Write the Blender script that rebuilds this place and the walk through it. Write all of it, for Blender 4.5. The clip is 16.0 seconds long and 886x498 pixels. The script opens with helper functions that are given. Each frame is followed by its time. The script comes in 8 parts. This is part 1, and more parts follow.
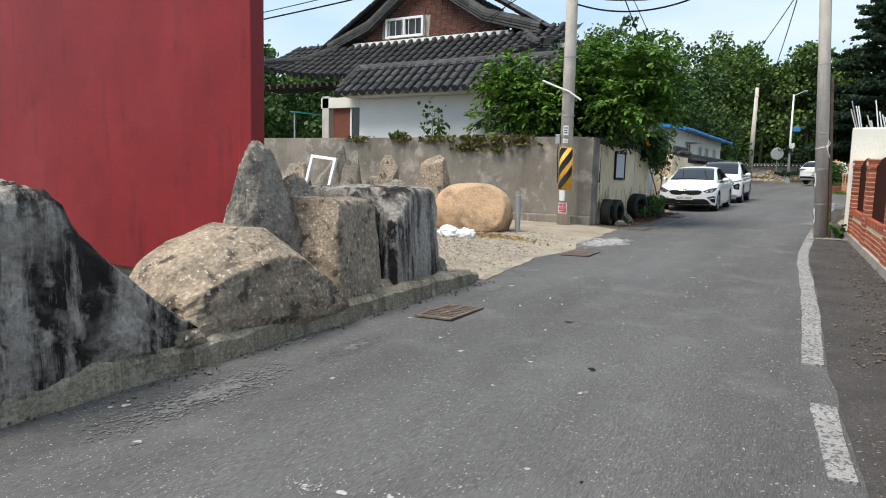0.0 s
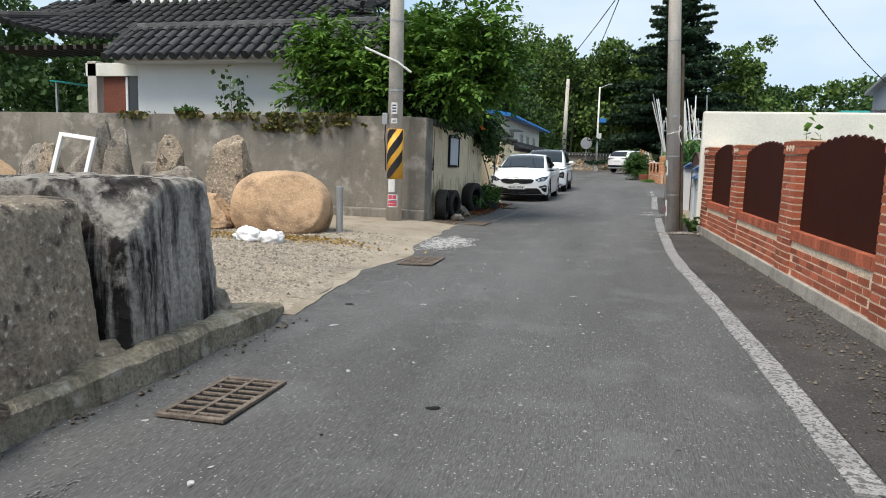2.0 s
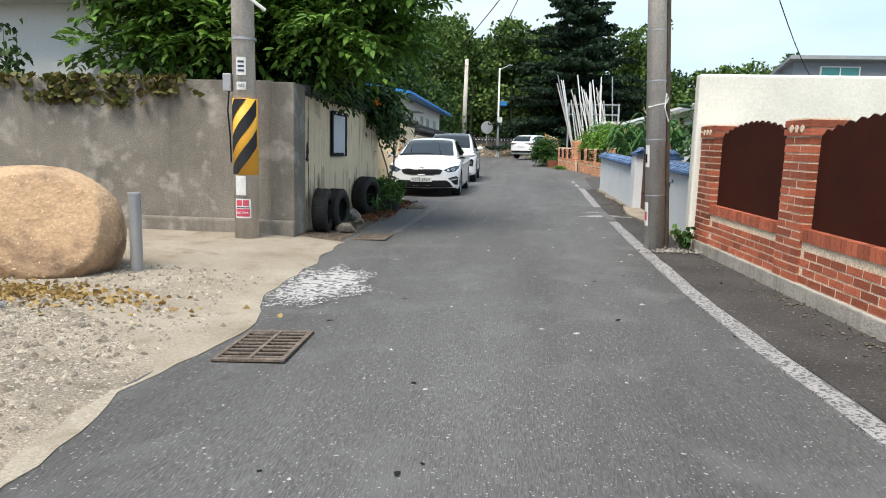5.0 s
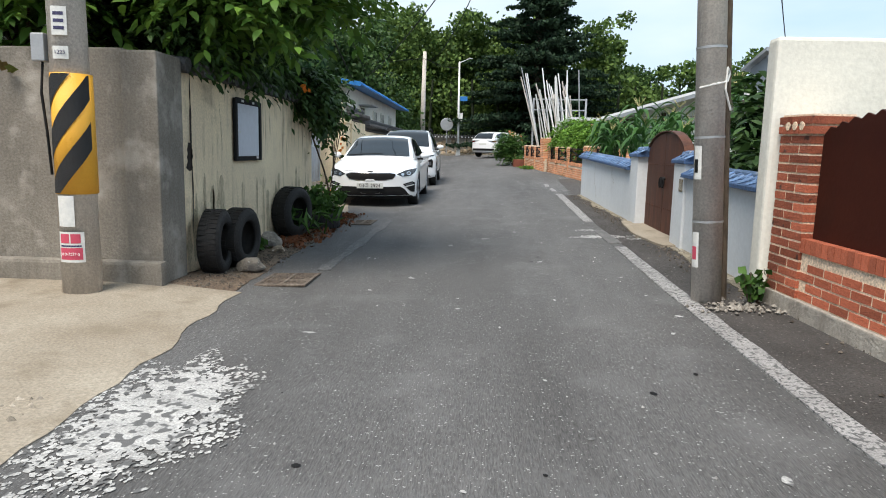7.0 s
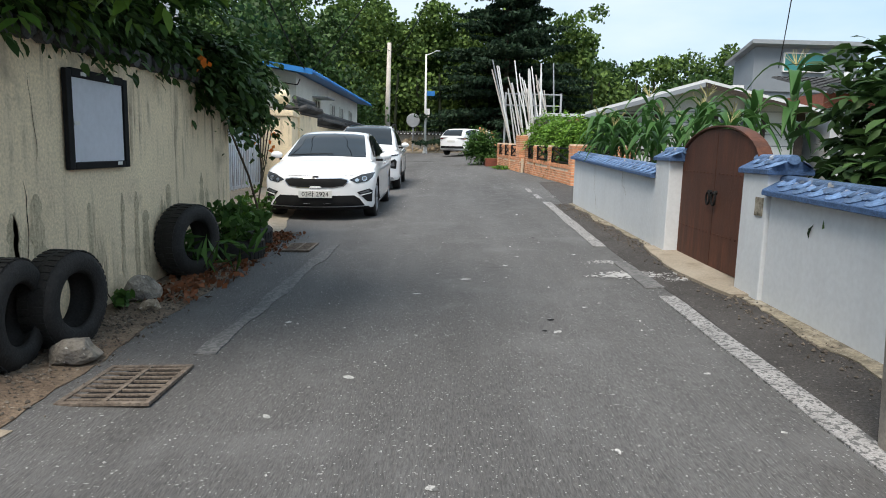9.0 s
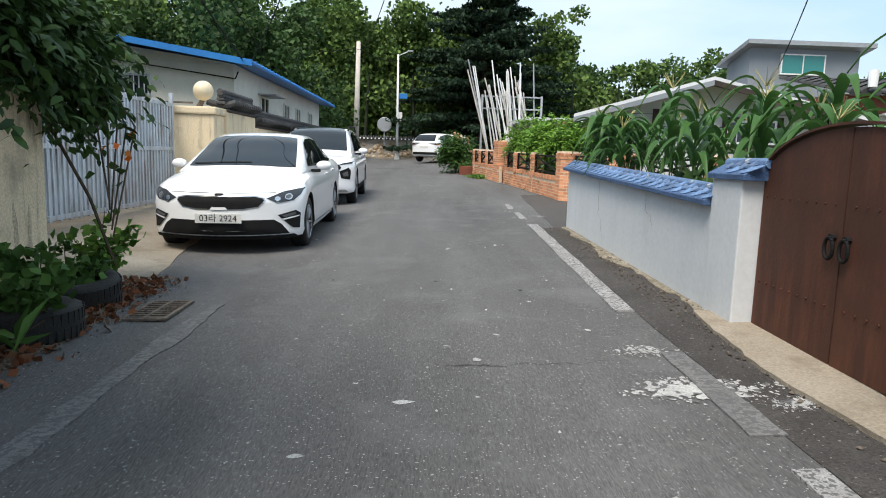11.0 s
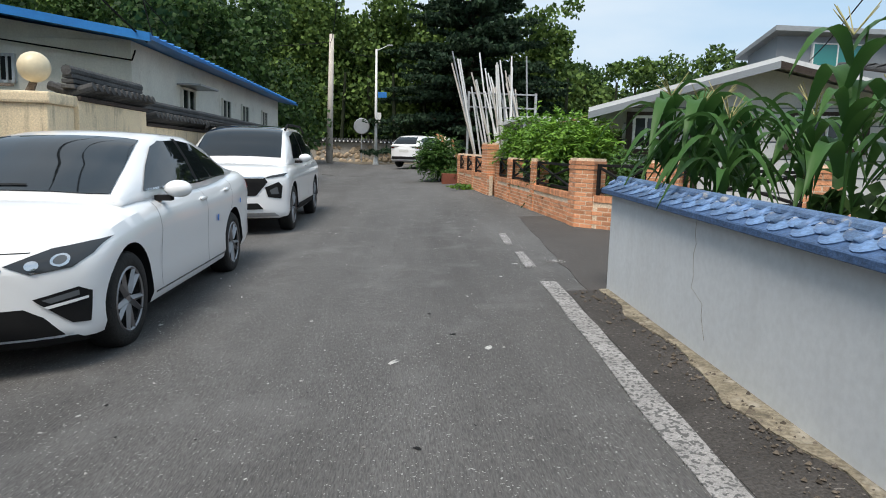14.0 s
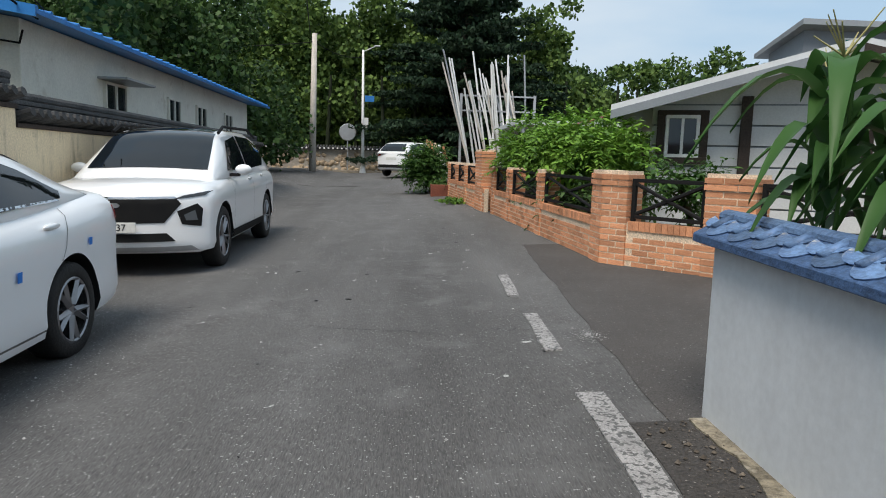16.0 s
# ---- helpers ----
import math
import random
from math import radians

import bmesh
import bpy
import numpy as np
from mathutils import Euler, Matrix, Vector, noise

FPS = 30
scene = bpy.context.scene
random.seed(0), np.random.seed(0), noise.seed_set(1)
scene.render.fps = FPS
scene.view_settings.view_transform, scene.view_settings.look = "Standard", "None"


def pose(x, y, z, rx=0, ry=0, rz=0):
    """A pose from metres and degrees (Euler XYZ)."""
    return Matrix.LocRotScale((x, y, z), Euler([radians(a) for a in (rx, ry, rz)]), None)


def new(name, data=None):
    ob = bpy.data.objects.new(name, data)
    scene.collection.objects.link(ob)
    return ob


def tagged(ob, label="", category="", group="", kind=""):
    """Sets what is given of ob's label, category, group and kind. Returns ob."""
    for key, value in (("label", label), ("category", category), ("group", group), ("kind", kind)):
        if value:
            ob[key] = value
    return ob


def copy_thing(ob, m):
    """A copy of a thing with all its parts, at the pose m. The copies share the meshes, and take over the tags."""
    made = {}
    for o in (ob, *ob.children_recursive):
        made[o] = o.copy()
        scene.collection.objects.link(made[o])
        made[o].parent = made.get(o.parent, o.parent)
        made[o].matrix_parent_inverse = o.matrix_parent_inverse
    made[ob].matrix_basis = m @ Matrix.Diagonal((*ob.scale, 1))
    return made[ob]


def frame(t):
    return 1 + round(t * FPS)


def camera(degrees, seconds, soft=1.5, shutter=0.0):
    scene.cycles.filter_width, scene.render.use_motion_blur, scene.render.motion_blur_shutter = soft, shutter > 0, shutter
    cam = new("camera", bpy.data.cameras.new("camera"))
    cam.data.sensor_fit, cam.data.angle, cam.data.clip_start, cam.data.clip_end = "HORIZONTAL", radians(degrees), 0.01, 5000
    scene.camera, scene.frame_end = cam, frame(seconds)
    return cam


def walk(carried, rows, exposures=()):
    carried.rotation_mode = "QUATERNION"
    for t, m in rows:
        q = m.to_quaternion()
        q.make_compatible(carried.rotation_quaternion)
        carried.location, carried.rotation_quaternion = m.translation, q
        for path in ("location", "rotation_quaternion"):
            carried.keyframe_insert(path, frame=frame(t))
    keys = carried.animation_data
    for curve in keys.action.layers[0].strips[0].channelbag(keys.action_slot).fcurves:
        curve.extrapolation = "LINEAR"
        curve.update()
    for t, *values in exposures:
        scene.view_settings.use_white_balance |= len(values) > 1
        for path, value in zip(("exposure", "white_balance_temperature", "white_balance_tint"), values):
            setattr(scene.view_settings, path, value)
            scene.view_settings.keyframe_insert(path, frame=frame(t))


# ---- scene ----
cam = camera(67.0, 16.0, 1.0)
METRES, EYE, TILT, LEAN, TURN = 21.44, 1.2, 0.0, 0.0, 30.4
ROWS = [
    (0.0, 0.0, 0.0, 0.0, 0.16, -6.63, -1.39),
    (0.5, 0.0011, 0.0264, -0.0002, -6.06, -6.51, -1.64),
    (1.0, 0.0031, 0.0564, -0.0002, -11.3, -6.79, -1.67),
    (1.5, 0.0059, 0.0848, -0.0014, -13.24, -6.95, -1.72),
    (2.0, 0.0121, 0.1134, -0.0015, -15.04, -7.25, -1.74),
    (2.5, 0.0181, 0.143, -0.0022, -16.74, -7.52, -1.84),
    (3.0, 0.0258, 0.1722, -0.0023, -18.6, -7.87, -1.7),
    (3.5, 0.0333, 0.2024, -0.0022, -20.16, -7.99, -1.77),
    (4.0, 0.0433, 0.2294, -0.002, -21.57, -8.05, -1.73),
    (6.5, 0.1115, 0.3744, 0.0027, -26.58, -8.38, -1.24),
    (7.0, 0.126, 0.4021, 0.0028, -27.36, -8.36, -1.29),
    (7.5, 0.1405, 0.4299, 0.004, -28.13, -8.35, -1.38),
    (8.0, 0.1531, 0.4562, 0.004, -28.89, -8.51, -1.38),
    (8.5, 0.1689, 0.4845, 0.0044, -29.58, -8.54, -1.36),
    (9.0, 0.1845, 0.5111, 0.005, -30.17, -8.55, -1.46),
    (11.5, 0.2817, 0.6454, 0.0072, -32.41, -7.9, -1.82),
    (12.0, 0.2997, 0.6723, 0.0078, -32.68, -7.86, -1.8),
    (12.5, 0.3185, 0.6971, 0.0079, -33.03, -7.94, -1.82),
    (13.0, 0.3377, 0.7219, 0.0086, -33.21, -7.9, -1.89),
    (13.5, 0.3559, 0.7463, 0.009, -33.27, -7.85, -1.83),
    (14.0, 0.3748, 0.7729, 0.0108, -33.13, -7.73, -1.68),
    (14.5, 0.3917, 0.7979, 0.0119, -33.08, -7.62, -1.57),
    (15.0, 0.4112, 0.8234, 0.0128, -33.21, -7.39, -1.61),
    (15.5, 0.4292, 0.8475, 0.0136, -33.51, -7.34, -1.68),
    (16.0, 0.4501, 0.8738, 0.0138, -33.6, -7.13, -1.6),
]
walk(cam, [(t, pose(0, 0, EYE, TILT, LEAN, TURN) @ pose(METRES * x, METRES * y, METRES * z, 90 + pitch, roll, yaw)) for t, x, y, z, yaw, pitch, roll in ROWS], [(0.0, 0.57), (1.0, 0.5), (2.0, 0.46), (4.0, 0.74), (9.0, 0.58), (11.5, 0.66), (13.0, 0.48), (14.0, 0.38), (16.0, 0.2)])

# ---- light and sky ----
SUN_EL, SUN_ROT = radians(60), radians(208)
world = bpy.data.worlds.new("sky")
scene.world = world
world.use_nodes = True
wn, wl = world.node_tree.nodes, world.node_tree.links
sky = wn.new("ShaderNodeTexSky")
sky.sky_type, sky.sun_disc, sky.sun_elevation, sky.sun_rotation = "NISHITA", False, SUN_EL, SUN_ROT
sky.air_density, sky.dust_density = 1.0, 3.0
wco = wn.new("ShaderNodeTexCoord")
wmap = wn.new("ShaderNodeMapping")
wmap.inputs["Scale"].default_value = (1.0, 1.0, 3.5)
wnoise = wn.new("ShaderNodeTexNoise")
wnoise.inputs["Scale"].default_value, wnoise.inputs["Detail"].default_value = 2.2, 5.0
wramp = wn.new("ShaderNodeValToRGB")
wramp.color_ramp.elements[0].position, wramp.color_ramp.elements[1].position = 0.36, 0.72
wramp.color_ramp.elements[0].color, wramp.color_ramp.elements[1].color = (3.3, 4.6, 5.9, 1), (5.3, 5.9, 6.4, 1)
wmix = wn.new("ShaderNodeMixRGB")
wmix.inputs["Fac"].default_value = 0.85
wl.new(wco.outputs["Generated"], wmap.inputs["Vector"])
wl.new(wmap.outputs["Vector"], wnoise.inputs["Vector"])
wl.new(wnoise.outputs["Fac"], wramp.inputs["Fac"])
wl.new(sky.outputs["Color"], wmix.inputs["Color1"])
wl.new(wramp.outputs["Color"], wmix.inputs["Color2"])
wl.new(wmix.outputs["Color"], wn["Background"].inputs["Color"])
wn["Background"].inputs["Strength"].default_value = 0.125
sun = new("sun", bpy.data.lights.new("sun", "SUN"))
sun.data.energy, sun.data.angle, sun.data.color = 3.2, radians(30), (1.0, 0.92, 0.82)
sun_way = Vector((math.sin(SUN_ROT) * math.cos(SUN_EL), math.cos(SUN_ROT) * math.cos(SUN_EL), math.sin(SUN_EL)))
sun.matrix_world = Matrix.Translation((0, 0, 30)) @ sun_way.to_track_quat("Z", "Y").to_matrix().to_4x4()


# ---- materials ----
def mat(name, c1, c2=None, scale=3.0, rough=0.85, bump=0.25, bs=60.0, metal=0.0, streak=None, speck=None, stain=None, vary=0.0, island=0.0, stretch=(1, 1, 1), spec=0.35, coat=0.0, grain=0.6):
    m = bpy.data.materials.new(name)
    m.use_nodes = True
    n, l = m.node_tree.nodes, m.node_tree.links
    b = n["Principled BSDF"]
    co = n.new("ShaderNodeTexCoord")

    def noise_of(sc, st=(1, 1, 1), detail=6.0, rg=0.6):
        mp = n.new("ShaderNodeMapping")
        mp.inputs["Scale"].default_value = st
        tx = n.new("ShaderNodeTexNoise")
        tx.inputs["Scale"].default_value, tx.inputs["Detail"].default_value, tx.inputs["Roughness"].default_value = sc, detail, rg
        l.new(co.outputs["Object"], mp.inputs["Vector"])
        l.new(mp.outputs["Vector"], tx.inputs["Vector"])
        return tx.outputs["Fac"]

    def ramp(fac, lo, hi):
        r = n.new("ShaderNodeMapRange")
        r.inputs["From Min"].default_value, r.inputs["From Max"].default_value = lo, hi
        l.new(fac, r.inputs["Value"])
        return r.outputs["Result"]

    def mix(fac, a, bb, how="MIX"):
        x = n.new("ShaderNodeMixRGB")
        x.blend_type = how
        for key, v in (("Fac", fac), ("Color1", a), ("Color2", bb)):
            if isinstance(v, (int, float)):
                x.inputs[key].default_value = v
            elif isinstance(v, tuple):
                x.inputs[key].default_value = (*v[:3], 1)
            else:
                l.new(v, x.inputs[key])
        return x.outputs["Color"]

    c2 = c2 or tuple(v * 0.8 for v in c1)
    col = mix(ramp(noise_of(scale, stretch), 0.32, 0.68), c1, c2)
    fine = noise_of(bs, stretch, 3.0)
    col = mix(grain, col, mix(ramp(fine, 0.33, 0.67), (0.45, 0.45, 0.45), (1.5, 1.5, 1.5)), "MULTIPLY")
    if streak:
        c, amount, sc, *more = streak
        lo, hi, floor_ = more or (0.45, 0.6, 0.36)
        f = n.new("ShaderNodeMath")
        f.operation = "MULTIPLY"
        l.new(ramp(noise_of(sc, (1, 1, 0.09), 8.0, 0.7), lo, hi), f.inputs[0])
        l.new(ramp(noise_of(1.7), floor_, floor_ + 0.2), f.inputs[1])
        f2 = n.new("ShaderNodeMath")
        f2.operation = "MULTIPLY"
        l.new(f.outputs[0], f2.inputs[0])
        f2.inputs[1].default_value = amount
        col = mix(f2.outputs[0], col, c)
    if stain:
        c, lo, hi, sc = stain
        col = mix(ramp(noise_of(sc), lo - 0.05, hi - 0.08), col, c)
    if speck:
        c, thr, sc = speck
        col = mix(ramp(noise_of(sc, (1, 1, 1), 1.0), thr, thr + 0.05), col, c)
    for amount, node, out in ((vary, "ShaderNodeObjectInfo", "Random"), (island, "ShaderNodeNewGeometry", "Random Per Island")):
        if amount:
            src = n.new(node)
            r = n.new("ShaderNodeMapRange")
            r.inputs["To Min"].default_value, r.inputs["To Max"].default_value = 1 - amount, 1 + amount
            l.new(src.outputs[out], r.inputs["Value"])
            col = mix(1.0, col, r.outputs["Result"], "MULTIPLY")
    l.new(col, b.inputs["Base Color"])
    b.inputs["Roughness"].default_value, b.inputs["Metallic"].default_value = rough, metal
    b.inputs["Specular IOR Level"].default_value, b.inputs["Coat Weight"].default_value = spec, coat
    if coat:
        b.inputs["Coat Roughness"].default_value = 0.05
    if bump:
        bp = n.new("ShaderNodeBump")
        bp.inputs["Strength"].default_value, bp.inputs["Distance"].default_value = bump, 0.02
        mid = noise_of(bs * 0.22, stretch)
        ad = n.new("ShaderNodeMath")
        l.new(fine, ad.inputs[0])
        l.new(mid, ad.inputs[1])
        l.new(ad.outputs[0], bp.inputs["Height"])
        l.new(bp.outputs["Normal"], b.inputs["Normal"])
    return m


def leaf_mat(name, c1, c2, rough=0.55, through_=0.22):
    m = bpy.data.materials.new(name)
    m.use_nodes = True
    n, l = m.node_tree.nodes, m.node_tree.links
    b = n["Principled BSDF"]
    geo = n.new("ShaderNodeNewGeometry")
    x = n.new("ShaderNodeMixRGB")
    x.inputs["Color1"].default_value, x.inputs["Color2"].default_value = (*c1, 1), (*c2, 1)
    l.new(geo.outputs["Random Per Island"], x.inputs["Fac"])
    l.new(x.outputs["Color"], b.inputs["Base Color"])
    b.inputs["Roughness"].default_value, b.inputs["Specular IOR Level"].default_value = rough, 0.22
    tr = n.new("ShaderNodeBsdfTranslucent")
    l.new(x.outputs["Color"], tr.inputs["Color"])
    ms = n.new("ShaderNodeMixShader")
    ms.inputs["Fac"].default_value = through_
    l.new(b.outputs[0], ms.inputs[1])
    l.new(tr.outputs[0], ms.inputs[2])
    l.new(ms.outputs[0], n["Material Output"].inputs["Surface"])
    return m


def glass_mat(name, c, rough=0.03):
    m = bpy.data.materials.new(name)
    m.use_nodes = True
    b = m.node_tree.nodes["Principled BSDF"]
    b.inputs["Base Color"].default_value = (*c, 1)
    b.inputs["Roughness"].default_value, b.inputs["Specular IOR Level"].default_value = rough, 0.6
    return m


ASPHALT = mat("asphalt", (0.076, 0.074, 0.073), (0.122, 0.12, 0.119), 1.1, 0.9, 0.7, 140, speck=((0.36, 0.36, 0.35), 0.68, 70), stain=((0.14, 0.138, 0.138), 0.58, 0.85, 1.6), stretch=(1, 0.16, 1))
SHOULDER = mat("old_asphalt", (0.047, 0.043, 0.04), (0.08, 0.074, 0.07), 2.0, 0.95, 1.0, 70, speck=((0.26, 0.24, 0.22), 0.69, 45))
SIDE_LANE = mat("side_lane_asphalt", (0.064, 0.059, 0.056), (0.084, 0.079, 0.076), 1.2, 0.92, 0.6, 100, speck=((0.26, 0.25, 0.24), 0.7, 60), stain=((0.07, 0.064, 0.06), 0.55, 0.85, 0.8))

GRAVEL = mat("gravel", (0.39, 0.33, 0.255), (0.25, 0.215, 0.17), 1.6, 0.95, 1.0, 70, speck=((0.5, 0.47, 0.43), 0.63, 38), stain=((0.17, 0.14, 0.1), 0.6, 0.75, 5))
APRON = mat("worn_concrete_apron", (0.34, 0.3, 0.24), (0.24, 0.2, 0.15), 1.2, 0.92, 0.4, 60, stain=((0.2, 0.165, 0.12), 0.58, 0.78, 3), grain=0.35)
DIRT = mat("dirt", (0.12, 0.085, 0.06), (0.19, 0.145, 0.105), 3.5, 0.97, 1.0, 45, speck=((0.32, 0.28, 0.22), 0.68, 30))
EARTH = mat("grassy_earth", (0.07, 0.085, 0.035), (0.13, 0.11, 0.06), 0.5, 0.95, 0.8, 20)
LINE_FADED = mat("faded_road_paint", (0.19, 0.187, 0.183), (0.13, 0.128, 0.127), 6.0, 0.88, 0.5, 120, speck=((0.11, 0.11, 0.11), 0.5, 30))
FOOTING = mat("pale_footing_concrete", (0.42, 0.385, 0.335), (0.3, 0.275, 0.24), 2.0, 0.92, 0.5, 50, streak=((0.15, 0.13, 0.11), 0.5, 7), grain=0.35)
LINE = mat("worn_road_paint", (0.36, 0.35, 0.345), (0.24, 0.235, 0.23), 6.0, 0.85, 0.5, 120, speck=((0.11, 0.11, 0.11), 0.53, 42))
SPLASH = mat("spilled_white_paint", (0.5, 0.495, 0.48), (0.3, 0.298, 0.29), 5.0, 0.85, 0.4, 90, speck=((0.12, 0.12, 0.12), 0.55, 16))
KERB = mat("mossy_kerb_concrete", (0.32, 0.28, 0.21), (0.19, 0.165, 0.118), 2.2, 0.93, 0.9, 40, streak=((0.07, 0.06, 0.045), 0.8, 9), stain=((0.36, 0.33, 0.27), 0.62, 0.75, 6))
WALL_GREY = mat("stained_grey_concrete", (0.255, 0.232, 0.198), (0.16, 0.145, 0.122), 1.3, 0.92, 0.4, 50, streak=((0.1, 0.09, 0.075), 0.4, 3.5), stain=((0.34, 0.315, 0.275), 0.57, 0.76, 3.2), grain=0.35)
WALL_YELLOW = mat("stained_cream_wall", (0.78, 0.65, 0.44), (0.68, 0.56, 0.39), 1.3, 0.9, 0.3, 50, streak=((0.12, 0.095, 0.065), 0.75, 9, 0.5, 0.62, 0.42), stain=((0.36, 0.3, 0.21), 0.62, 0.78, 1.6), grain=0.3)
CREAM = mat("cream_plaster", (0.72, 0.71, 0.64), (0.62, 0.61, 0.55), 1.5, 0.88, 0.15, 30, stain=((0.5, 0.47, 0.4), 0.66, 0.8, 2.0), grain=0.12)
WHITE_WALL = mat("pale_painted_render", (0.63, 0.655, 0.675), (0.57, 0.595, 0.615), 0.8, 0.8, 0.05, 24, streak=((0.42, 0.42, 0.42), 0.16, 4), grain=0.08)
PLASTER = mat("white_plaster", (0.76, 0.76, 0.74), (0.7, 0.7, 0.68), 1.0, 0.85, 0.12, 30, grain=0.08)
RED_STEEL = mat("red_painted_steel", (0.225, 0.018, 0.021), (0.165, 0.013, 0.016), 1.2, 0.5, 0.04, 25, streak=((0.085, 0.008, 0.01), 0.6, 9, 0.52, 0.6, 0.45), stain=((0.26, 0.035, 0.04), 0.55, 0.95, 0.8), spec=0.25, grain=0.08)
TILE_DARK = mat("dark_clay_roof_tile", (0.035, 0.036, 0.038), (0.065, 0.065, 0.065), 3.0, 0.85, 0.4, 40, vary=0.3, island=0.25)
BRICK_RED = mat("red_brick_face", (0.37, 0.105, 0.055), (0.27, 0.072, 0.038), 5.0, 0.88, 0.5, 60, vary=0.32, island=0.32, speck=((0.09, 0.035, 0.025), 0.68, 14), grain=0.4)
BRICK_ORANGE = mat("orange_brick_face", (0.6, 0.29, 0.155), (0.48, 0.21, 0.11), 5.0, 0.88, 0.4, 60, vary=0.25, island=0.25, grain=0.35)
BRICK_DARK = mat("dark_brown_brick", (0.14, 0.06, 0.045), (0.1, 0.045, 0.035), 6.0, 0.9, 0.3, 60, island=0.25)
MORTAR = mat("mortar", (0.78, 0.62, 0.46), (0.66, 0.52, 0.38), 5.0, 0.95, 0.4, 60)
MORTAR_GREY = mat("grey_mortar", (0.42, 0.38, 0.33), (0.32, 0.29, 0.25), 5.0, 0.95, 0.4, 60)
BROWN_STEEL = mat("dark_brown_steel_sheet", (0.048, 0.013, 0.008), (0.036, 0.01, 0.007), 2.0, 0.75, 0.08, 30, streak=((0.03, 0.012, 0.008), 0.5, 6), grain=0.08, spec=0.08)
GATE_BROWN = mat("rust_brown_gate_paint", (0.075, 0.03, 0.017), (0.055, 0.021, 0.013), 2.5, 0.7, 0.12, 40, streak=((0.17, 0.06, 0.03), 0.5, 6), grain=0.08)
BLUE_BED = mat("dark_blue_coping_edge", (0.06, 0.115, 0.235), (0.045, 0.085, 0.175), 5.0, 0.55, 0.3, 40)
BLUE_TILE = mat("weathered_blue_roof_tile", (0.13, 0.22, 0.38), (0.075, 0.13, 0.25), 5.0, 0.5, 0.3, 40, vary=0.4, stain=((0.45, 0.44, 0.42), 0.64, 0.76, 6))
BLUE_PAINT = mat("blue_steel_roof", (0.03, 0.19, 0.5), (0.025, 0.15, 0.42), 2.0, 0.4, 0.05, 20, grain=0.08)
POLE = mat("utility_pole_concrete", (0.6, 0.555, 0.5), (0.48, 0.445, 0.4), 2.0, 0.9, 0.3, 60, streak=((0.2, 0.175, 0.15), 0.3, 9), grain=0.3)
STEEL = mat("galvanised_steel", (0.42, 0.43, 0.44), (0.34, 0.35, 0.36), 4.0, 0.5, 0.05, 60, metal=0.6, grain=0.08)
GATE_GREY = mat("pale_blue_gate_paint", (0.55, 0.6, 0.65), (0.48, 0.53, 0.58), 2.0, 0.55, 0.08, 40, streak=((0.2, 0.15, 0.11), 0.7, 8), grain=0.08)
RUST = mat("rusty_iron", (0.1, 0.078, 0.062), (0.19, 0.155, 0.125), 9.0, 0.85, 0.6, 60)
RUBBER = mat("worn_black_rubber", (0.012, 0.012, 0.012), (0.024, 0.023, 0.022), 6.0, 0.75, 0.3, 70)
BLACK = mat("black_plastic", (0.01, 0.01, 0.011), (0.014, 0.014, 0.014), 6.0, 0.75, 0.05, 80, spec=0.15, grain=0.08)
WHITE = mat("white_paint", (0.78, 0.78, 0.77), (0.72, 0.72, 0.71), 3.0, 0.5, 0.05, 40, grain=0.08)
YELLOW = mat("yellow_reflective_film", (0.8, 0.42, 0.05), (0.74, 0.37, 0.04), 5.0, 0.45, 0.3, 120, grain=0.08)
STRIPE = mat("black_studded_film", (0.015, 0.015, 0.016), (0.02, 0.02, 0.02), 5.0, 0.5, 0.3, 120, grain=0.08)
PAPER = mat("weathered_paper", (0.66, 0.66, 0.63), (0.54, 0.55, 0.54), 14.0, 0.8, 0.1, 60, grain=0.08)
PINK = mat("faded_red_print", (0.55, 0.08, 0.13), (0.45, 0.06, 0.1), 10.0, 0.7, 0.05, 60, grain=0.08)
INK = mat("blue_black_ink", (0.05, 0.05, 0.12), (0.04, 0.04, 0.09), 10.0, 0.7, 0.0, 60)
# dark blotches of both granites: stained pits plus shade painted in for crevices
STONE_TAN = mat("tan_granite", (0.36, 0.29, 0.212), (0.19, 0.155, 0.116), 4.2, 0.93, 1.0, 30, stain=((0.075, 0.06, 0.048), 0.6, 0.72, 7.0), speck=((0.5, 0.45, 0.38), 0.66, 30))
STONE_GREY = mat("grey_granite", (0.3, 0.266, 0.222), (0.16, 0.142, 0.118), 3.2, 0.92, 1.0, 26, stain=((0.09, 0.082, 0.075), 0.58, 0.72, 4.0), speck=((0.42, 0.4, 0.36), 0.68, 30))
STONE_DARK = mat("black_streaked_rock", (0.36, 0.33, 0.29), (0.22, 0.2, 0.175), 3.0, 0.92, 1.0, 24, streak=((0.016, 0.013, 0.012), 1.0, 4.5, 0.47, 0.56, 0.3), stain=((0.36, 0.33, 0.29), 0.62, 0.8, 5))
STONE_ORANGE = mat("smooth_orange_boulder", (0.5, 0.34, 0.205), (0.37, 0.25, 0.155), 2.2, 0.88, 0.5, 34, stain=((0.17, 0.115, 0.075), 0.58, 0.78, 2.4), speck=((0.62, 0.47, 0.3), 0.68, 40), grain=0.3)
BARK = mat("bark", (0.11, 0.085, 0.06), (0.06, 0.047, 0.035), 6.0, 0.95, 1.0, 26, stretch=(1, 1, 0.3))
LEAF_BRIGHT = leaf_mat("fresh_green_leaves", (0.15, 0.275, 0.042), (0.045, 0.11, 0.018))
LEAF_LIME = leaf_mat("lime_green_leaves", (0.2, 0.36, 0.05), (0.075, 0.17, 0.025))
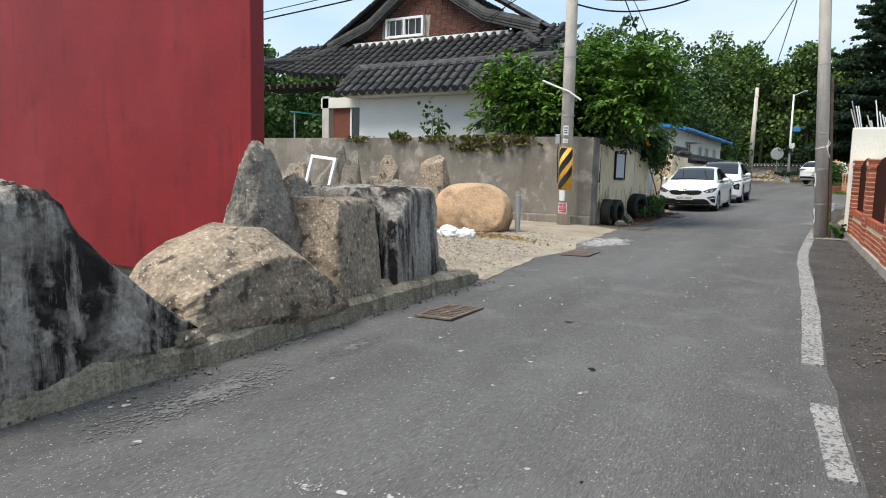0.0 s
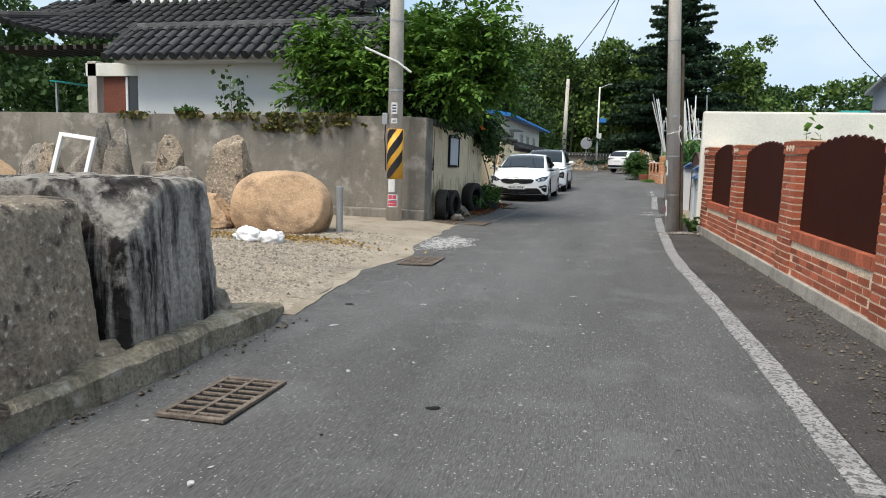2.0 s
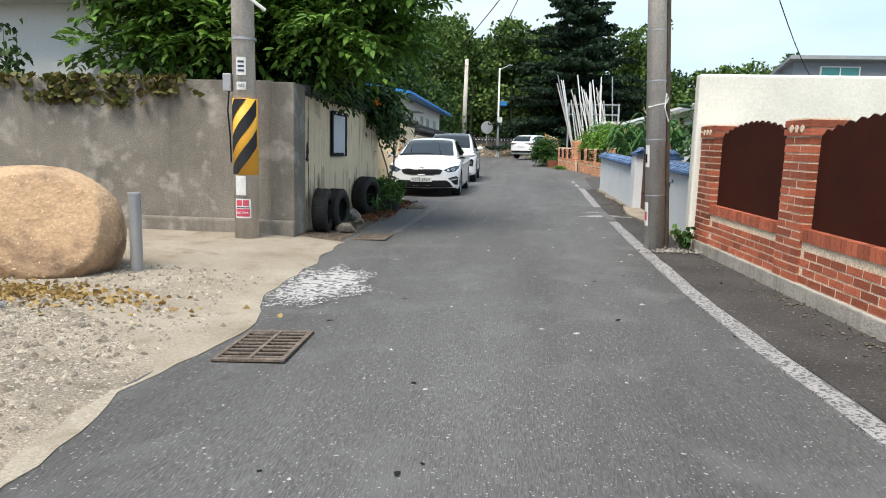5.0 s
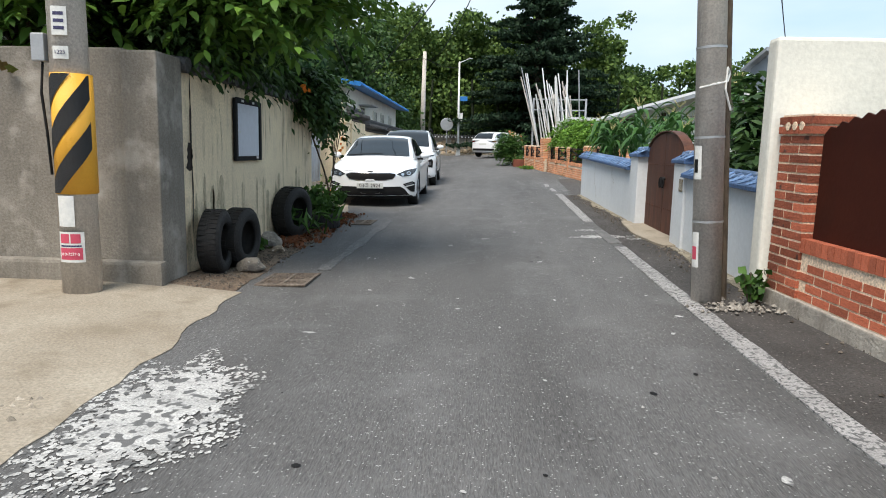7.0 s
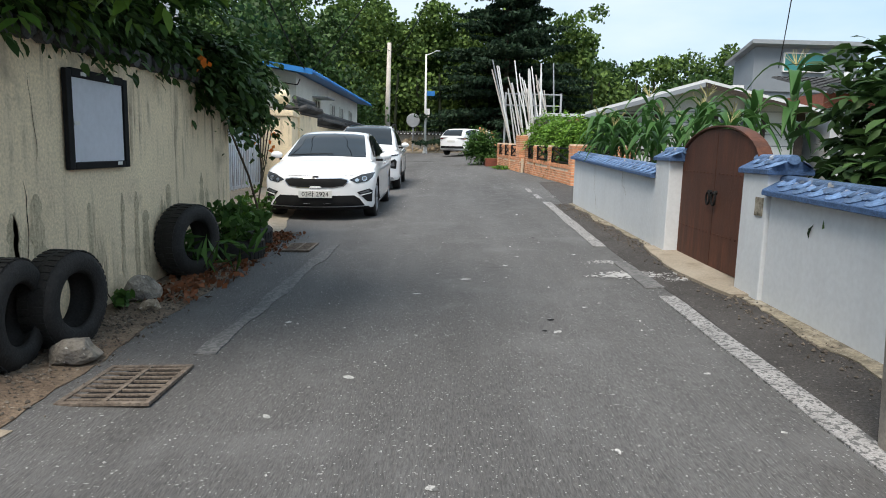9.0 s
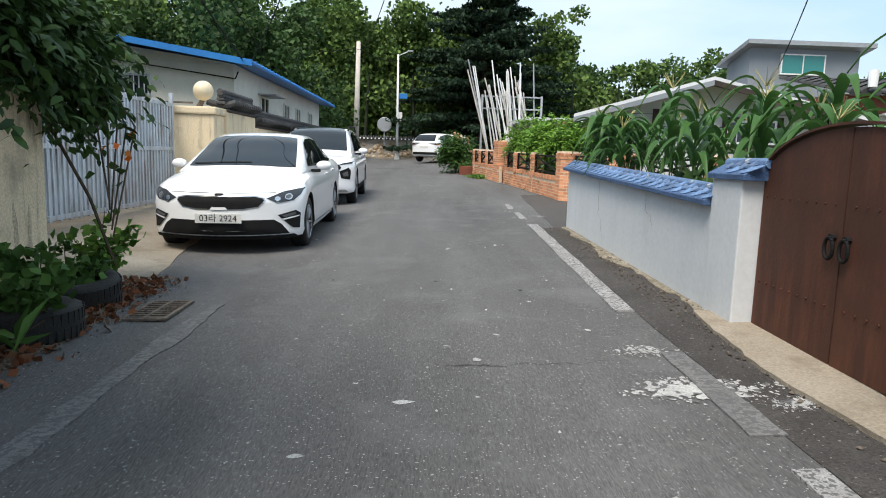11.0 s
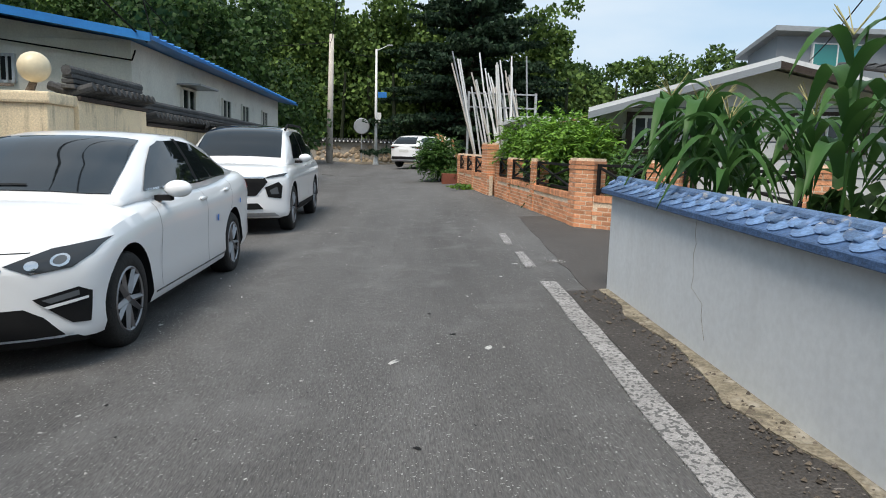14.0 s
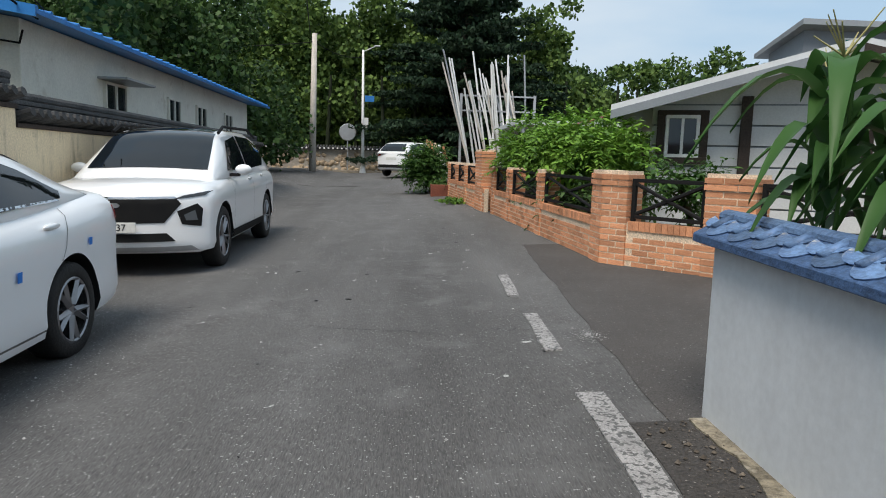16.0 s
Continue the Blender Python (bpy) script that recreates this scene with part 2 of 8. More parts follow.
LEAF_MID = leaf_mat("green_leaves", (0.08, 0.165, 0.032), (0.03, 0.075, 0.018))
LEAF_DARK = leaf_mat("dark_green_leaves", (0.065, 0.125, 0.032), (0.02, 0.046, 0.015))
LEAF_FOREST = leaf_mat("woodland_leaves", (0.15, 0.235, 0.055), (0.03, 0.065, 0.018), 0.7)
NEEDLE = leaf_mat("dark_conifer_needles", (0.036, 0.07, 0.034), (0.014, 0.03, 0.018), 0.7, 0.25)
LEAF_CORN = leaf_mat("corn_leaves", (0.06, 0.145, 0.035), (0.035, 0.09, 0.025), 0.45, 0.25)
LEAF_DRY = leaf_mat("dry_grass_and_leaves", (0.42, 0.3, 0.11), (0.24, 0.15, 0.06), 0.8)
FLOWER = leaf_mat("orange_trumpet_flowers", (0.75, 0.14, 0.02), (0.7, 0.22, 0.03))
CAR_WHITE = mat("white_car_paint", (0.8, 0.81, 0.82), (0.79, 0.8, 0.81), 1.0, 0.35, 0.0, 20, spec=0.5, coat=1.0, grain=0.0)
CAR_GLASS = glass_mat("tinted_car_glass", (0.008, 0.01, 0.012))
LAMP_DARK = glass_mat("dark_headlight_inside", (0.03, 0.033, 0.037), 0.06)
LAMP_GLASS = glass_mat("headlight_lens", (0.1, 0.11, 0.12), 0.08)
WINDOW_GLASS = glass_mat("dark_window_glass", (0.02, 0.025, 0.028), 0.05)
TEAL_GLASS = glass_mat("teal_window_glass", (0.03, 0.2, 0.19), 0.08)
CHROME = mat("chrome", (0.7, 0.7, 0.71), (0.66, 0.66, 0.67), 3.0, 0.15, 0.0, 20, metal=1.0, grain=0.08)
ALLOY = mat("dark_alloy", (0.33, 0.33, 0.34), (0.25, 0.25, 0.26), 5.0, 0.35, 0.0, 20, metal=0.8, grain=0.08)
REDLAMP = glass_mat("red_tail_lamp", (0.35, 0.01, 0.012), 0.1)
BLUE_TAG = mat("blue_sticker", (0.02, 0.2, 0.65), (0.02, 0.18, 0.6), 3.0, 0.5, 0.0, 20, grain=0.08)
SIDING = mat("white_board_siding", (0.6, 0.61, 0.62), (0.53, 0.54, 0.55), 2.0, 0.75, 0.12, 40, grain=0.1)
GREY_HOUSE = mat("grey_rendered_wall", (0.23, 0.255, 0.28), (0.2, 0.22, 0.245), 1.0, 0.85, 0.1, 30, grain=0.08)
ROOF_PALE = mat("pale_sheet_roof", (0.62, 0.64, 0.65), (0.54, 0.56, 0.57), 1.0, 0.5, 0.05, 20, grain=0.08)
BROWN_WOOD = mat("red_brown_boarding", (0.19, 0.06, 0.035), (0.14, 0.045, 0.028), 3.0, 0.75, 0.3, 30)
TIMBER_DARK = mat("dark_timber", (0.03, 0.022, 0.018), (0.045, 0.032, 0.025), 4.0, 0.7, 0.3, 40)
RUBBLE = mat("rubble_stone", (0.38, 0.3, 0.21), (0.26, 0.2, 0.14), 3.0, 0.93, 0.8, 26, vary=0.35, island=0.35)
GLOBE = mat("yellowed_globe", (0.74, 0.64, 0.44), (0.68, 0.58, 0.4), 3.0, 0.35, 0.02, 20, grain=0.08)
TEAL = mat("teal_tarpaulin", (0.02, 0.32, 0.3), (0.02, 0.26, 0.25), 2.0, 0.5, 0.1, 20, grain=0.08)
PLASTIC_BAG = mat("white_plastic_bag", (0.78, 0.8, 0.82), (0.66, 0.68, 0.7), 9.0, 0.35, 0.3, 40, grain=0.08)
BOARD_FACE = mat("blank_grey_notice_sheet", (0.56, 0.58, 0.63), (0.52, 0.54, 0.59), 1.5, 0.6, 0.03, 20, grain=0.08)
CONE = mat("orange_plastic", (0.8, 0.15, 0.04), (0.7, 0.12, 0.03), 4.0, 0.5, 0.05, 30, grain=0.08)
# the blue of distance haze is put into the hill's colour
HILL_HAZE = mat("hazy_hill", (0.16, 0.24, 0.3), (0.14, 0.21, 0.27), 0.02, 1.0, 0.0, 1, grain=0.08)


# ---- building helpers ----
def mesh_of(bm, name, material, smooth=False):
    me = bpy.data.meshes.new(name)
    bm.to_mesh(me)
    bm.free()
    me.materials.append(material)
    if smooth:
        me.polygons.foreach_set("use_smooth", [True] * len(me.polygons))
    return me


def part(name, bm, material, parent=None, label="", smooth=False):
    ob = new(name, mesh_of(bm, name, material, smooth))
    ob.parent = parent
    return tagged(ob, label)


def solo(name, bm, material, label, category, kind="", group="", at=None, smooth=False):
    ob = part(name, bm, material, None, label, smooth)
    if at is not None:
        ob.matrix_basis = at
    return tagged(ob, "", category, group, kind)


def thing(name, label, category, at=None, group="", kind=""):
    ob = new(name)
    ob.empty_display_size = 0.1
    if at is not None:
        ob.matrix_basis = at if isinstance(at, Matrix) else Matrix.Translation(at)
    return tagged(ob, label, category, group, kind)


def box(bm, x0, x1, y0, y1, z0, z1, bevel=0.0, m=None):
    r = bmesh.ops.create_cube(bm, size=1.0)
    vs = r["verts"]
    for v in vs:
        v.co = Vector((x0 + (v.co.x + 0.5) * (x1 - x0), y0 + (v.co.y + 0.5) * (y1 - y0), z0 + (v.co.z + 0.5) * (z1 - z0)))
    if bevel:
        es = list({e for v in vs for e in v.link_edges})
        out = bmesh.ops.bevel(bm, geom=es, offset=bevel, segments=2, affect="EDGES", profile=0.6)
        vs = list({v for f in out["faces"] for v in f.verts} | {v for v in vs if v.is_valid})
    if m is not None:
        bmesh.ops.transform(bm, matrix=m, verts=vs)
    return bm


def tube(bm, p0, p1, r0, r1=None, n=12):
    p0, p1 = Vector(p0), Vector(p1)
    r1 = r0 if r1 is None else r1
    d = p1 - p0
    m = Matrix.Translation((p0 + p1) / 2) @ d.to_track_quat("Z", "Y").to_matrix().to_4x4()
    bmesh.ops.create_cone(bm, cap_ends=True, segments=n, radius1=max(r0, 1e-4), radius2=max(r1, 1e-4), depth=d.length, matrix=m)
    return bm


def path_tube(bm, pts, r, n=6):
    for a, b in zip(pts, pts[1:]):
        tube(bm, a, b, r, r, n)
    return bm


def BM():
    return bmesh.new()


def poly(bm, pts, depth):
    """A flat plate: outline pts, thickened by the vector depth."""
    a = [bm.verts.new(p) for p in pts]
    f = bm.faces.new(a)
    r = bmesh.ops.extrude_face_region(bm, geom=[f])
    vs = [v for v in r["geom"] if isinstance(v, bmesh.types.BMVert)]
    bmesh.ops.translate(bm, vec=Vector(depth), verts=vs)
    bmesh.ops.recalc_face_normals(bm, faces=bm.faces)
    return bm


def smooth01(t):
    t = min(max(t, 0.0), 1.0)
    return t * t * (3 - 2 * t)


def g(x, y):
    """The height of the ground: the lane climbs gently ahead and to its right-hand side."""
    xc, yc = min(max(x, -3.7), 2.0), min(max(y, -4.0), 62.0)
    z = -0.082 + 0.0169 * min(yc, 40) + 0.025 * max(yc - 40, 0) + (0.0159 + 0.00127 * min(max(yc, 0), 33)) * xc
    yard = smooth01((yc - 3) / 5) * smooth01((15.5 - yc) / 1.2)
    drive = smooth01((yc - 19.2) / 1.5)
    return z + smooth01((-3.7 - x) / 1.4) * 0.09 * yard + smooth01((-4.8 - x) / 1.3) * 0.2 * drive


def wobble(a, b, s=1.0):
    return noise.noise(Vector((a * s, b * s, 3.7)))


def sheet(name, left, right, y0, y1, dy, nx, dz, material, kind="structure", label="", category="", ragged=0.0):
    bm = BM()
    ny = max(2, int((y1 - y0) / dy))
    rows = []
    for j in range(ny + 1):
        y = y0 + (y1 - y0) * j / ny
        a, b = left(y), right(y)
        a, b = a + ragged * wobble(y, 1, 2.3) + 0.4 * ragged * wobble(y, 1, 9), b + ragged * wobble(y, 7, 2.3) + 0.4 * ragged * wobble(y, 7, 9)
        rows.append([bm.verts.new((a + (b - a) * i / nx, y, g(a + (b - a) * i / nx, y) + dz)) for i in range(nx + 1)])
    for r, s in zip(rows, rows[1:]):
        for i in range(nx):
            bm.faces.new((r[i], r[i + 1], s[i + 1], s[i]))
    rim = [r[0] for r in rows] + rows[-1][1:] + [r[-1] for r in rows[-2::-1]] + rows[0][-2:0:-1]
    low = [bm.verts.new((v.co.x, v.co.y, v.co.z - 0.04)) for v in rim]
    for i in range(len(rim)):
        bm.faces.new((rim[i], rim[i - 1], low[i - 1], low[i]))
    ob = solo(name, bm, material, label, category, kind, smooth=True)
    ob.data.set_sharp_from_angle(angle=radians(40))
    return ob


def along(pairs):
    """Piecewise straight x over y."""
    def f(y):
        for (y0, x0), (y1, x1) in zip(pairs, pairs[1:]):
            if y <= y1:
                return x0 + (x1 - x0) * min(max((y - y0) / (y1 - y0), 0), 1)
        return pairs[-1][1]
    return f


def leaves(name, pts, size, material, parent=None, seed=1, elong=2.0, droop=0.3, label="", vary=0.5):
    """Many small folded leaves, one at each of pts."""
    rng = np.random.default_rng(seed)
    pts = np.asarray(pts, float)
    n = len(pts)
    a = rng.normal(size=(n, 3))
    a[:, 2] -= droop
    a /= np.linalg.norm(a, axis=1)[:, None]
    b = np.cross(a, rng.normal(size=(n, 3)))
    b /= np.linalg.norm(b, axis=1)[:, None] + 1e-9
    c = np.cross(a, b)
    s = (size * (1 - vary / 2 + vary * rng.random(n)))[:, None]
    v = np.stack([pts - a * s * 0.5, pts + b * s / elong / 1.1 + c * s * 0.12, pts + a * s * 0.5, pts - b * s / elong / 1.1 + c * s * 0.12], 1).reshape(-1, 3)
    f = (np.arange(n)[:, None, None] * 4 + np.array([[0, 1, 2], [0, 2, 3]])).reshape(-1, 3)
    me = bpy.data.meshes.new(name)
    me.vertices.add(len(v))
    me.vertices.foreach_set("co", v.ravel())
    me.loops.add(f.size)
    me.loops.foreach_set("vertex_index", f.ravel())
    me.polygons.add(len(f))
    me.polygons.foreach_set("loop_start", np.arange(len(f)) * 3)
    me.update(calc_edges=True)
    me.validate()
    me.materials.append(material)
    ob = new(name, me)
    ob.parent = parent
    return tagged(ob, label)


def sprays(name, twigs, leaf, material, parent=None, seed=1, per=12, elong=2.6, sag=0.25, label=""):
    """Leafy twigs: along each twig (start, way) stand pointed leaves to both sides, lying roughly level and bending at the tip."""
    rg = np.random.default_rng(seed)
    twigs = np.asarray(twigs, float)
    n = len(twigs)
    t = np.tile((np.arange(per) + 0.8) / per, n) + rg.normal(0, 0.03, n * per)
    base, way = np.repeat(twigs[:, :3], per, 0), np.repeat(twigs[:, 3:], per, 0)
    long_ = np.linalg.norm(way, axis=1)[:, None]
    p = base + way * t[:, None]
    p[:, 2] -= sag * (t ** 2) * long_[:, 0]
    fwd = way / (long_ + 1e-9)
    fwd[:, 2] -= 2 * sag * t
    side = np.cross(fwd, (0.0, 0.0, 1.0)) + rg.normal(0, 0.05, (n * per, 3))
    side /= np.linalg.norm(side, axis=1)[:, None] + 1e-9
    side *= np.tile(np.where(np.arange(per) % 2, 1.0, -1.0), n)[:, None]
    d = fwd * 0.65 + side * 0.8 + rg.normal(0, 0.28, (n * per, 3))
    d /= np.linalg.norm(d, axis=1)[:, None]
    w = np.cross(d, np.array((0.0, 0.0, 1.0)) + rg.normal(0, 0.35, (n * per, 3)))
    w /= np.linalg.norm(w, axis=1)[:, None] + 1e-9
    up = np.cross(w, d)
    k = (leaf * rg.uniform(0.65, 1.25, n * per))[:, None]
    v = np.stack([p, p + d * k * 0.32 + w * k / elong / 2 + up * k * 0.04, p + d * k * 0.32 - w * k / elong / 2 + up * k * 0.04, p + d * k * 0.68 + w * k / elong / 2.4, p + d * k * 0.68 - w * k / elong / 2.4, p + d * k - up * k * 0.16], 1).reshape(-1, 3)
    f = (np.arange(n * per)[:, None, None] * 6 + np.array([[0, 1, 2], [1, 3, 4], [1, 4, 2], [3, 5, 4]])).reshape(-1, 3)
    me = bpy.data.meshes.new(name)
    me.vertices.add(len(v))
    me.vertices.foreach_set("co", v.ravel())
    me.loops.add(f.size)
    me.loops.foreach_set("vertex_index", f.ravel())
    me.polygons.add(len(f))
    me.polygons.foreach_set("loop_start", np.arange(len(f)) * 3)
    me.update(calc_edges=True)
    me.validate()
    me.materials.append(material)
    ob = new(name, me)
    ob.parent = parent
    return tagged(ob, label)


def twigs_of(blobs, n, seed, reach=0.45, lift=0.15):
    """n twigs that leave the outer part of the blobs outwards."""
    rg = np.random.default_rng(seed)
    blobs = np.asarray(blobs, float)
    w = (blobs[:, 3] * blobs[:, 4] * blobs[:, 5]) ** (2 / 3)
    k = rg.choice(len(blobs), size=n, p=w / w.sum())
    d = rg.normal(size=(n, 3))
    d /= np.linalg.norm(d, axis=1)[:, None]
    start = blobs[k, :3] + d * blobs[k, 3:] * rg.uniform(0.2, 0.85, n)[:, None]
    way = d * (1.0, 1.0, 0.55) + rg.normal(0, 0.3, (n, 3)) + (0, 0, lift)
    way *= (reach * rg.uniform(0.6, 1.3, n) / np.linalg.norm(way, axis=1))[:, None]
    return np.concatenate([start, way], 1)


def cloud(blobs, n, seed, shell=0.45):
    """n places in the outer part of ellipsoids (cx, cy, cz, rx, ry, rz), thinned by noise so that gaps stay."""
    rng = np.random.default_rng(seed)
    blobs = np.asarray(blobs, float)
    w = (blobs[:, 3] * blobs[:, 4] * blobs[:, 5]) ** (2 / 3)
    k = rng.choice(len(blobs), size=n, p=w / w.sum())
    d = rng.normal(size=(n, 3))
    d /= np.linalg.norm(d, axis=1)[:, None]
    r = (shell + (1 - shell) * rng.random(n)) * (1 + 0.2 * rng.normal(size=n))
    return blobs[k, :3] + d * r[:, None] * blobs[k, 3:]


def crown_blobs(centre, radii, count, size, seed):
    rng = np.random.default_rng(seed)
    out = []
    for _ in range(count):
        d = rng.normal(size=3)
        d /= np.linalg.norm(d)
        p = np.array(centre) + d * np.array(radii) * rng.random() ** 0.4
        s = size * (0.6 + 0.8 * rng.random())
        out.append((*p, s * 1.15, s * 1.15, s * 0.85))
    return out


def tree(name, label, base, centre, radii, count, blob, n, leaf, material, seed, trunk=0.12, category="tree"):
    ob = thing(name, label, category, base)
    base = Vector(base)
    blobs = crown_blobs(Vector(centre) - base, radii, count, blob, seed)
    bm = BM()
    top = Vector(centre) - base
    mid = Vector((top.x * 0.15, top.y * 0.15, top.z * 0.66))
    tube(bm, (0, 0, -0.1), mid, trunk, trunk * 0.7, 10)
    tube(bm, mid, top, trunk * 0.7, trunk * 0.35, 8)
    for i, bl in enumerate(blobs[:14]):
        tube(bm, mid.lerp(top, (i % 5) / 5), bl[:3], trunk * 0.3, trunk * 0.08, 5)
    part("trunk", bm, BARK, ob, smooth=True)
    sprays("crown", twigs_of(blobs, n // 9, seed, leaf * 3.0), leaf, material, ob, seed, 12)
    return ob


def stone(name, label, at, size, material, seed, square=4.0, taper=0.0, lean=(0, 0), rough=0.09, turn=0.0, tilt=(0, 0), group="", flat=0.1, cuts=9, fissure=0.0, slant=0.0, faces=(), crest=()):
    """A natural stone: a block cut to facets by planes and roughened; at is the middle of its foot."""
    bm = BM()
    bmesh.ops.create_cube(bm, size=2.0)
    bmesh.ops.subdivide_edges(bm, edges=bm.edges[:], cuts=31, use_grid_fill=True)
    rng = random.Random(seed)
    planes = []
    for _ in range(cuts):
        d = Vector((rng.gauss(0, 1), rng.gauss(0, 1), abs(rng.gauss(0, 0.9)))).normalized()
        planes.append((d, rng.uniform(0.66, 0.92)))
    planes += [(Vector(d), h) for d, h in faces]
    off = Vector((seed * 3.1, seed * 1.7, 0))
    for v in bm.verts:
        p = v.co.copy()
        p /= (abs(p.x) ** square + abs(p.y) ** square + abs(p.z) ** square) ** (1 / square)
        for d, h in planes:
            over = p.dot(d) - h
            if over > 0:
                p -= d * over
        k = noise.noise(p * 1.1 + off) * 0.9 + noise.noise(p * 2.7 + off) * 0.5 + (0.35 - abs(noise.noise(p * 4.5 + off))) * 0.55 + (0.3 - abs(noise.noise(p * 9 + off))) * 0.7 + (0.25 - abs(noise.noise(p * 19 + off))) * 0.4
        if fissure:
            k += fissure * (0.3 - abs(noise.noise(Vector((p.x * 5, p.y * 5 + p.z * slant, p.z * 0.7)) + off))) * 2.2
        p += p.normalized() * k * rough
        s = 1 - taper * (p.z + 1) / 2
        z = max(p.z, -1 + flat)
        v.co = Vector((p.x * size[0] / 2 * s + lean[0] * (z + 1) / 2, p.y * size[1] / 2 * s + lean[1] * (z + 1) / 2, (z + 1 - flat) / (2 - flat) * size[2]))
    if crest:
        top = along(crest)
        for v in bm.verts:
            v.co.z *= top(v.co.y) / size[2]
    x, y, z = at
    return solo(name, bm, material, label, "stone", group=group, at=pose(x, y, z, tilt[0], tilt[1], turn), smooth=True)


# ---- ground, lane and yard ----
bm = BM()
for i, (x0, x1) in enumerate(zip((-900, -40, -14, -4, 3, 14, 40), (-40, -14, -4, 3, 14, 40, 900))):
    for y0, y1 in zip((-900, -30, -4, 5, 10, 16, 22, 30, 40, 62, 120), (-30, -4, 5, 10, 16, 22, 30, 40, 62, 120, 900)):
        bm.faces.new([bm.verts.new((x, y, g(x, y) - 0.09)) for x, y in ((x0, y0), (x1, y0), (x1, y1), (x0, y1))])
bmesh.ops.remove_doubles(bm, verts=bm.verts, dist=0.001)
solo("ground", bm, EARTH, "grassy earth reaching out around the lane", "ground", "structure")
road_left = along([(-6, -3.5), (6.8, -3.52), (8, -3.66), (9, -3.8), (9.5, -3.76), (10.2, -3.64), (11.3, -3.9), (12.3, -3.96), (13.4, -4.04), (14.8, -4.1), (18, -4.2), (20, -4.35), (22, -4.7), (26, -5.2), (40, -5.5), (47, -6.0)])
road_right = along([(-6, 1.3), (0, 1.0), (6.5, 0.72), (14, 0.4), (24, 0.45), (24.6, 4.0), (27, 4.0), (28.6, 1.3), (34.7, 0.8), (47, 0.3)])
sheet("road", lambda y: road_left(y) - 0.4, road_right, -6, 47, 0.25, 16, 0.0, ASPHALT, "structure", "worn grey asphalt lane", "road", 0.03)
sheet("road_crossing", lambda y: -45.0, lambda y: 45.0, 47.0, 61.0, 1.0, 40, -0.004, ASPHALT, "structure", "grey asphalt of the crossing street", "road")
line_x = along([(2, 0.17), (3.1, 0.11), (4, 0.02), (4.9, -0.06), (6.5, -0.12), (8.6, -0.24), (10, -0.34), (11.5, -0.39), (14.4, -0.39), (16.7, -0.35), (19.1, -0.33), (24.3, -0.16), (25.2, -0.18), (26.1, -0.155), (26.8, -0.18), (27.8, -0.125), (30, -0.1)])
sheet("shoulder", lambda y: line_x(y) + 0.08, lambda y: road_right(y) - 0.03, -6, 24.0, 0.2, 6, 0.005, SHOULDER, "structure", "dark old asphalt shoulder beside the walls", "pavement", 0.02)
sheet("shoulder_lane", lambda y: 0.1 + 0.06 * (y - 24), lambda y: road_right(y) - 0.03, 24.0, 30.0, 0.2, 8, 0.005, SIDE_LANE, "structure", "dark old asphalt of a side lane", "pavement", 0.03)
sheet("yard", lambda y: -16.0, road_left, 6.9, 14.25, 0.2, 60, 0.005, GRAVEL, "structure", "pale gravel yard", "ground", 0.04)
sheet("verge", lambda y: -16.0, lambda y: -3.75, -6, 6.9, 0.5, 20, 0.02, DIRT, "structure", "bare earth behind the kerb", "ground")
sheet("apron", lambda y: road_left(y) - smooth01((y - 9.2) / 2.2) * 2.6 - 0.02, lambda y: road_left(y) + 0.06, 6.9, 14.2, 0.15, 12, 0.008, APRON, "structure", "worn sandy concrete apron of the yard", "pavement", 0.07)
sheet("dirt_strip", lambda y: -4.68, lambda y: -4.08 - 0.012 * (y - 14.2), 14.2, 20.6, 0.12, 5, 0.008, DIRT, "structure", "dirt and dead leaves under the wall", "ground", 0.07)
sheet("driveway", lambda y: -6.9, lambda y: road_left(y) + 0.1, 20.2, 27.0, 0.3, 8, 0.01, APRON, "structure", "worn concrete driveway before a gate", "pavement", 0.05)
for k, (a, b, w, off) in enumerate(((3.1, 4.07, 0.115, 0.0), (4.9, 16.65, 0.135, 0.0), (19.1, 24.4, 0.15, 0.0), (25.17, 26.15, 0.105, 0.0), (26.82, 27.83, 0.1, 0.0))):
    sheet("lane_line", lambda y: line_x(y) - w / 2, lambda y: line_x(y) + w / 2, a, b, 0.1, 2, 0.011, LINE, "structure", "worn white edge line", "road marking", 0.012)
sheet("lane_line", lambda y: line_x(y) - 0.07, lambda y: line_x(y) + 0.07, 16.95, 18.1, 0.1, 2, 0.011, LINE_FADED, "structure", "almost worn away edge line before a gate", "road marking", 0.03)
sheet("lane_line", lambda y: -3.6 + 0.02 * (y - 15), lambda y: -3.48 + 0.02 * (y - 15), 15.3, 19.5, 0.12, 2, 0.009, LINE_FADED, "structure", "faded grey edge line", "road marking", 0.05)


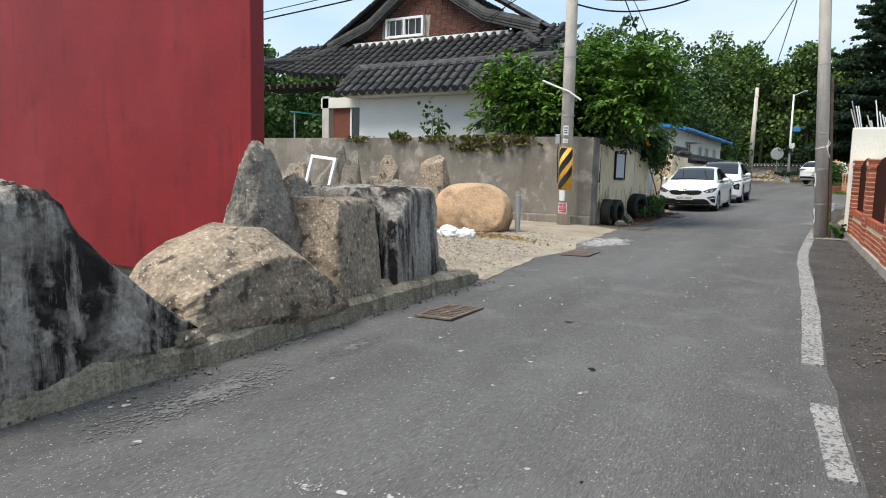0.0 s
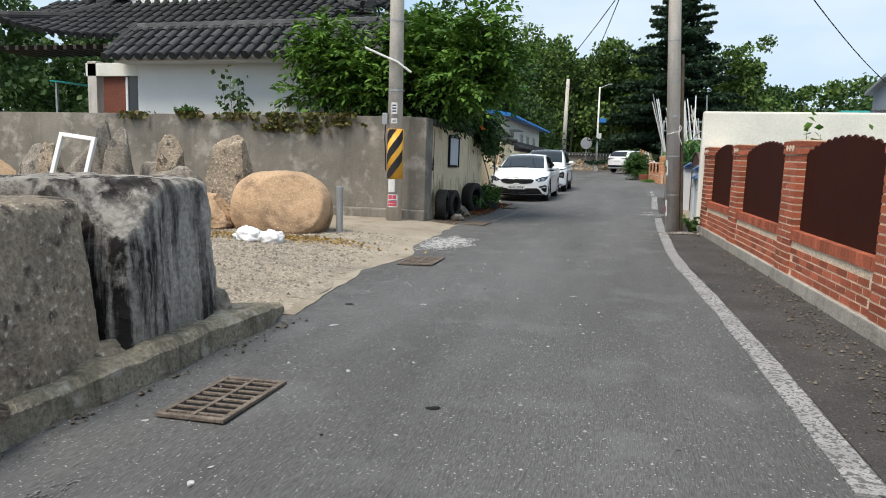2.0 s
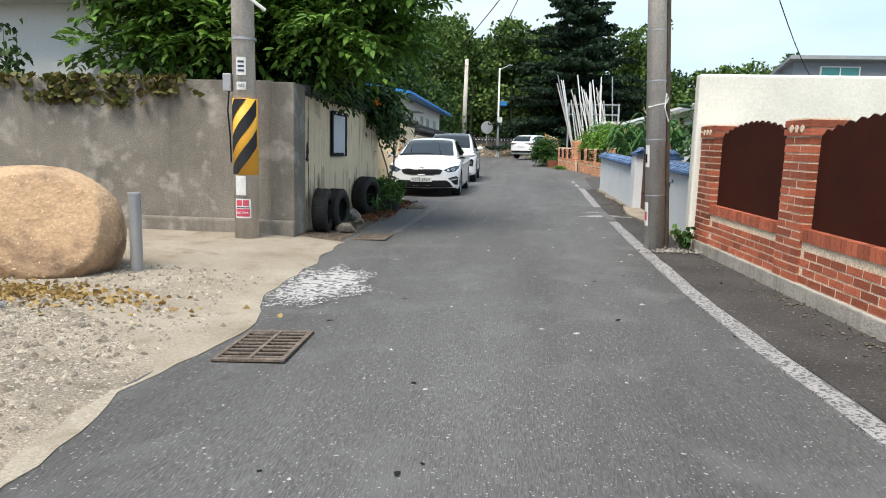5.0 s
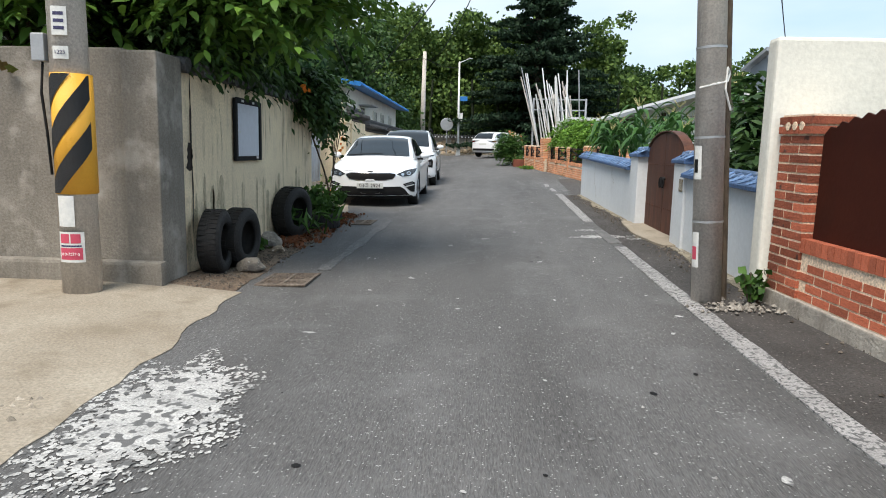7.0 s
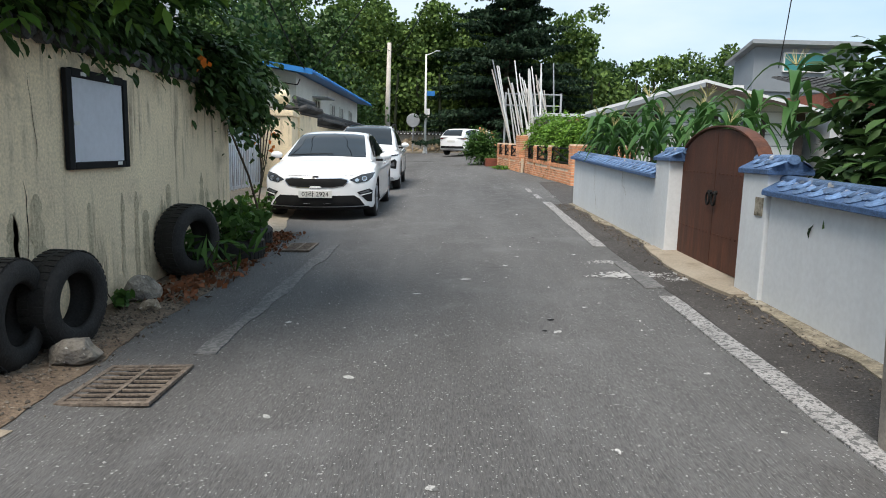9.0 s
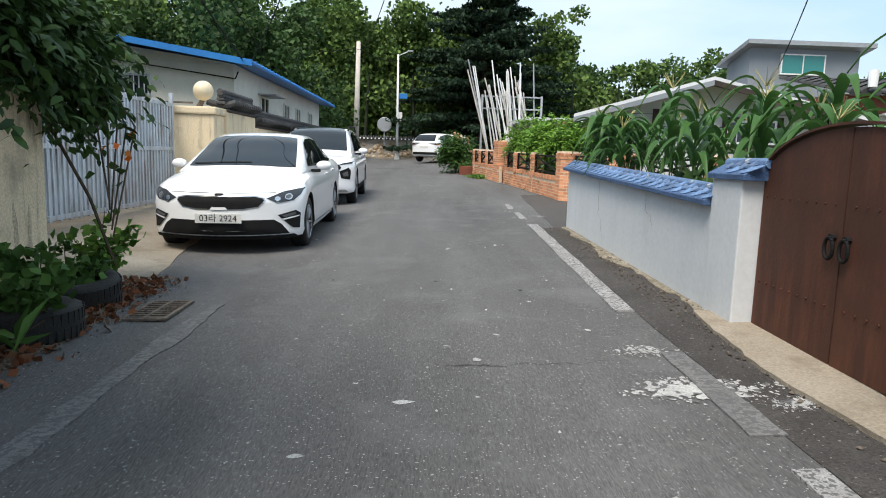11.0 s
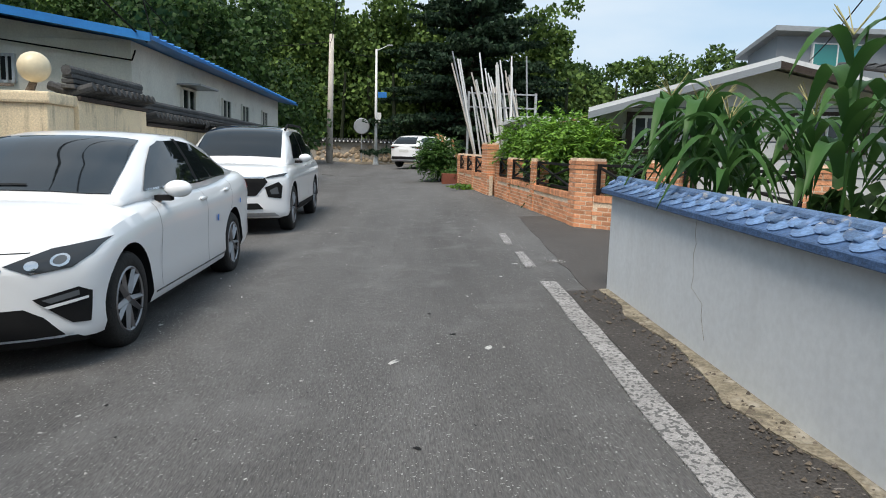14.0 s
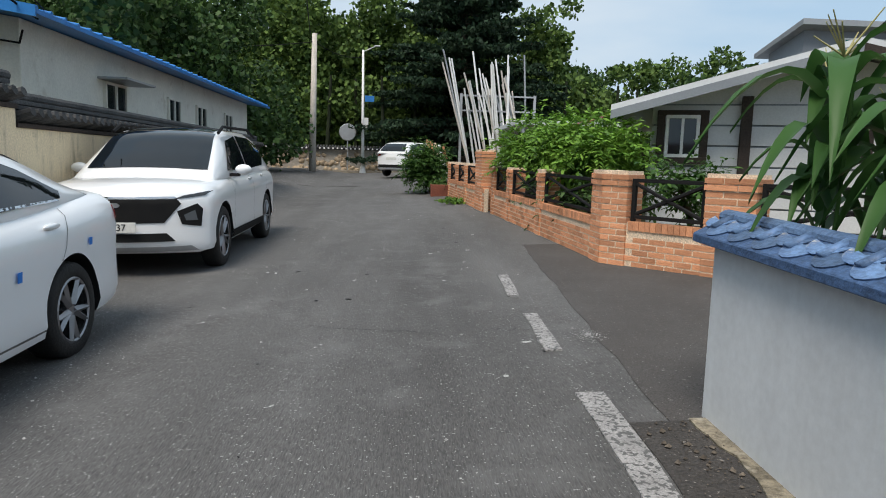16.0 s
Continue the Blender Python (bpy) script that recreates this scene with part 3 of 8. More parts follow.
def splash(name, cx, cy, rx, ry, seed, label, material=SPLASH, num=260):
    """A worn paint stain: many flat flecks, thick in the middle and thin at its rim."""
    rg = random.Random(seed)
    bm = BM()
    for _ in range(num):
        a, t = rg.uniform(0, 6.283), rg.random() ** 0.7
        edge = 1 + 0.5 * noise.noise(Vector((math.cos(a) * 2 + seed, math.sin(a) * 2, 0)))
        x, y = cx + rx * edge * t * math.cos(a), cy + ry * edge * t * math.sin(a)
        r = rg.uniform(0.006, 0.04) * (1.2 - 0.9 * t) * min(1.0, rx * 2.4)
        ring = []
        for i in range(9):
            b = 6.283 * i / 9
            k = r * rg.uniform(0.45, 1.2)
            px, py = x + k * math.cos(b), y + k * math.sin(b) * 1.3
            ring.append(bm.verts.new((px, py, g(px, py) + 0.0045 + 0.002 * rg.random())))
        bm.faces.new(ring)
    return solo(name, bm, material, label, "road stain", "structure")


splash("paint_stain", -3.52, 11.75, 0.42, 0.85, 2, "white paint spilled over the asphalt", SPLASH, 3000)
splash("paint_stain", -1.75, 1.95, 0.1, 0.07, 21, "small white paint spots on the asphalt", SPLASH, 60)
splash("paint_stain", -1.38, 2.05, 0.16, 0.05, 22, "small white paint spots on the asphalt", SPLASH, 60)
splash("dust_stain", -3.0, 2.55, 0.22, 0.75, 31, "pale dust washed along the kerb", LINE_FADED, 1500)
splash("dust_stain", -2.95, 3.75, 0.16, 0.5, 32, "pale dust washed along the kerb", LINE_FADED, 800)
splash("paint_stain", -0.4, 17.5, 0.42, 0.18, 5, "white paint spilled beside a gate", SPLASH, 420)
splash("paint_stain", -0.5, 18.15, 0.24, 0.13, 8, "white paint spilled beside a gate", SPLASH, 200)
splash("paint_stain", -0.02, 17.3, 0.18, 0.1, 9, "white paint spilled beside a gate")
splash("paint_stain", 0.14, 25.5, 0.14, 0.2, 12, "pale cement patch in the asphalt", LINE)
sheet("gate_sill", lambda y: 0.02 + 0.1 * abs(y - 17.7), lambda y: 0.5, 16.6, 19.0, 0.1, 4, 0.03, APRON, "structure", "worn concrete sill before the gate", "pavement", 0.04)
sheet("wall_footing", lambda y: 0.17, lambda y: 0.36, 18.9, 24.0, 0.1, 3, 0.014, KERB, "structure", "crumbling concrete footing along the wall", "pavement", 0.09)
sheet("wall_footing", lambda y: 0.17, lambda y: 0.36, 14.3, 16.7, 0.1, 3, 0.014, KERB, "structure", "crumbling concrete footing along the wall", "pavement", 0.09)

# ---- kerb under the stones ----
bm = BM()
rows = []
for j in range(0, 91):
    y = -2 + j * 0.1
    if y > 6.96:
        y = 6.96
    e = smooth01((6.98 - y) / 0.5)
    h = 0.17 * (0.45 + 0.55 * e) + 0.035 * wobble(y, 2, 3) * 1.2 + 0.02 * wobble(y, 5, 9)
    x = -3.47 + 0.04 * wobble(y, 3, 1.6) - 0.12 * (1 - e)
    z = g(-3.5, y)
    rows.append([bm.verts.new(p) for p in ((x + 0.02, y, z - 0.15), (x + 0.012 * wobble(y, 8, 8), y, z + h * 0.75), (x - 0.04, y, z + h + 0.012 * wobble(y, 9, 11)), (x - 0.2, y, z + h + 0.025 * wobble(y, 10, 7)), (x - 0.38, y, z + h * 0.8), (x - 0.42, y, z - 0.15))])
for r, s in zip(rows, rows[1:]):
    for i in range(5):
        bm.faces.new((r[i], s[i], s[i + 1], r[i + 1]))
bm.faces.new(rows[0])
bm.faces.new(rows[-1][::-1])
bmesh.ops.recalc_face_normals(bm, faces=bm.faces)
solo("kerb", bm, KERB, "low rough concrete kerb carrying big stones", "kerb", "structure")

# ---- walls ----
def wall(name, x0, x1, y0, y1, z0, z1, material, label, bevel=0.012, category="wall"):
    return solo(name, box(BM(), x0, x1, y0, y1, z0, z1, bevel), material, label, category, "structure")


wall("wall_grey", -60.0, -4.92, 14.2, 14.4, -0.1, 2.02, WALL_GREY, "stained grey concrete block wall")
wall("wall_grey_corner", -4.92, -4.62, 14.16, 14.62, -0.1, 2.0, WALL_GREY, "weathered concrete pier at the wall's corner", 0.02)
wall("wall_grey_plinth", -30.0, -4.6, 14.08, 14.2, -0.1, 0.3, WALL_GREY, "crumbling plinth of the grey wall", 0.03)
wall("wall_yellow", -4.9, -4.68, 14.62, 19.4, -0.1, 1.92, WALL_YELLOW, "cream painted wall with dark rain streaks")
wall("wall_yellow_return", -8.0, -4.9, 19.2, 19.4, -0.1, 1.92, WALL_YELLOW, "cream painted wall turning to a driveway")
wall("wall_cream", 0.12, 12.0, 13.962, 14.14, 0.0, 2.14, CREAM, "cream plastered wall closing a small yard", 0.03)
for nm, x, y0, y1, z0, z1 in (("wall_white_near", 0.3, 14.14, 16.46, 1.0, 1.05), ("wall_white_far", 0.28, 19.12, 24.05, 1.06, 1.2)):
    bm = poly(BM(), [(x, y0, 0.0), (x, y1, 0.0), (x, y1, z1), (x, y0, z0)], (0.2, 0, 0))
    bmesh.ops.bevel(bm, geom=bm.edges[:], offset=0.012, segments=2, affect="EDGES")
    solo(nm, bm, WHITE_WALL, "pale blue-white rendered garden wall", "wall", "structure")
wall("gate_pier_near", 0.27, 0.55, 16.46, 16.88, 0.0, 1.2, WHITE_WALL, "square rendered gate pier")
wall("gate_pier_far", 0.26, 0.54, 18.66, 19.12, 0.0, 1.26, WHITE_WALL, "square rendered gate pier")

# ---- cracks and flecks in the asphalt ----
for x0, y0, x1, y1, sd in ((-1.7, 17.92, -0.72, 17.95, 3), (-1.86, 26.0, -0.94, 25.7, 5), (-0.6, 25.72, -0.23, 25.7, 7), (-2.88, 39.5, -2.07, 39.0, 9)):
    bm = BM()
    last = None
    for k in range(41):
        t = k / 40
        x, y = x0 + (x1 - x0) * t, y0 + (y1 - y0) * t + 0.06 * wobble(t * 6, sd) + 0.02 * wobble(t * 25, sd)
        w = 0.0015 + 0.005 * abs(wobble(t * 9, sd + 2.5))
        row = [bm.verts.new((x, y - w, g(x, y) + 0.0045)), bm.verts.new((x, y + w, g(x, y) + 0.0045))]
        if last:
            bm.faces.new((last[0], row[0], row[1], last[1]))
        last = row
    solo("road_crack", bm, BLACK, "thin jagged transverse crack in the asphalt", "crack", "structure")
rg = random.Random(77)
for name, material, count, label in (("pale_flecks", SPLASH, 260, "pale paint flecks scattered over the asphalt"), ("dark_flecks", BLACK, 90, "small dark spots scattered over the asphalt")):
    bm = BM()
    for _ in range(count):
        x, y = rg.uniform(-3.3, 0.1), rg.uniform(1.0, 36.0)
        s, e, a = 0.006 + 0.022 * rg.random() ** 3, rg.uniform(1.0, 2.2), rg.uniform(0, 3.14)
        ring = []
        for i in range(7):
            b = i * math.tau / 7
            u, v = s * e * math.cos(b) * rg.uniform(0.7, 1.2), s * math.sin(b) * rg.uniform(0.7, 1.2)
            px, py = x + u * math.cos(a) - v * math.sin(a), y + u * math.sin(a) + v * math.cos(a)
            ring.append(bm.verts.new((px, py, g(px, py) + 0.004)))
        bm.faces.new(ring)
    solo(name, bm, material, label, "road stain", "stuff")


# ---- red steel wall and the big stones on the kerb ----
rw = thing("steel_fence", "tall red painted steel wall with rain streaks", "fence", (-4.16, 3.98, 0.1))
bm = box(BM(), -11.25, -0.15, 0.03, 0.06, 0.1, 2.9, 0.004)
part("sheet", bm, RED_STEEL, rw)
part("post", box(BM(), -0.15, 0.0, -0.02, 0.13, -0.05, 2.95, 0.012), RED_STEEL, rw)
part("post", box(BM(), -11.4, -11.25, -0.02, 0.13, -0.05, 2.95, 0.012), RED_STEEL, rw)
part("rail", box(BM(), -11.2, -0.15, 0.06, 0.12, 2.7, 2.8, 0.006), RED_STEEL, rw)
part("rail", box(BM(), -11.2, -0.15, 0.06, 0.12, 0.05, 0.12, 0.006), RUST, rw, "rusty bottom rail")
KS = "stones on the kerb"
stone("rock", "dark rock with black slanting streaks on the kerb", (-3.87, 2.16, 0.0), (0.72, 1.62, 1.12), STONE_DARK, 4, 9.0, 0.0, (0.0, 0.0), 0.1, 3, (0, 0), KS, cuts=0, fissure=0.75, slant=2.2, crest=((-0.8, 1.04), (-0.22, 1.06), (-0.16, 0.98), (-0.03, 0.76), (0.26, 0.5), (0.55, 0.26), (0.8, 0.1)))
stone("rock", "grey rough rock beside a streaked rock", (-3.72, 1.42, 0.0), (0.55, 0.75, 0.7), STONE_GREY, 9, 3.5, 0.35, (0, 0.05), 0.12, 0, (0, 0), KS)
stone("rock", "broad rounded tan granite boulder on the kerb", (-3.92, 3.64, 0.0), (0.92, 1.66, 0.82), STONE_TAN, 11, 6.0, 0.05, (0, 0.0), 0.075, -3, (0, 0), KS, cuts=0, faces=(((0.55, 0.0, 0.83), 0.95),), crest=((-0.82, 0.3), (-0.64, 0.52), (-0.42, 0.65), (-0.05, 0.75), (0.14, 0.72), (0.32, 0.6), (0.55, 0.38), (0.82, 0.1)))
stone("rock", "upright tan granite block with a flat face", (-3.98, 4.72, 0.0), (0.82, 0.9, 0.93), STONE_TAN, 23, 16.0, 0.08, (-0.06, -0.02), 0.045, 9, (0, 0), KS, cuts=0, faces=(((-0.2, -0.93, 0.3), 0.86), ((0.75, 0.66, 0.0), 1.22)))
stone("rock", "square black-stained granite block with a pale top", (-4.14, 5.66, 0.0), (1.06, 1.1, 1.02), STONE_DARK, 31, 16.0, 0.04, (-0.05, 0.02), 0.05, 8, (0, 0), KS, cuts=0, fissure=0.22, faces=(((0.5, -0.5, 0.7), 1.25),))
stone("rock", "tall pointed grey granite rock behind the kerb", (-4.12, 4.06, -0.05), (0.62, 1.2, 1.44), STONE_GREY, 37, 4.5, 0.62, (0, -0.16), 0.09, 6, (0, 0), KS, cuts=11)
stone("rock", "rounded grey rock between larger rocks", (-4.62, 4.95, -0.05), (0.75, 0.8, 1.18), STONE_GREY, 41, 3.0, 0.4, (0, -0.1), 0.09, 0, (0, 0), KS)
stone("rock", "low grey rock filling a gap", (-3.62, 2.86, 0.02), (0.3, 0.42, 0.16), STONE_TAN, 45, 3.0, 0.2, (0, 0), 0.12, 0, (0, 0), KS)
stone("rock", "low grey rock filling a gap", (-3.68, 1.95, 0.0), (0.35, 0.45, 0.2), STONE_GREY, 46, 3.0, 0.2, (0, 0), 0.12, 0, (0, 0), KS)
stone("rock", "small grey stone wedged under a block", (-3.66, 5.12, 0.05), (0.2, 0.3, 0.12), STONE_TAN, 47, 3.0, 0.2, (0, 0), 0.12, 0, (0, 0), KS)
stone("rock", "small stone at the block's foot", (-3.72, 6.25, 0.05), (0.2, 0.2, 0.24), STONE_GREY, 48, 3.0, 0.2, (0, 0), 0.12, 0, (0, 0), KS)

# ---- yard of stones ----
YS = "garden stones in the yard"
z0 = g(-9, 11.5)
stone("boulder", "smooth round orange boulder on gravel", (-6.1, 11.45, z0 - 0.08), (1.72, 1.1, 0.98), STONE_ORANGE, 51, 2.5, 0.1, (0.04, 0), 0.035, -8, (0, 0), YS, 0.22, 2)
stone("stone_slab", "low pale orange slab beside a boulder", (-7.35, 11.2, z0 - 0.02), (1.3, 0.8, 0.55), STONE_ORANGE, 53, 3.5, 0.45, (0.1, 0), 0.1, 10, (0, 0), YS)
stone("boulder", "rounded tan boulder in the yard", (-8.75, 11.0, z0 - 0.04), (1.25, 0.9, 0.85), STONE_TAN, 55, 3.0, 0.35, (0, 0), 0.08, 0, (0, 0), YS)
stone("rock", "flat dark layered rock lying on stones", (-8.3, 11.8, z0 - 0.05), (1.6, 0.9, 1.02), STONE_GREY, 57, 9.0, 0.15, (0, 0), 0.09, -6, (0, 0), YS)
stone("standing_stone", "leaning tan stone slab before the wall", (-7.2, 11.95, z0), (0.72, 0.6, 1.62), STONE_TAN, 59, 8.0, 0.05, (-0.12, 0.05), 0.06, 12, (0, 0), YS)
stone("standing_stone", "tall slim grey standing stone", (-9.58, 11.7, z0), (0.42, 0.35, 1.68), STONE_GREY, 61, 4.0, 0.15, (0.02, 0), 0.07, 0, (0, 0), YS)
stone("standing_stone", "tall ribbed grey standing stone", (-9.1, 11.55, z0), (0.62, 0.45, 1.58), STONE_GREY, 63, 4.5, 0.25, (0.05, 0), 0.09, 0, (0, 0), YS)
stone("standing_stone", "square tan standing stone", (-8.48, 11.9, z0), (0.58, 0.5, 1.42), STONE_TAN, 65, 6.0, 0.08, (0, 0), 0.05, 0, (0, 0), YS)
stone("standing_stone", "slim tan standing stone", (-10.72, 11.8, z0), (0.45, 0.4, 1.35), STONE_TAN, 67, 4.5, 0.1, (0, 0), 0.06, 0, (0, 0), YS)
stone("rock", "grey rock among standing stones", (-11.3, 12.0, z0), (0.8, 0.6, 1.2), STONE_GREY, 69, 4.0, 0.2, (0, 0), 0.08, 0, (0, 0), YS)
stone("rock", "pale rock among standing stones", (-12.2, 11.8, z0), (0.85, 0.6, 1.25), STONE_TAN, 71, 4.0, 0.3, (0, 0), 0.08, 0, (0, 0), YS)
stone("boulder", "orange rounded boulder among stones", (-10.6, 10.6, z0), (1.0, 0.8, 0.95), STONE_ORANGE, 73, 2.8, 0.2, (0, 0), 0.05, 0, (0, 0), YS)
stone("rock", "grey rock leaning behind a white frame", (-9.95, 11.75, z0), (0.75, 0.45, 1.3), STONE_GREY, 75, 4.5, 0.2, (0, 0), 0.08, 0, (0, 0), YS)
stone("rock", "grey rock lying behind the kerb stones", (-5.9, 6.6, z0 - 0.1), (0.9, 0.9, 0.75), STONE_GREY, 77, 3.5, 0.2, (0, 0), 0.09, 0, (0, 0), YS)
fr = thing("window_frame", "empty white window frame leaning on a stone", "window frame", pose(-9.78, 11.12, z0 + 0.5, -14, 6, 4))
for n, (a, b, c, d) in {"jamb": (-0.34, -0.27, 0.0, 0.9), "jamb.": (0.27, 0.34, 0.0, 0.9), "head": (-0.27, 0.27, 0.83, 0.9), "bottom_rail": (-0.27, 0.27, 0.0, 0.07)}.items():
    part(n.rstrip("."), box(BM(), a, b, -0.03, 0.03, c, d, 0.008), WHITE, fr)
stone("rock", "grey block carrying a white frame", (-9.75, 11.05, z0), (0.9, 0.6, 0.55), STONE_GREY, 79, 4.5, 0.1, (0, 0), 0.07, 0, (0, 0), YS)

# litter bag: crumpled sheet, two lumps
bag = thing("plastic_bag", "crumpled white plastic bags lying on gravel", "bag", (-5.62, 10.05, g(-5.6, 10)))
for dx, sc, sd in ((-0.17, 0.15, 1), (0.17, 0.135, 2)):
    bm = BM()
    bmesh.ops.create_icosphere(bm, subdivisions=4, radius=1.0)
    for v in bm.verts:
        p = v.co.copy()
        k = 1 + 0.5 * noise.noise(p * 2 + Vector((sd * 5, 0, 0))) + 0.35 * abs(noise.noise(p * 5 + Vector((sd * 5, 0, 0))))
        q = p * k
        v.co = Vector((dx + q.x * sc * 1.2, q.y * sc * 0.7, max(q.z * sc * 0.75 + sc * 0.45, 0.002)))
    part("bag", bm, PLASTIC_BAG, bag, smooth=True)
bo = thing("bollard", "plain grey steel pipe bollard in the yard", "bollard", (-5.14, 11.5, g(-5.14, 11.5)))
part("pipe", tube(BM(), (0, 0, -0.1), (0, 0, 0.68), 0.052, 0.052, 20), STEEL, bo, smooth=False)
part("cap", tube(BM(), (0, 0, 0.68), (0, 0, 0.695), 0.056, 0.054, 20), STEEL, bo)
bm = BM()
leaves("dry_weeds", np.random.default_rng(5).normal((-7.75, 10.55, z0 + 0.14), (0.38, 0.16, 0.1), (1500, 3)), 0.14, LEAF_DRY, None, 5, 6.0, -0.8)
tagged(bpy.data.objects["dry_weeds"], "yellow dry weeds before the stones", "weeds", "", "stuff")
pts = np.random.default_rng(6).normal((-5.7, 10.5, z0), (0.6, 0.18, 0.01), (900, 3))
pts[:, 2] = [g(x, y) + 0.015 for x, y in pts[:, :2]]
tagged(leaves("leaf_litter", pts, 0.045, LEAF_DRY, None, 6, 1.6, 0.0), "brown leaf litter under the boulder", "leaf litter", "", "stuff")
# loose gravel on the yard
rng = np.random.default_rng(8)
pts = np.stack([rng.uniform(-9, -3.75, 20000), rng.uniform(6.9, 11.8, 20000), np.zeros(20000)], 1)
pts = pts[pts[:, 0] < np.array([road_left(y) for y in pts[:, 1]]) - 0.1 - 0.35 * rng.random(20000)]
pts[:, 2] = [g(x, y) + 0.006 for x, y in pts[:, :2]]


def pebbles(name, pts, lo, hi, material, seed, label, category):
    rg = np.random.default_rng(seed)
    n = len(pts)
    base = np.array([(1, 0, 0), (-1, 0, 0), (0, 1, 0), (0, -1, 0), (0, 0, 0.8), (0, 0, -0.8)], float)
    s = lo + (hi - lo) * rg.random((n, 1, 1)) ** 3
    v = pts[:, None, :] + (base[None] * (0.6 + 0.8 * rg.random((n, 6, 1)))) * s
    fc = np.array([(0, 2, 4), (2, 1, 4), (1, 3, 4), (3, 0, 4), (2, 0, 5), (1, 2, 5), (3, 1, 5), (0, 3, 5)])
    f = (np.arange(n)[:, None, None] * 6 + fc).reshape(-1, 3)
    me = bpy.data.meshes.new(name)
    me.from_pydata(v.reshape(-1, 3).tolist(), [], f.tolist())
    me.materials.append(material)
    return tagged(new(name, me), label, category, "", "stuff")


PEBBLE = mat("mixed_pebbles", (0.32, 0.28, 0.225), (0.22, 0.195, 0.16), 8.0, 0.9, 0.2, 60, island=0.5)
pebbles("gravel_stones", pts, 0.006, 0.028, PEBBLE, 9, "loose grey and tan gravel on the yard", "gravel")
rng = np.random.default_rng(18)
pts = np.stack([rng.uniform(-3.5, 0.3, 1100), rng.uniform(0, 40, 1100), np.zeros(1100)], 1)
pts[:, 2] = [g(x, y) + 0.002 for x, y in pts[:, :2]]
pebbles("road_grit", pts, 0.003, 0.012, mat("grey_grit", (0.36, 0.35, 0.34), (0.28, 0.275, 0.27), 8.0, 0.9, 0.2, 60, island=0.4), 19, "small pale grit lying on the asphalt", "grit")
rng = np.random.default_rng(28)
pts = np.concatenate([np.stack([rng.normal(-3.4, 0.06, 500), rng.uniform(0.5, 6.8, 500), np.zeros(500)], 1), np.stack([rng.normal(0.42, 0.14, 1800) - 0.03 * 0, rng.uniform(5, 14, 1800), np.zeros(1800)], 1), np.stack([rng.normal(0.12, 0.08, 1500), rng.uniform(14, 24, 1500), np.zeros(1500)], 1), np.stack([rng.normal(-4.3, 0.14, 2200), rng.uniform(14.2, 20.5, 2200), np.zeros(2200)], 1)])
pts[:, 2] = [g(x, y) + 0.012 for x, y in pts[:, :2]]
pebbles("roadside_crumbs", pts, 0.004, 0.018, mat("dark_crumbs", (0.13, 0.11, 0.09), (0.09, 0.075, 0.06), 8.0, 0.95, 0.2, 60, island=0.5), 29, "dark crumbs and grit gathered along the walls", "grit")

# ---- drain grates ----
def grate(x0, x1, y0, y1, turn, label):
    cx, cy = (x0 + x1) / 2, (y0 + y1) / 2
    w, l = x1 - x0, y1 - y0
    ob = thing("drain_grate", label, "drain grate", pose(cx, cy, g(cx, cy) + 0.012, 0, -2, turn), "drain grates")
    # thin black plate stands in for the shaded hollow under the bars
    part("pit", box(BM(), -w / 2 + 0.02, w / 2 - 0.02, -l / 2 + 0.02, l / 2 - 0.02, -0.01, -0.004), BLACK, ob, "flat black plate painted as the shaded hollow")
    for a, b, c, d in ((-w / 2, w / 2, -l / 2, -l / 2 + 0.03), (-w / 2, w / 2, l / 2 - 0.03, l / 2), (-w / 2, -w / 2 + 0.03, -l / 2 + 0.03, l / 2 - 0.03), (w / 2 - 0.03, w / 2, -l / 2 + 0.03, l / 2 - 0.03)):
        part("frame_bar", box(BM(), a, b, c, d, -0.008, 0.01, 0.003), RUST, ob)
    part("middle_bar", box(BM(), -0.012, 0.012, -l / 2 + 0.03, l / 2 - 0.03, -0.003, 0.011), RUST, ob)
    n = 8
    for i in range(n):
        y = -l / 2 + 0.03 + (l - 0.06) * (i + 0.5) / n
        part("bar", box(BM(), -w / 2 + 0.03, w / 2 - 0.03, y - 0.0095, y + 0.0095, -0.004, 0.008, 0.003), RUST, ob)


grate(-3.1, -2.73, 4.82, 5.42, 0, "rusty iron drain grate set in asphalt")
grate(-3.55, -3.12, 9.55, 10.18, 2, "rusty iron drain grate set in asphalt")
grate(-3.98, -3.52, 14.5, 15.08, 0, "pale dusty drain grate set in asphalt")
grate(-4.0, -3.66, 19.0, 19.6, 0, "drain grate half covered by leaves")

# ---- poles ----
pa = thing("utility_pole", "grey concrete utility pole with black and yellow band", "utility pole", (-5.07, 13.75, g(-5.07, 13.75)))
part("shaft", tube(BM(), (0, 0, -0.2), (-0.04, 0, 8.5), 0.142, 0.1, 28), POLE, pa, smooth=True)
part("safety_band", tube(BM(), (0, 0, 0.76), (0, 0, 1.64), 0.147, 0.144, 28), YELLOW, pa, "yellow reflective band", True)
for k in range(3):
    bm = BM()
    rows = []
    for i in range(15):
        a = radians(-150 + i * 10) + k * 0
        zz = 0.72 + k * 0.36 + i * 0.034
        rows.append([bm.verts.new((0.1495 * math.cos(a), 0.1495 * math.sin(a), min(max(zz + d, 0.765), 1.635))) for d in (-0.1, 0.1)])
    for r, s in zip(rows, rows[1:]):
        bm.faces.new((r[0], s[0], s[1], r[1]))
    part("stripe", bm, STRIPE, pa, "black diagonal stripe", True)


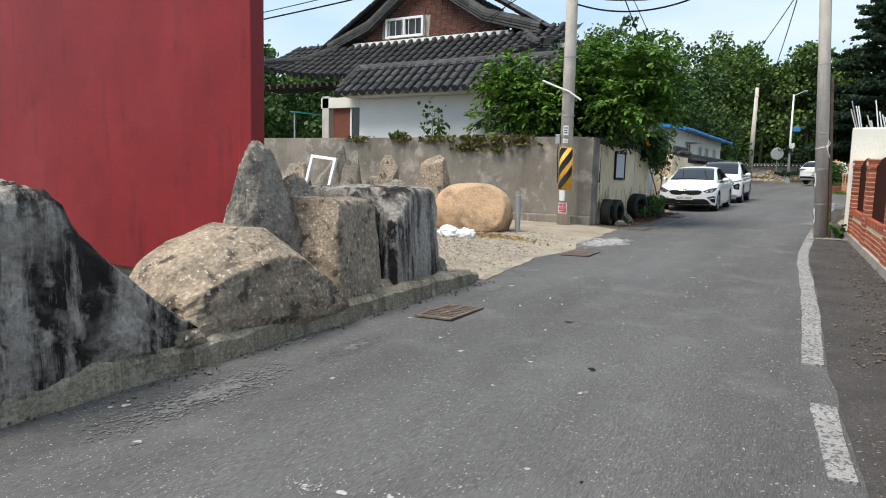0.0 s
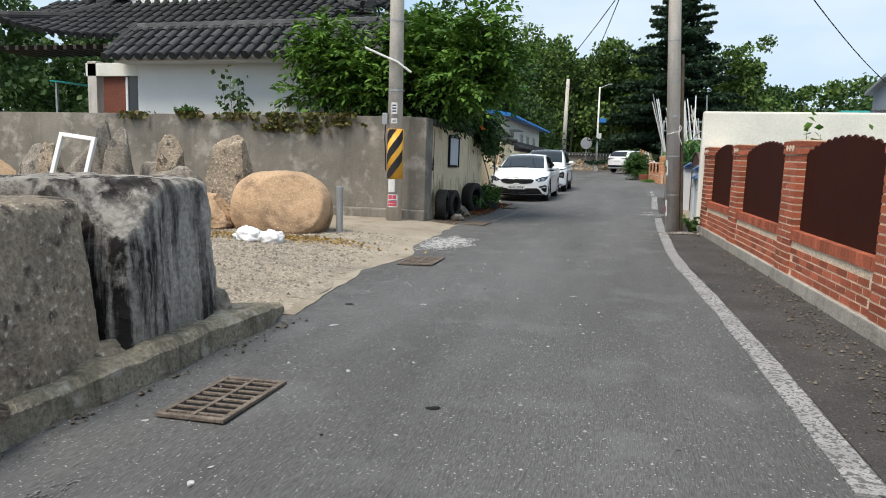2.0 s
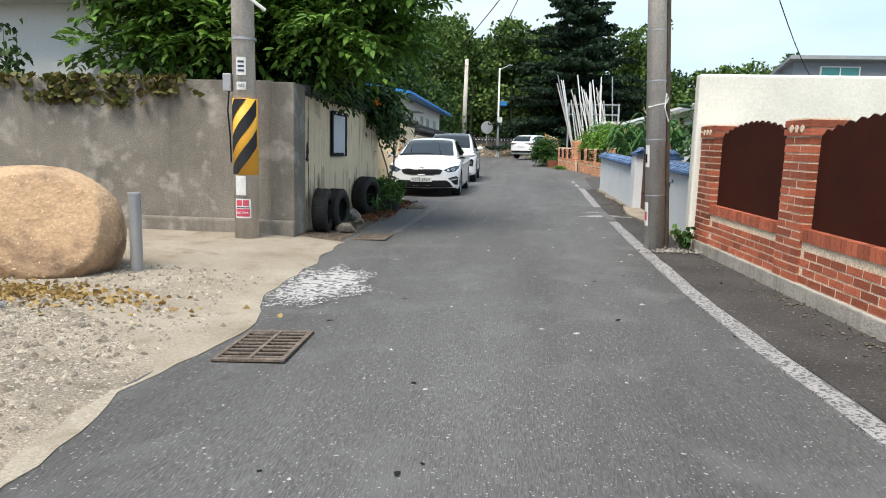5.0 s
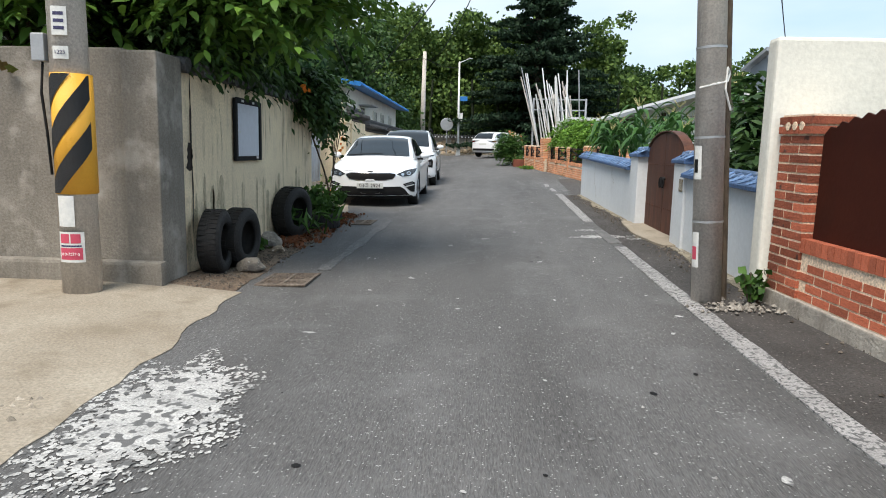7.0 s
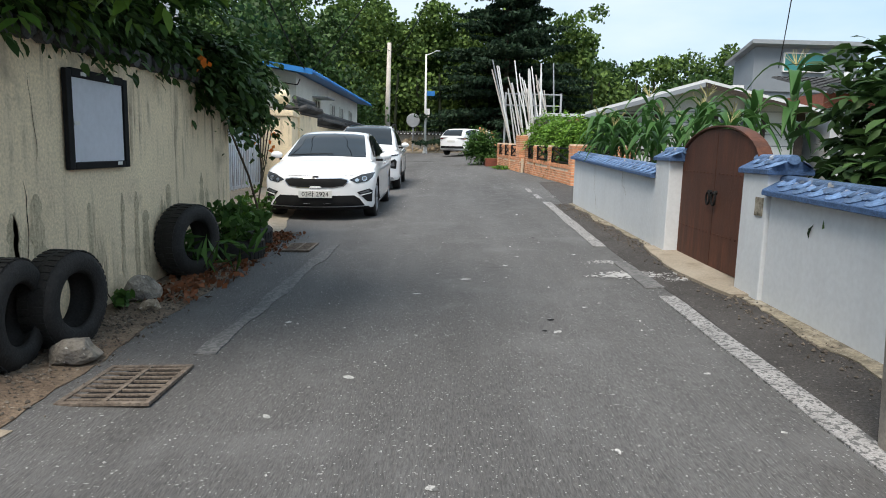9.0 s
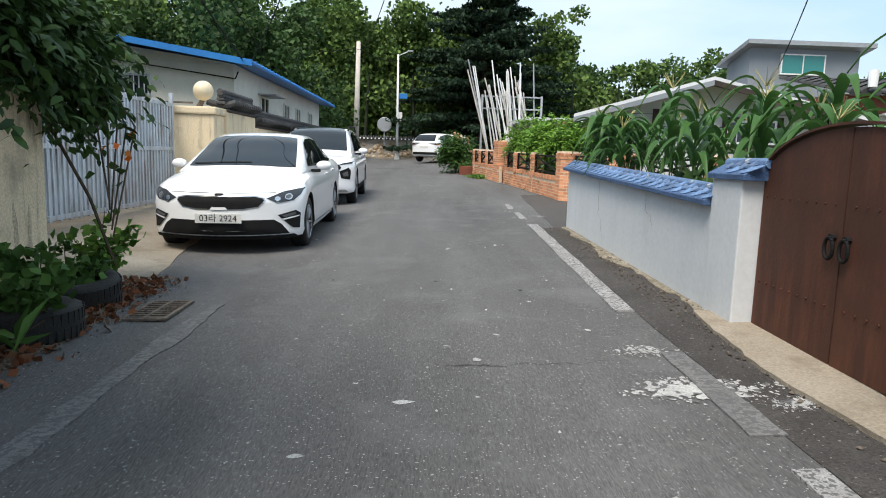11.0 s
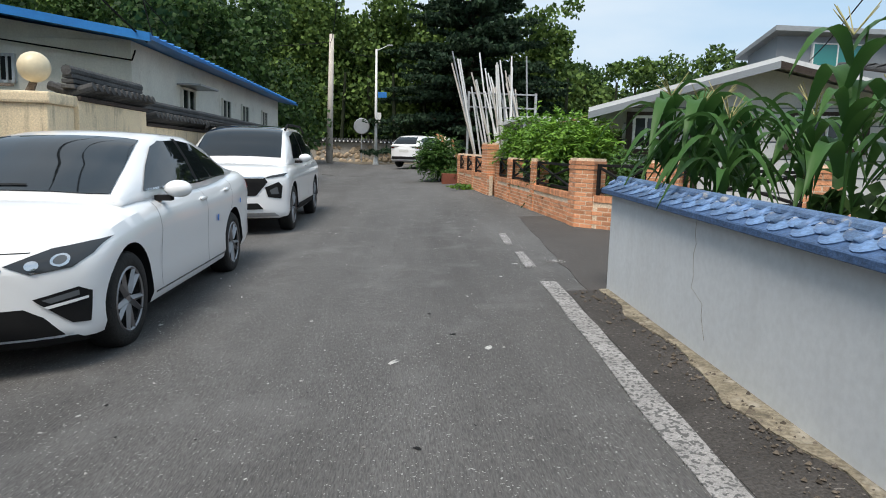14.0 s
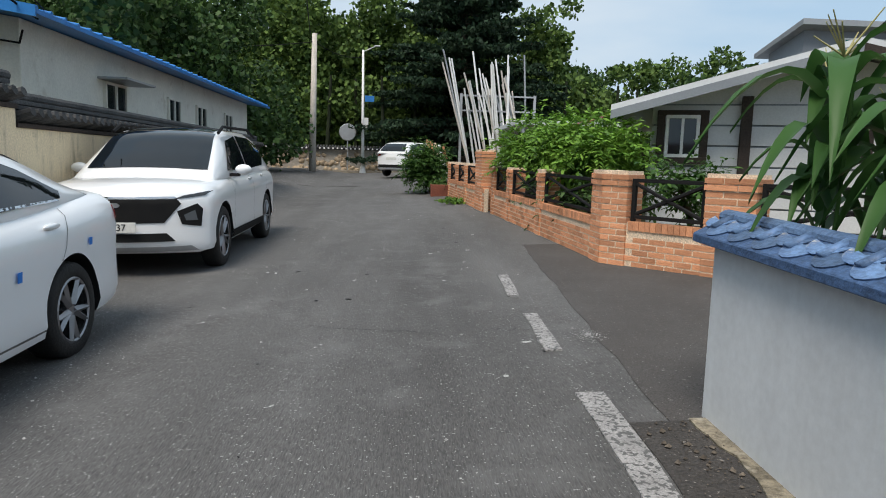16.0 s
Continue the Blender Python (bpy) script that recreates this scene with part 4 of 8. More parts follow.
def wrap(name, parent, r, a0, a1, z0, z1, material, label="", n=8):
    bm = BM()
    rows = [[bm.verts.new((r * math.cos(radians(a)), r * math.sin(radians(a)), z)) for z in (z0, z1)] for a in np.linspace(a0, a1, n)]
    for p, q in zip(rows, rows[1:]):
        bm.faces.new((p[0], q[0], q[1], p[1]))
    return part(name, bm, material, parent, label, True)


def words(text, size, material, m, parent=None, label="", name="lettering", depth=0.001):
    cu = bpy.data.curves.new(name, "FONT")
    cu.body, cu.size, cu.align_x, cu.align_y, cu.extrude = text, size, "CENTER", "CENTER", depth
    tmp = bpy.data.objects.new("tmp", cu)
    scene.collection.objects.link(tmp)
    bpy.context.view_layer.update()
    me = bpy.data.meshes.new_from_object(tmp.evaluated_get(bpy.context.evaluated_depsgraph_get()))
    bpy.data.objects.remove(tmp)
    me.name = name
    me.materials.clear()
    me.materials.append(material)
    ob = new(name, me)
    ob.parent, ob.matrix_basis = parent, m
    return tagged(ob, label)


wrap("notice", pa, 0.15, -120, -70, 0.52, 0.75, PAPER, "torn paper remnants")
wrap("notice", pa, 0.151, -122, -48, 0.25, 0.48, PAPER, "white notice with red print")
wrap("notice_print", pa, 0.1522, -118, -54, 0.27, 0.36, PINK, "red panel behind a phone number")
words("010-7277-5", 0.031, WHITE, pose(0.157 * math.cos(radians(-86)), 0.157 * math.sin(radians(-86)), 0.313, 90, 0, 4), pa, "white phone number")
wrap("print_bar", pa, 0.1522, -116, -56, 0.368, 0.38, INK, "line of small blue print")
for a0, a1 in ((-116, -88), (-84, -58)):
    wrap("print_bar", pa, 0.1522, a0, a1, 0.395, 0.465, PINK, "faded red lettering bar")
for zz, h in ((1.78, 0.09), (2.0, 0.2)):
    wrap("number_plate", pa, 0.15, -105, -62, zz - h / 2, zz + h / 2, PAPER, "pale pole number plate")
    for i in range(3 if h > 0.1 else 0):
        wrap("number_bar", pa, 0.1515, -98, -70, zz + (i - 1) * 0.05 * (h > 0.1) - 0.012, zz + (i - 1) * 0.05 * (h > 0.1) + 0.012, INK)
words("1223", 0.04, INK, pose(0.1535 * math.cos(radians(-84)), 0.1535 * math.sin(radians(-84)), 1.78, 90, 0, 6), pa, "black pole number")
part("meter_box", box(BM(), -0.22, -0.12, -0.12, 0.0, 1.72, 1.92, 0.01), STEEL, pa)
bm = BM()
path_tube(bm, [(-0.16, -0.08, 1.72), (-0.17, -0.1, 1.5), (-0.15, -0.09, 1.2), (-0.16, -0.05, 0.9)], 0.01, 6)
part("conduit", bm, BLACK, pa)
bm = BM()
path_tube(bm, [(-0.55, -0.15, 3.05), (-0.2, -0.16, 2.9), (0.05, -0.16, 2.8), (0.3, -0.1, 2.62)], 0.02, 6)
part("ribbon", bm, PAPER, pa, "tattered banner strip")
wrap("steel_strap", pa, 0.143, 0, 360, 2.3, 2.33, STEEL, "", 24)
wrap("steel_strap", pa, 0.14, 0, 360, 3.5, 3.53, STEEL, "", 24)

# ---- the board on the yellow wall, its coping, tyres ----
nb = thing("notice_board", "blank grey notice board with a black frame", "notice board", (-4.67, 16.38, 1.1))
part("panel", box(BM(), 0.0, 0.02, -0.36, 0.36, 0.05, 0.62, 0.003), BOARD_FACE, nb, "blank grey sheet")
for a, b, c, d in ((-0.43, -0.36, 0.0, 0.67), (0.36, 0.43, 0.0, 0.67), (-0.36, 0.36, 0.0, 0.05), (-0.36, 0.36, 0.62, 0.68)):
    part("frame_bar", box(BM(), 0.0, 0.035, a, b, c, d, 0.008), BLACK, nb)
for a, c in ((-0.25, 0.635), (0.1, 0.635), (0.22, 0.02), (-0.36, 0.3)):
    part("paper_scrap", box(BM(), 0.036, 0.038, a, a + 0.07, c, c + 0.025), PAPER, nb, "torn paper scrap")
bm = BM()
for i in range(24):
    y = 14.62 + i * 0.2
    tube(bm, (-5.0, y + 0.1, 1.99), (-4.6, y + 0.1, 1.95), 0.07, 0.07, 8)
box(bm, -4.96, -4.63, 14.62, 19.4, 1.925, 1.97, 0.01)
solo("wall_coping", bm, TILE_DARK, "dark tile coping on the cream wall", "wall coping", "structure")
CRACK = mat("black_damp_crack", (0.02, 0.016, 0.013), (0.035, 0.026, 0.02), 9.0, 0.9, 0.3, 40)
DAMP = mat("grey_damp_marks", (0.5, 0.42, 0.285), (0.36, 0.305, 0.205), 9.0, 0.92, 0.3, 50, streak=((0.66, 0.55, 0.38), 0.8, 16))


def ribbon(name, x, y, z0, z1, width, drift, seed, material, label):
    """A ragged upright mark on a wall across x, 3 mm proud of it."""
    bm = BM()
    rows, n = [], max(8, int((z1 - z0) / 0.035))
    for i in range(n + 1):
        t = i / n
        w = width * (0.45 + 1.1 * abs(wobble(t * 5, seed, 1.3)) + 0.5 * abs(wobble(t * 17, seed, 1.1))) * min(1.0, 6 * t + 0.15, 6 * (1 - t) + 0.3)
        c = y + drift * wobble(t * 2.6, seed + 5, 1.0)
        rows.append([bm.verts.new((x + 0.003, c + d * w, z0 + (z1 - z0) * t)) for d in (-0.5, 0.5)])
    for p, q in zip(rows, rows[1:]):
        bm.faces.new((p[0], p[1], q[1], q[0]))
    return solo(name, bm, material, label, "wall stain", "structure")


ribbon("wall_crack", -4.68, 14.9, 0.42, 1.9, 0.035, 0.06, 3, CRACK, "broad black crack beside the pier")
ribbon("wall_crack", -4.68, 14.86, 1.02, 1.28, 0.12, 0.03, 8, CRACK, "black hole widening the crack")
ribbon("wall_crack", -4.68, 15.62, 1.15, 1.7, 0.006, 0.05, 5, CRACK, "hairline crack in the cream wall")
ribbon("wall_crack", -4.68, 15.5, 0.5, 1.05, 0.007, 0.05, 6, CRACK, "hairline crack in the cream wall")
rg = random.Random(31)
for k in range(30):
    y, zt = rg.uniform(14.75, 19.2), rg.uniform(0.5, 1.0)
    ribbon("damp_mark", -4.68 - 0.0006 * (k % 3), y, rg.uniform(0.1, 0.3), zt, rg.uniform(0.05, 0.14), 0.02, k + 40, DAMP, "grey damp run-off mark on the cream wall")


def tyre(x, y, z, r, w, rx, ry, rz, label):
    ob = thing("tyre", label, "tyre", pose(x, y, z, rx, ry, rz), "old tyres by the wall")
    bm = BM()
    prof = [(r * 0.55, -w * 0.38), (r * 0.62, -w * 0.5), (r * 0.85, -w * 0.52), (r * 0.97, -w * 0.42), (r, -w * 0.2), (r, w * 0.2), (r * 0.97, w * 0.42), (r * 0.85, w * 0.52), (r * 0.62, w * 0.5), (r * 0.55, w * 0.38), (r * 0.66, w * 0.3), (r * 0.8, 0), (r * 0.66, -w * 0.3)]
    n = 40
    rings = [[bm.verts.new((p * math.cos(2 * math.pi * i / n), p * math.sin(2 * math.pi * i / n), h)) for p, h in prof] for i in range(n)]
    for i in range(n):
        a, b = rings[i], rings[(i + 1) % n]
        for j in range(len(prof)):
            k = (j + 1) % len(prof)
            bm.faces.new((a[j], b[j], b[k], a[k]))
    bmesh.ops.recalc_face_normals(bm, faces=bm.faces)
    part("carcass", bm, RUBBER, ob, smooth=True)
    bm = BM()
    for i in range(0, n):
        a = 2 * math.pi * i / n
        for s in (-1, 1):
            box(bm, r * 0.99, r * 1.012, -0.012, 0.02, s * w * 0.06 if s > 0 else -w * 0.4, w * 0.4 if s > 0 else -w * 0.06, 0, Matrix.Rotation(a + 0.05 * s, 4, "Z"))
    part("tread", bm, RUBBER, ob)


gz = g(-4.5, 15)
tyre(-4.5, 14.98, gz + 0.29, 0.31, 0.2, 90, -16, 96, "old black tyre leaning on the cream wall")
tyre(-4.42, 15.42, gz + 0.28, 0.3, 0.2, 90, -22, 84, "old black tyre leaning on another tyre")
tyre(-4.48, 17.55, gz + 0.35, 0.33, 0.24, 90, -30, 72, "old black tyre leaning on the cream wall")
tyre(-4.4, 18.6, g(-4.4, 18.6) + 0.1, 0.33, 0.22, 0, 0, 0, "old tyre lying flat as a planter")
tyre(-4.55, 19.5, g(-4.5, 19.5) + 0.1, 0.33, 0.24, 8, 4, 0, "old tyre lying flat beside weeds")
stone("rock", "flat grey stone at the tyres' foot", (-4.22, 15.12, gz), (0.3, 0.28, 0.13), STONE_GREY, 81, 3.0, 0.2)
stone("rock", "small grey stone between tyres", (-4.5, 16.62, gz), (0.3, 0.28, 0.2), STONE_GREY, 83, 3.0, 0.2)
stone("rock", "small grey stone beside the dirt", (-4.3, 16.3, gz), (0.16, 0.14, 0.08), STONE_TAN, 84, 3.0, 0.2)


def plant(name, label, at, spread, h, n, leaf, material, seed, elong=2.2, stems=6, category="plant", droop=0.2):
    ob = thing(name, label, category, at)
    rg = np.random.default_rng(seed)
    bm = BM()
    tips = []
    for _ in range(stems):
        t = Vector((rg.normal(0, spread), rg.normal(0, spread), h * (0.6 + 0.5 * rg.random())))
        tube(bm, (t.x * 0.15, t.y * 0.15, -0.02), t, 0.006 + h * 0.004, 0.003, 5)
        tips.append(t)
    part("stems", bm, BARK, ob)
    ps = []
    for _ in range(n):
        t = tips[rg.integers(len(tips))]
        k = 0.25 + 0.8 * rg.random()
        ps.append((t.x * k + rg.normal(0, spread * 0.3), t.y * k + rg.normal(0, spread * 0.3), max(t.z * k + rg.normal(0, h * 0.06), 0.01)))
    leaves("foliage", ps, leaf, material, ob, seed, elong, droop)
    return ob


plant("weed", "green weed growing at the wall's foot", (-4.6, 16.0, gz), 0.06, 0.42, 60, 0.1, LEAF_MID, 1)
plant("weed", "low green weed at the wall's foot", (-4.5, 16.3, gz), 0.1, 0.14, 60, 0.07, LEAF_MID, 2)
plant("weed", "grassy weed beside a tyre", (-4.5, 17.75, gz), 0.2, 0.4, 90, 0.3, LEAF_MID, 3, 12.0)
plant("weed", "bushy weeds growing in a tyre", (-4.4, 18.6, g(-4.4, 18.6)), 0.2, 0.5, 420, 0.09, LEAF_MID, 4)
plant("weed", "bushy weeds beside the driveway", (-4.6, 19.5, g(-4.5, 19.4)), 0.16, 0.45, 260, 0.09, LEAF_MID, 5)
plant("weed", "yellow-green weeds beside the driveway", (-4.75, 20.2, g(-4.7, 20.2)), 0.2, 0.6, 300, 0.09, LEAF_BRIGHT, 6)
pts = np.stack([np.random.default_rng(7).normal(-4.3, 0.16, 700), np.random.default_rng(71).uniform(16.5, 20.5, 700), np.zeros(700)], 1)
pts[:, 2] = [g(x, y) + 0.02 for x, y in pts[:, :2]]
tagged(leaves("leaf_litter", pts, 0.06, leaf_mat("dead_red_brown_leaves", (0.22, 0.08, 0.035), (0.1, 0.05, 0.03), 0.8, 0.1), None, 7, 1.6, 0.0), "red-brown dead leaves on dirt", "leaf litter", "", "stuff")
cn = thing("traffic_cone", "orange traffic cone by the driveway", "traffic cone", (-5.35, 24.5, g(-5.35, 24.5) + 0.012))
part("cone", tube(BM(), (0, 0, 0.03), (0, 0, 0.62), 0.14, 0.03, 20), CONE, cn, smooth=True)
part("base", box(BM(), -0.18, 0.18, -0.18, 0.18, 0.0, 0.035, 0.01), CONE, cn)

# ---- trees and vines over the wall ----
tree("tree", "leafy green tree behind the grey wall", (-6.2, 15.0, 0.0), (-6.6, 15.0, 2.95), (1.35, 0.45, 0.85), 26, 0.36, 6500, 0.17, LEAF_BRIGHT, 3, 0.1)
tree("tree", "large bright green tree leaning over the wall", (-4.95, 15.6, 0.0), (-4.55, 15.5, 3.3), (1.45, 1.0, 1.05), 46, 0.36, 13000, 0.16, LEAF_BRIGHT, 5, 0.13)
tree("tree", "green tree overhanging the cream wall", (-5.6, 17.6, 0.0), (-5.1, 17.2, 3.1), (0.75, 1.9, 0.6), 40, 0.34, 11000, 0.15, LEAF_MID, 7, 0.1)
tree("tree", "dark green tree in the garden behind the wall", (-6.6, 18.0, 0.0), (-6.3, 17.5, 3.0), (1.6, 2.0, 1.0), 34, 0.6, 9000, 0.17, LEAF_DARK, 9, 0.12)
# filler foliage, added to give the deep shade between wall top and canopy
tree("tree", "low dark shrubs added for the deep shade close behind the cream wall", (-5.6, 16.6, 0.0), (-5.6, 16.7, 2.2), (0.2, 2.0, 0.3), 24, 0.36, 6000, 0.12, LEAF_DARK, 10, 0.06, "shrub")


def hanging(name, label, cx, y0, y1, z0, z1, w, n, material, seed, leaf=0.09, kind="", category="vine"):
    """A curtain of drooping leafy shoots, ragged at its lower edge."""
    rg = np.random.default_rng(seed)
    m = n // 9
    y = y0 + (y1 - y0) * rg.random(m)
    low = np.array([0.25 + 0.75 * min(1.0, abs(wobble(v, seed, 2.1)) * 1.9) for v in y])
    start = np.stack([cx + rg.normal(0, w, m), y, z1 - (z1 - z0) * low * rg.random(m)], 1)
    way = np.stack([0.16 + rg.normal(0, 0.14, m), rg.normal(0, 0.2, m), rg.uniform(-0.3, 0.12, m)], 1)
    return tagged(sprays(name, np.concatenate([start, way], 1), leaf, material, None, seed, 11, 2.4, 0.4), label, category, "", kind)


hanging("vine", "dark trumpet vine hanging over the cream wall", -4.68, 18.35, 19.95, 1.4, 2.4, 0.15, 6500, LEAF_DARK, 11, 0.11, "stuff")
hanging("vine", "thin vine fringe along the wall's coping", -4.88, 14.8, 18.4, 2.04, 2.4, 0.1, 4600, LEAF_DARK, 12, 0.11, "stuff")
rg = np.random.default_rng(13)
tagged(leaves("flowers", np.concatenate([rg.normal((-4.35, 17.6, 2.02), (0.05, 0.07, 0.05), (6, 3)), rg.normal((-4.4, 19.9, 1.3), (0.1, 0.15, 0.08), (5, 3)), rg.normal((-4.7, 20.2, 1.5), (0.12, 0.15, 0.15), (3, 3))]), 0.06, FLOWER, None, 3, 1.3, 0.2), "orange trumpet flowers on the vine", "flowers", "", "stuff")
bm = BM()
for k in range(5):
    path_tube(bm, [(-4.5 - 0.05 * k, 19.6 + 0.15 * k, 2.1), (-4.45, 19.75 + 0.18 * k, 1.5), (-4.4 - 0.05 * k, 19.8 + 0.12 * k, 0.9 - 0.1 * k)], 0.008, 5)
path_tube(bm, [(-4.75, 19.5, 1.6), (-4.6, 19.9, 0.9), (-4.5, 20.1, 0.3)], 0.014, 5)
solo("vine_stems", bm, BARK, "thin bare vine stems hanging by the driveway", "vine", "stuff")
tagged(leaves("hanging_leaves", rg.normal((-4.55, 19.8, 1.75), (0.12, 0.25, 0.25), (260, 3)), 0.09, LEAF_DARK, None, 14), "sparse dark vine leaves by the driveway", "vine", "", "stuff")
# creeper on the grey wall's top
pts = []
for cx, wd, dn, num in ((-7.6, 0.5, 0.35, 240), (-8.6, 0.5, 0.15, 90), (-9.6, 0.3, 0.12, 70), (-11.0, 0.4, 0.15, 60), (-6.4, 0.4, 0.25, 120), (-6.9, 0.25, 0.4, 110)):
    k = np.random.default_rng(int(-cx * 10))
    pts.append(np.stack([k.normal(cx, wd * 0.5, num), 14.15 + 0.05 * k.normal(size=num), 2.05 - dn * k.random(num) ** 1.5], 1))
tagged(leaves("creeper", np.concatenate(pts), 0.085, leaf_mat("creeper_leaves", (0.1, 0.13, 0.03), (0.12, 0.08, 0.03)), None, 15, 1.5), "sparse creeper along the grey wall's top", "creeper", "", "stuff")
plant("shrub", "small dark shrub before the white wall", (-8.9, 14.75, 0.05), 0.28, 2.9, 480, 0.12, LEAF_DARK, 16, 2.4, 9, "shrub")
plant("weed", "bright fern on the wall's top", (-9.75, 14.3, 2.02), 0.14, 0.14, 90, 0.1, LEAF_MID, 17)

# ---- hanok house ----
hk = thing("hanok_house", "white Korean house with dark curved tile roofs", "house", (-11.0, 16.5, 0.0))


def hpart(name, x0, x1, y0, y1, z0, z1, m, label="", bevel=0.01):
    return part(name, box(BM(), x0 + 11.0, x1 + 11.0, y0 - 16.5, y1 - 16.5, z0, z1, bevel), m, hk, label)


hpart("wall", -11.95, -5.9, 15.5, 17.5, 0, 3.3, PLASTER, "white plastered wall")
hpart("wall", -13.3, -11.95, 17.3, 19.0, 0, 4.0, PLASTER, "white plastered wall")
hpart("wall", -13.3, -7.0, 19.0, 24.0, 0, 5.0, PLASTER, "white plastered rear wall")
hpart("door_panel", -13.0, -12.35, 15.6, 15.66, 1.6, 2.95, BROWN_WOOD, "red-brown door panel")
hpart("window", -12.3, -12.02, 15.6, 15.66, 1.6, 2.95, WINDOW_GLASS, "dark narrow window")
hpart("window_trim", -12.36, -12.3, 15.57, 15.68, 1.6, 3.0, WHITE)
hpart("window_trim", -12.02, -11.96, 15.57, 15.68, 1.6, 3.0, WHITE)
hpart("beam", -13.4, -11.95, 15.5, 15.7, 2.95, 3.25, CREAM, "pale plaster band")
hpart("post", -13.35, -13.1, 15.5, 15.75, 0, 3.3, POLE, "grey stone porch post")
hpart("soffit", -12.2, -5.9, 15.05, 15.6, 3.2, 3.27, PLASTER, "pale eave soffit")


def tile_slope(name, parent, a, u, v, nu, nv, up=0.0, r=0.085, label=""):
    """Rows of half-round tiles: a is the eave's first corner, u the step along the eave, v the step up the slope; up lifts both ends."""
    a, u, v = Vector(a), Vector(u), Vector(v)
    nrm = u.cross(v).normalized()
    bm = BM()
    vd = v.normalized()
    for i in range(nu):
        e = abs(2 * i / max(nu - 1, 1) - 1) ** 3 * up
        for j in range(nv):
            k = 1 - j / nv
            p = a + u * i + v * j + Vector((0, 0, e * k * k)) + nrm * (0.05 * k * k * 0)
            q = p + v * 1.06 + Vector((0, 0, e * ((1 - (j + 1) / nv) ** 2 - k * k)))
            ring0, ring1 = [], []
            for s in range(7):
                an = math.pi * s / 6
                o = u.normalized() * (-math.cos(an) * r) + nrm * (math.sin(an) * r)
                ring0.append(bm.verts.new(p + o * 1.06 + nrm * 0.02))
                ring1.append(bm.verts.new(q + o * 0.92))
            for s in range(6):
                bm.faces.new((ring0[s], ring0[s + 1], ring1[s + 1], ring1[s]))
            if j == 0:
                bm.faces.new(ring0)
            # trough tile between the rows
            t0, t1 = p + nrm * 0.006, q + nrm * 0.002
            w0 = [bm.verts.new(t + u * f + nrm * h) for t in (t0, t1) for f, h in ((0.0, 0.0), (0.5, -0.05), (1.0, 0.0))]
            bm.faces.new((w0[0], w0[1], w0[4], w0[3]))
            bm.faces.new((w0[1], w0[2], w0[5], w0[4]))
        p = a + u * i + Vector((0, 0, e))
        tube(bm, p + nrm * 0.02 - vd * 0.02, p + nrm * 0.02 + vd * 0.01, r * 1.12, r * 1.12, 12)
    bmesh.ops.recalc_face_normals(bm, faces=bm.faces)
    return tagged(part(name, bm, TILE_DARK, parent, label), "", "", "", "stuff")


def ridge(parent, pts, r=0.13, label="stacked ridge tiles"):
    bm = BM()
    for p, q in zip(pts, pts[1:]):
        p, q = Vector(p), Vector(q)
        d = (q - p)
        n = max(1, int(d.length / 0.3))
        for k in range(n):
            tube(bm, p + d * (k / n), p + d * ((k + 1.04) / n), r, r * 0.93, 8)
            for lay in (1, 2, 3):
                s = d.cross(Vector((0, 0, 1))).normalized() * (r * 1.05)
                c0, c1 = p + d * (k / n) - Vector((0, 0, r * 0.5 * lay)), p + d * ((k + 0.97) / n) - Vector((0, 0, r * 0.5 * lay))
                vs = [bm.verts.new(x) for x in (c0 - s, c0 + s, c1 + s, c1 - s)]
                f = bm.faces.new(vs)
                ex = bmesh.ops.extrude_face_region(bm, geom=[f])
                bmesh.ops.translate(bm, vec=(0, 0, r * 0.36), verts=[w for w in ex["geom"] if isinstance(w, bmesh.types.BMVert)])
    bmesh.ops.recalc_face_normals(bm, faces=bm.faces)
    return tagged(part("ridge", bm, TILE_DARK, parent, label), "", "", "", "stuff")


O = Vector((-11.0, 16.5, 0.0))
tile_slope("wing_roof", hk, Vector((-12.25, 14.85, 3.27)) - O, (0.29, 0, 0), (0, 0.29, 0.22), 23, 4)
ridge(hk, [Vector((-12.3, 15.95, 4.1)) - O, Vector((-5.7, 15.95, 4.1)) - O], 0.12)
ridge(hk, [Vector((-12.3, 14.95, 3.4)) - O, Vector((-12.3, 15.95, 4.15)) - O], 0.1)
tile_slope("main_roof", hk, Vector((-16.9, 16.3, 3.98)) - O, (0.29, 0, 0), (0, 0.3, 0.2), 36, 7, 0.55)
ridge(hk, [Vector((-16.9, 16.3, 4.6)) - O, Vector((-15.7, 17.3, 4.75)) - O, Vector((-14.6, 18.3, 5.35)) - O], 0.12)
ridge(hk, [Vector((-6.6, 16.3, 4.55)) - O, Vector((-7.4, 17.3, 4.75)) - O, Vector((-8.2, 18.3, 5.3)) - O], 0.12)
bm = BM()
poly(bm, [Vector(p) - O for p in ((-14.2, 18.35, 5.3), (-8.6, 18.35, 5.3), (-11.55, 18.35, 7.1))], (0, 0.25, 0))
gable = part("gable", bm, MORTAR_GREY, hk, "gable of dark brown bricks")
ridge(hk, [Vector((-15.3, 18.15, 5.3)) - O, Vector((-13.6, 18.15, 5.9)) - O, Vector((-12.4, 18.15, 6.75)) - O, Vector((-11.6, 18.15, 7.5)) - O], 0.16)
ridge(hk, [Vector((-7.6, 18.15, 5.35)) - O, Vector((-9.4, 18.15, 5.85)) - O, Vector((-10.7, 18.15, 6.65)) - O, Vector((-11.6, 18.15, 7.5)) - O], 0.16)
tile_slope("upper_roof", hk, Vector((-15.6, 18.1, 5.3)) - O, (0, 0.29, 0), (0.34, 0, 0.2), 22, 11)
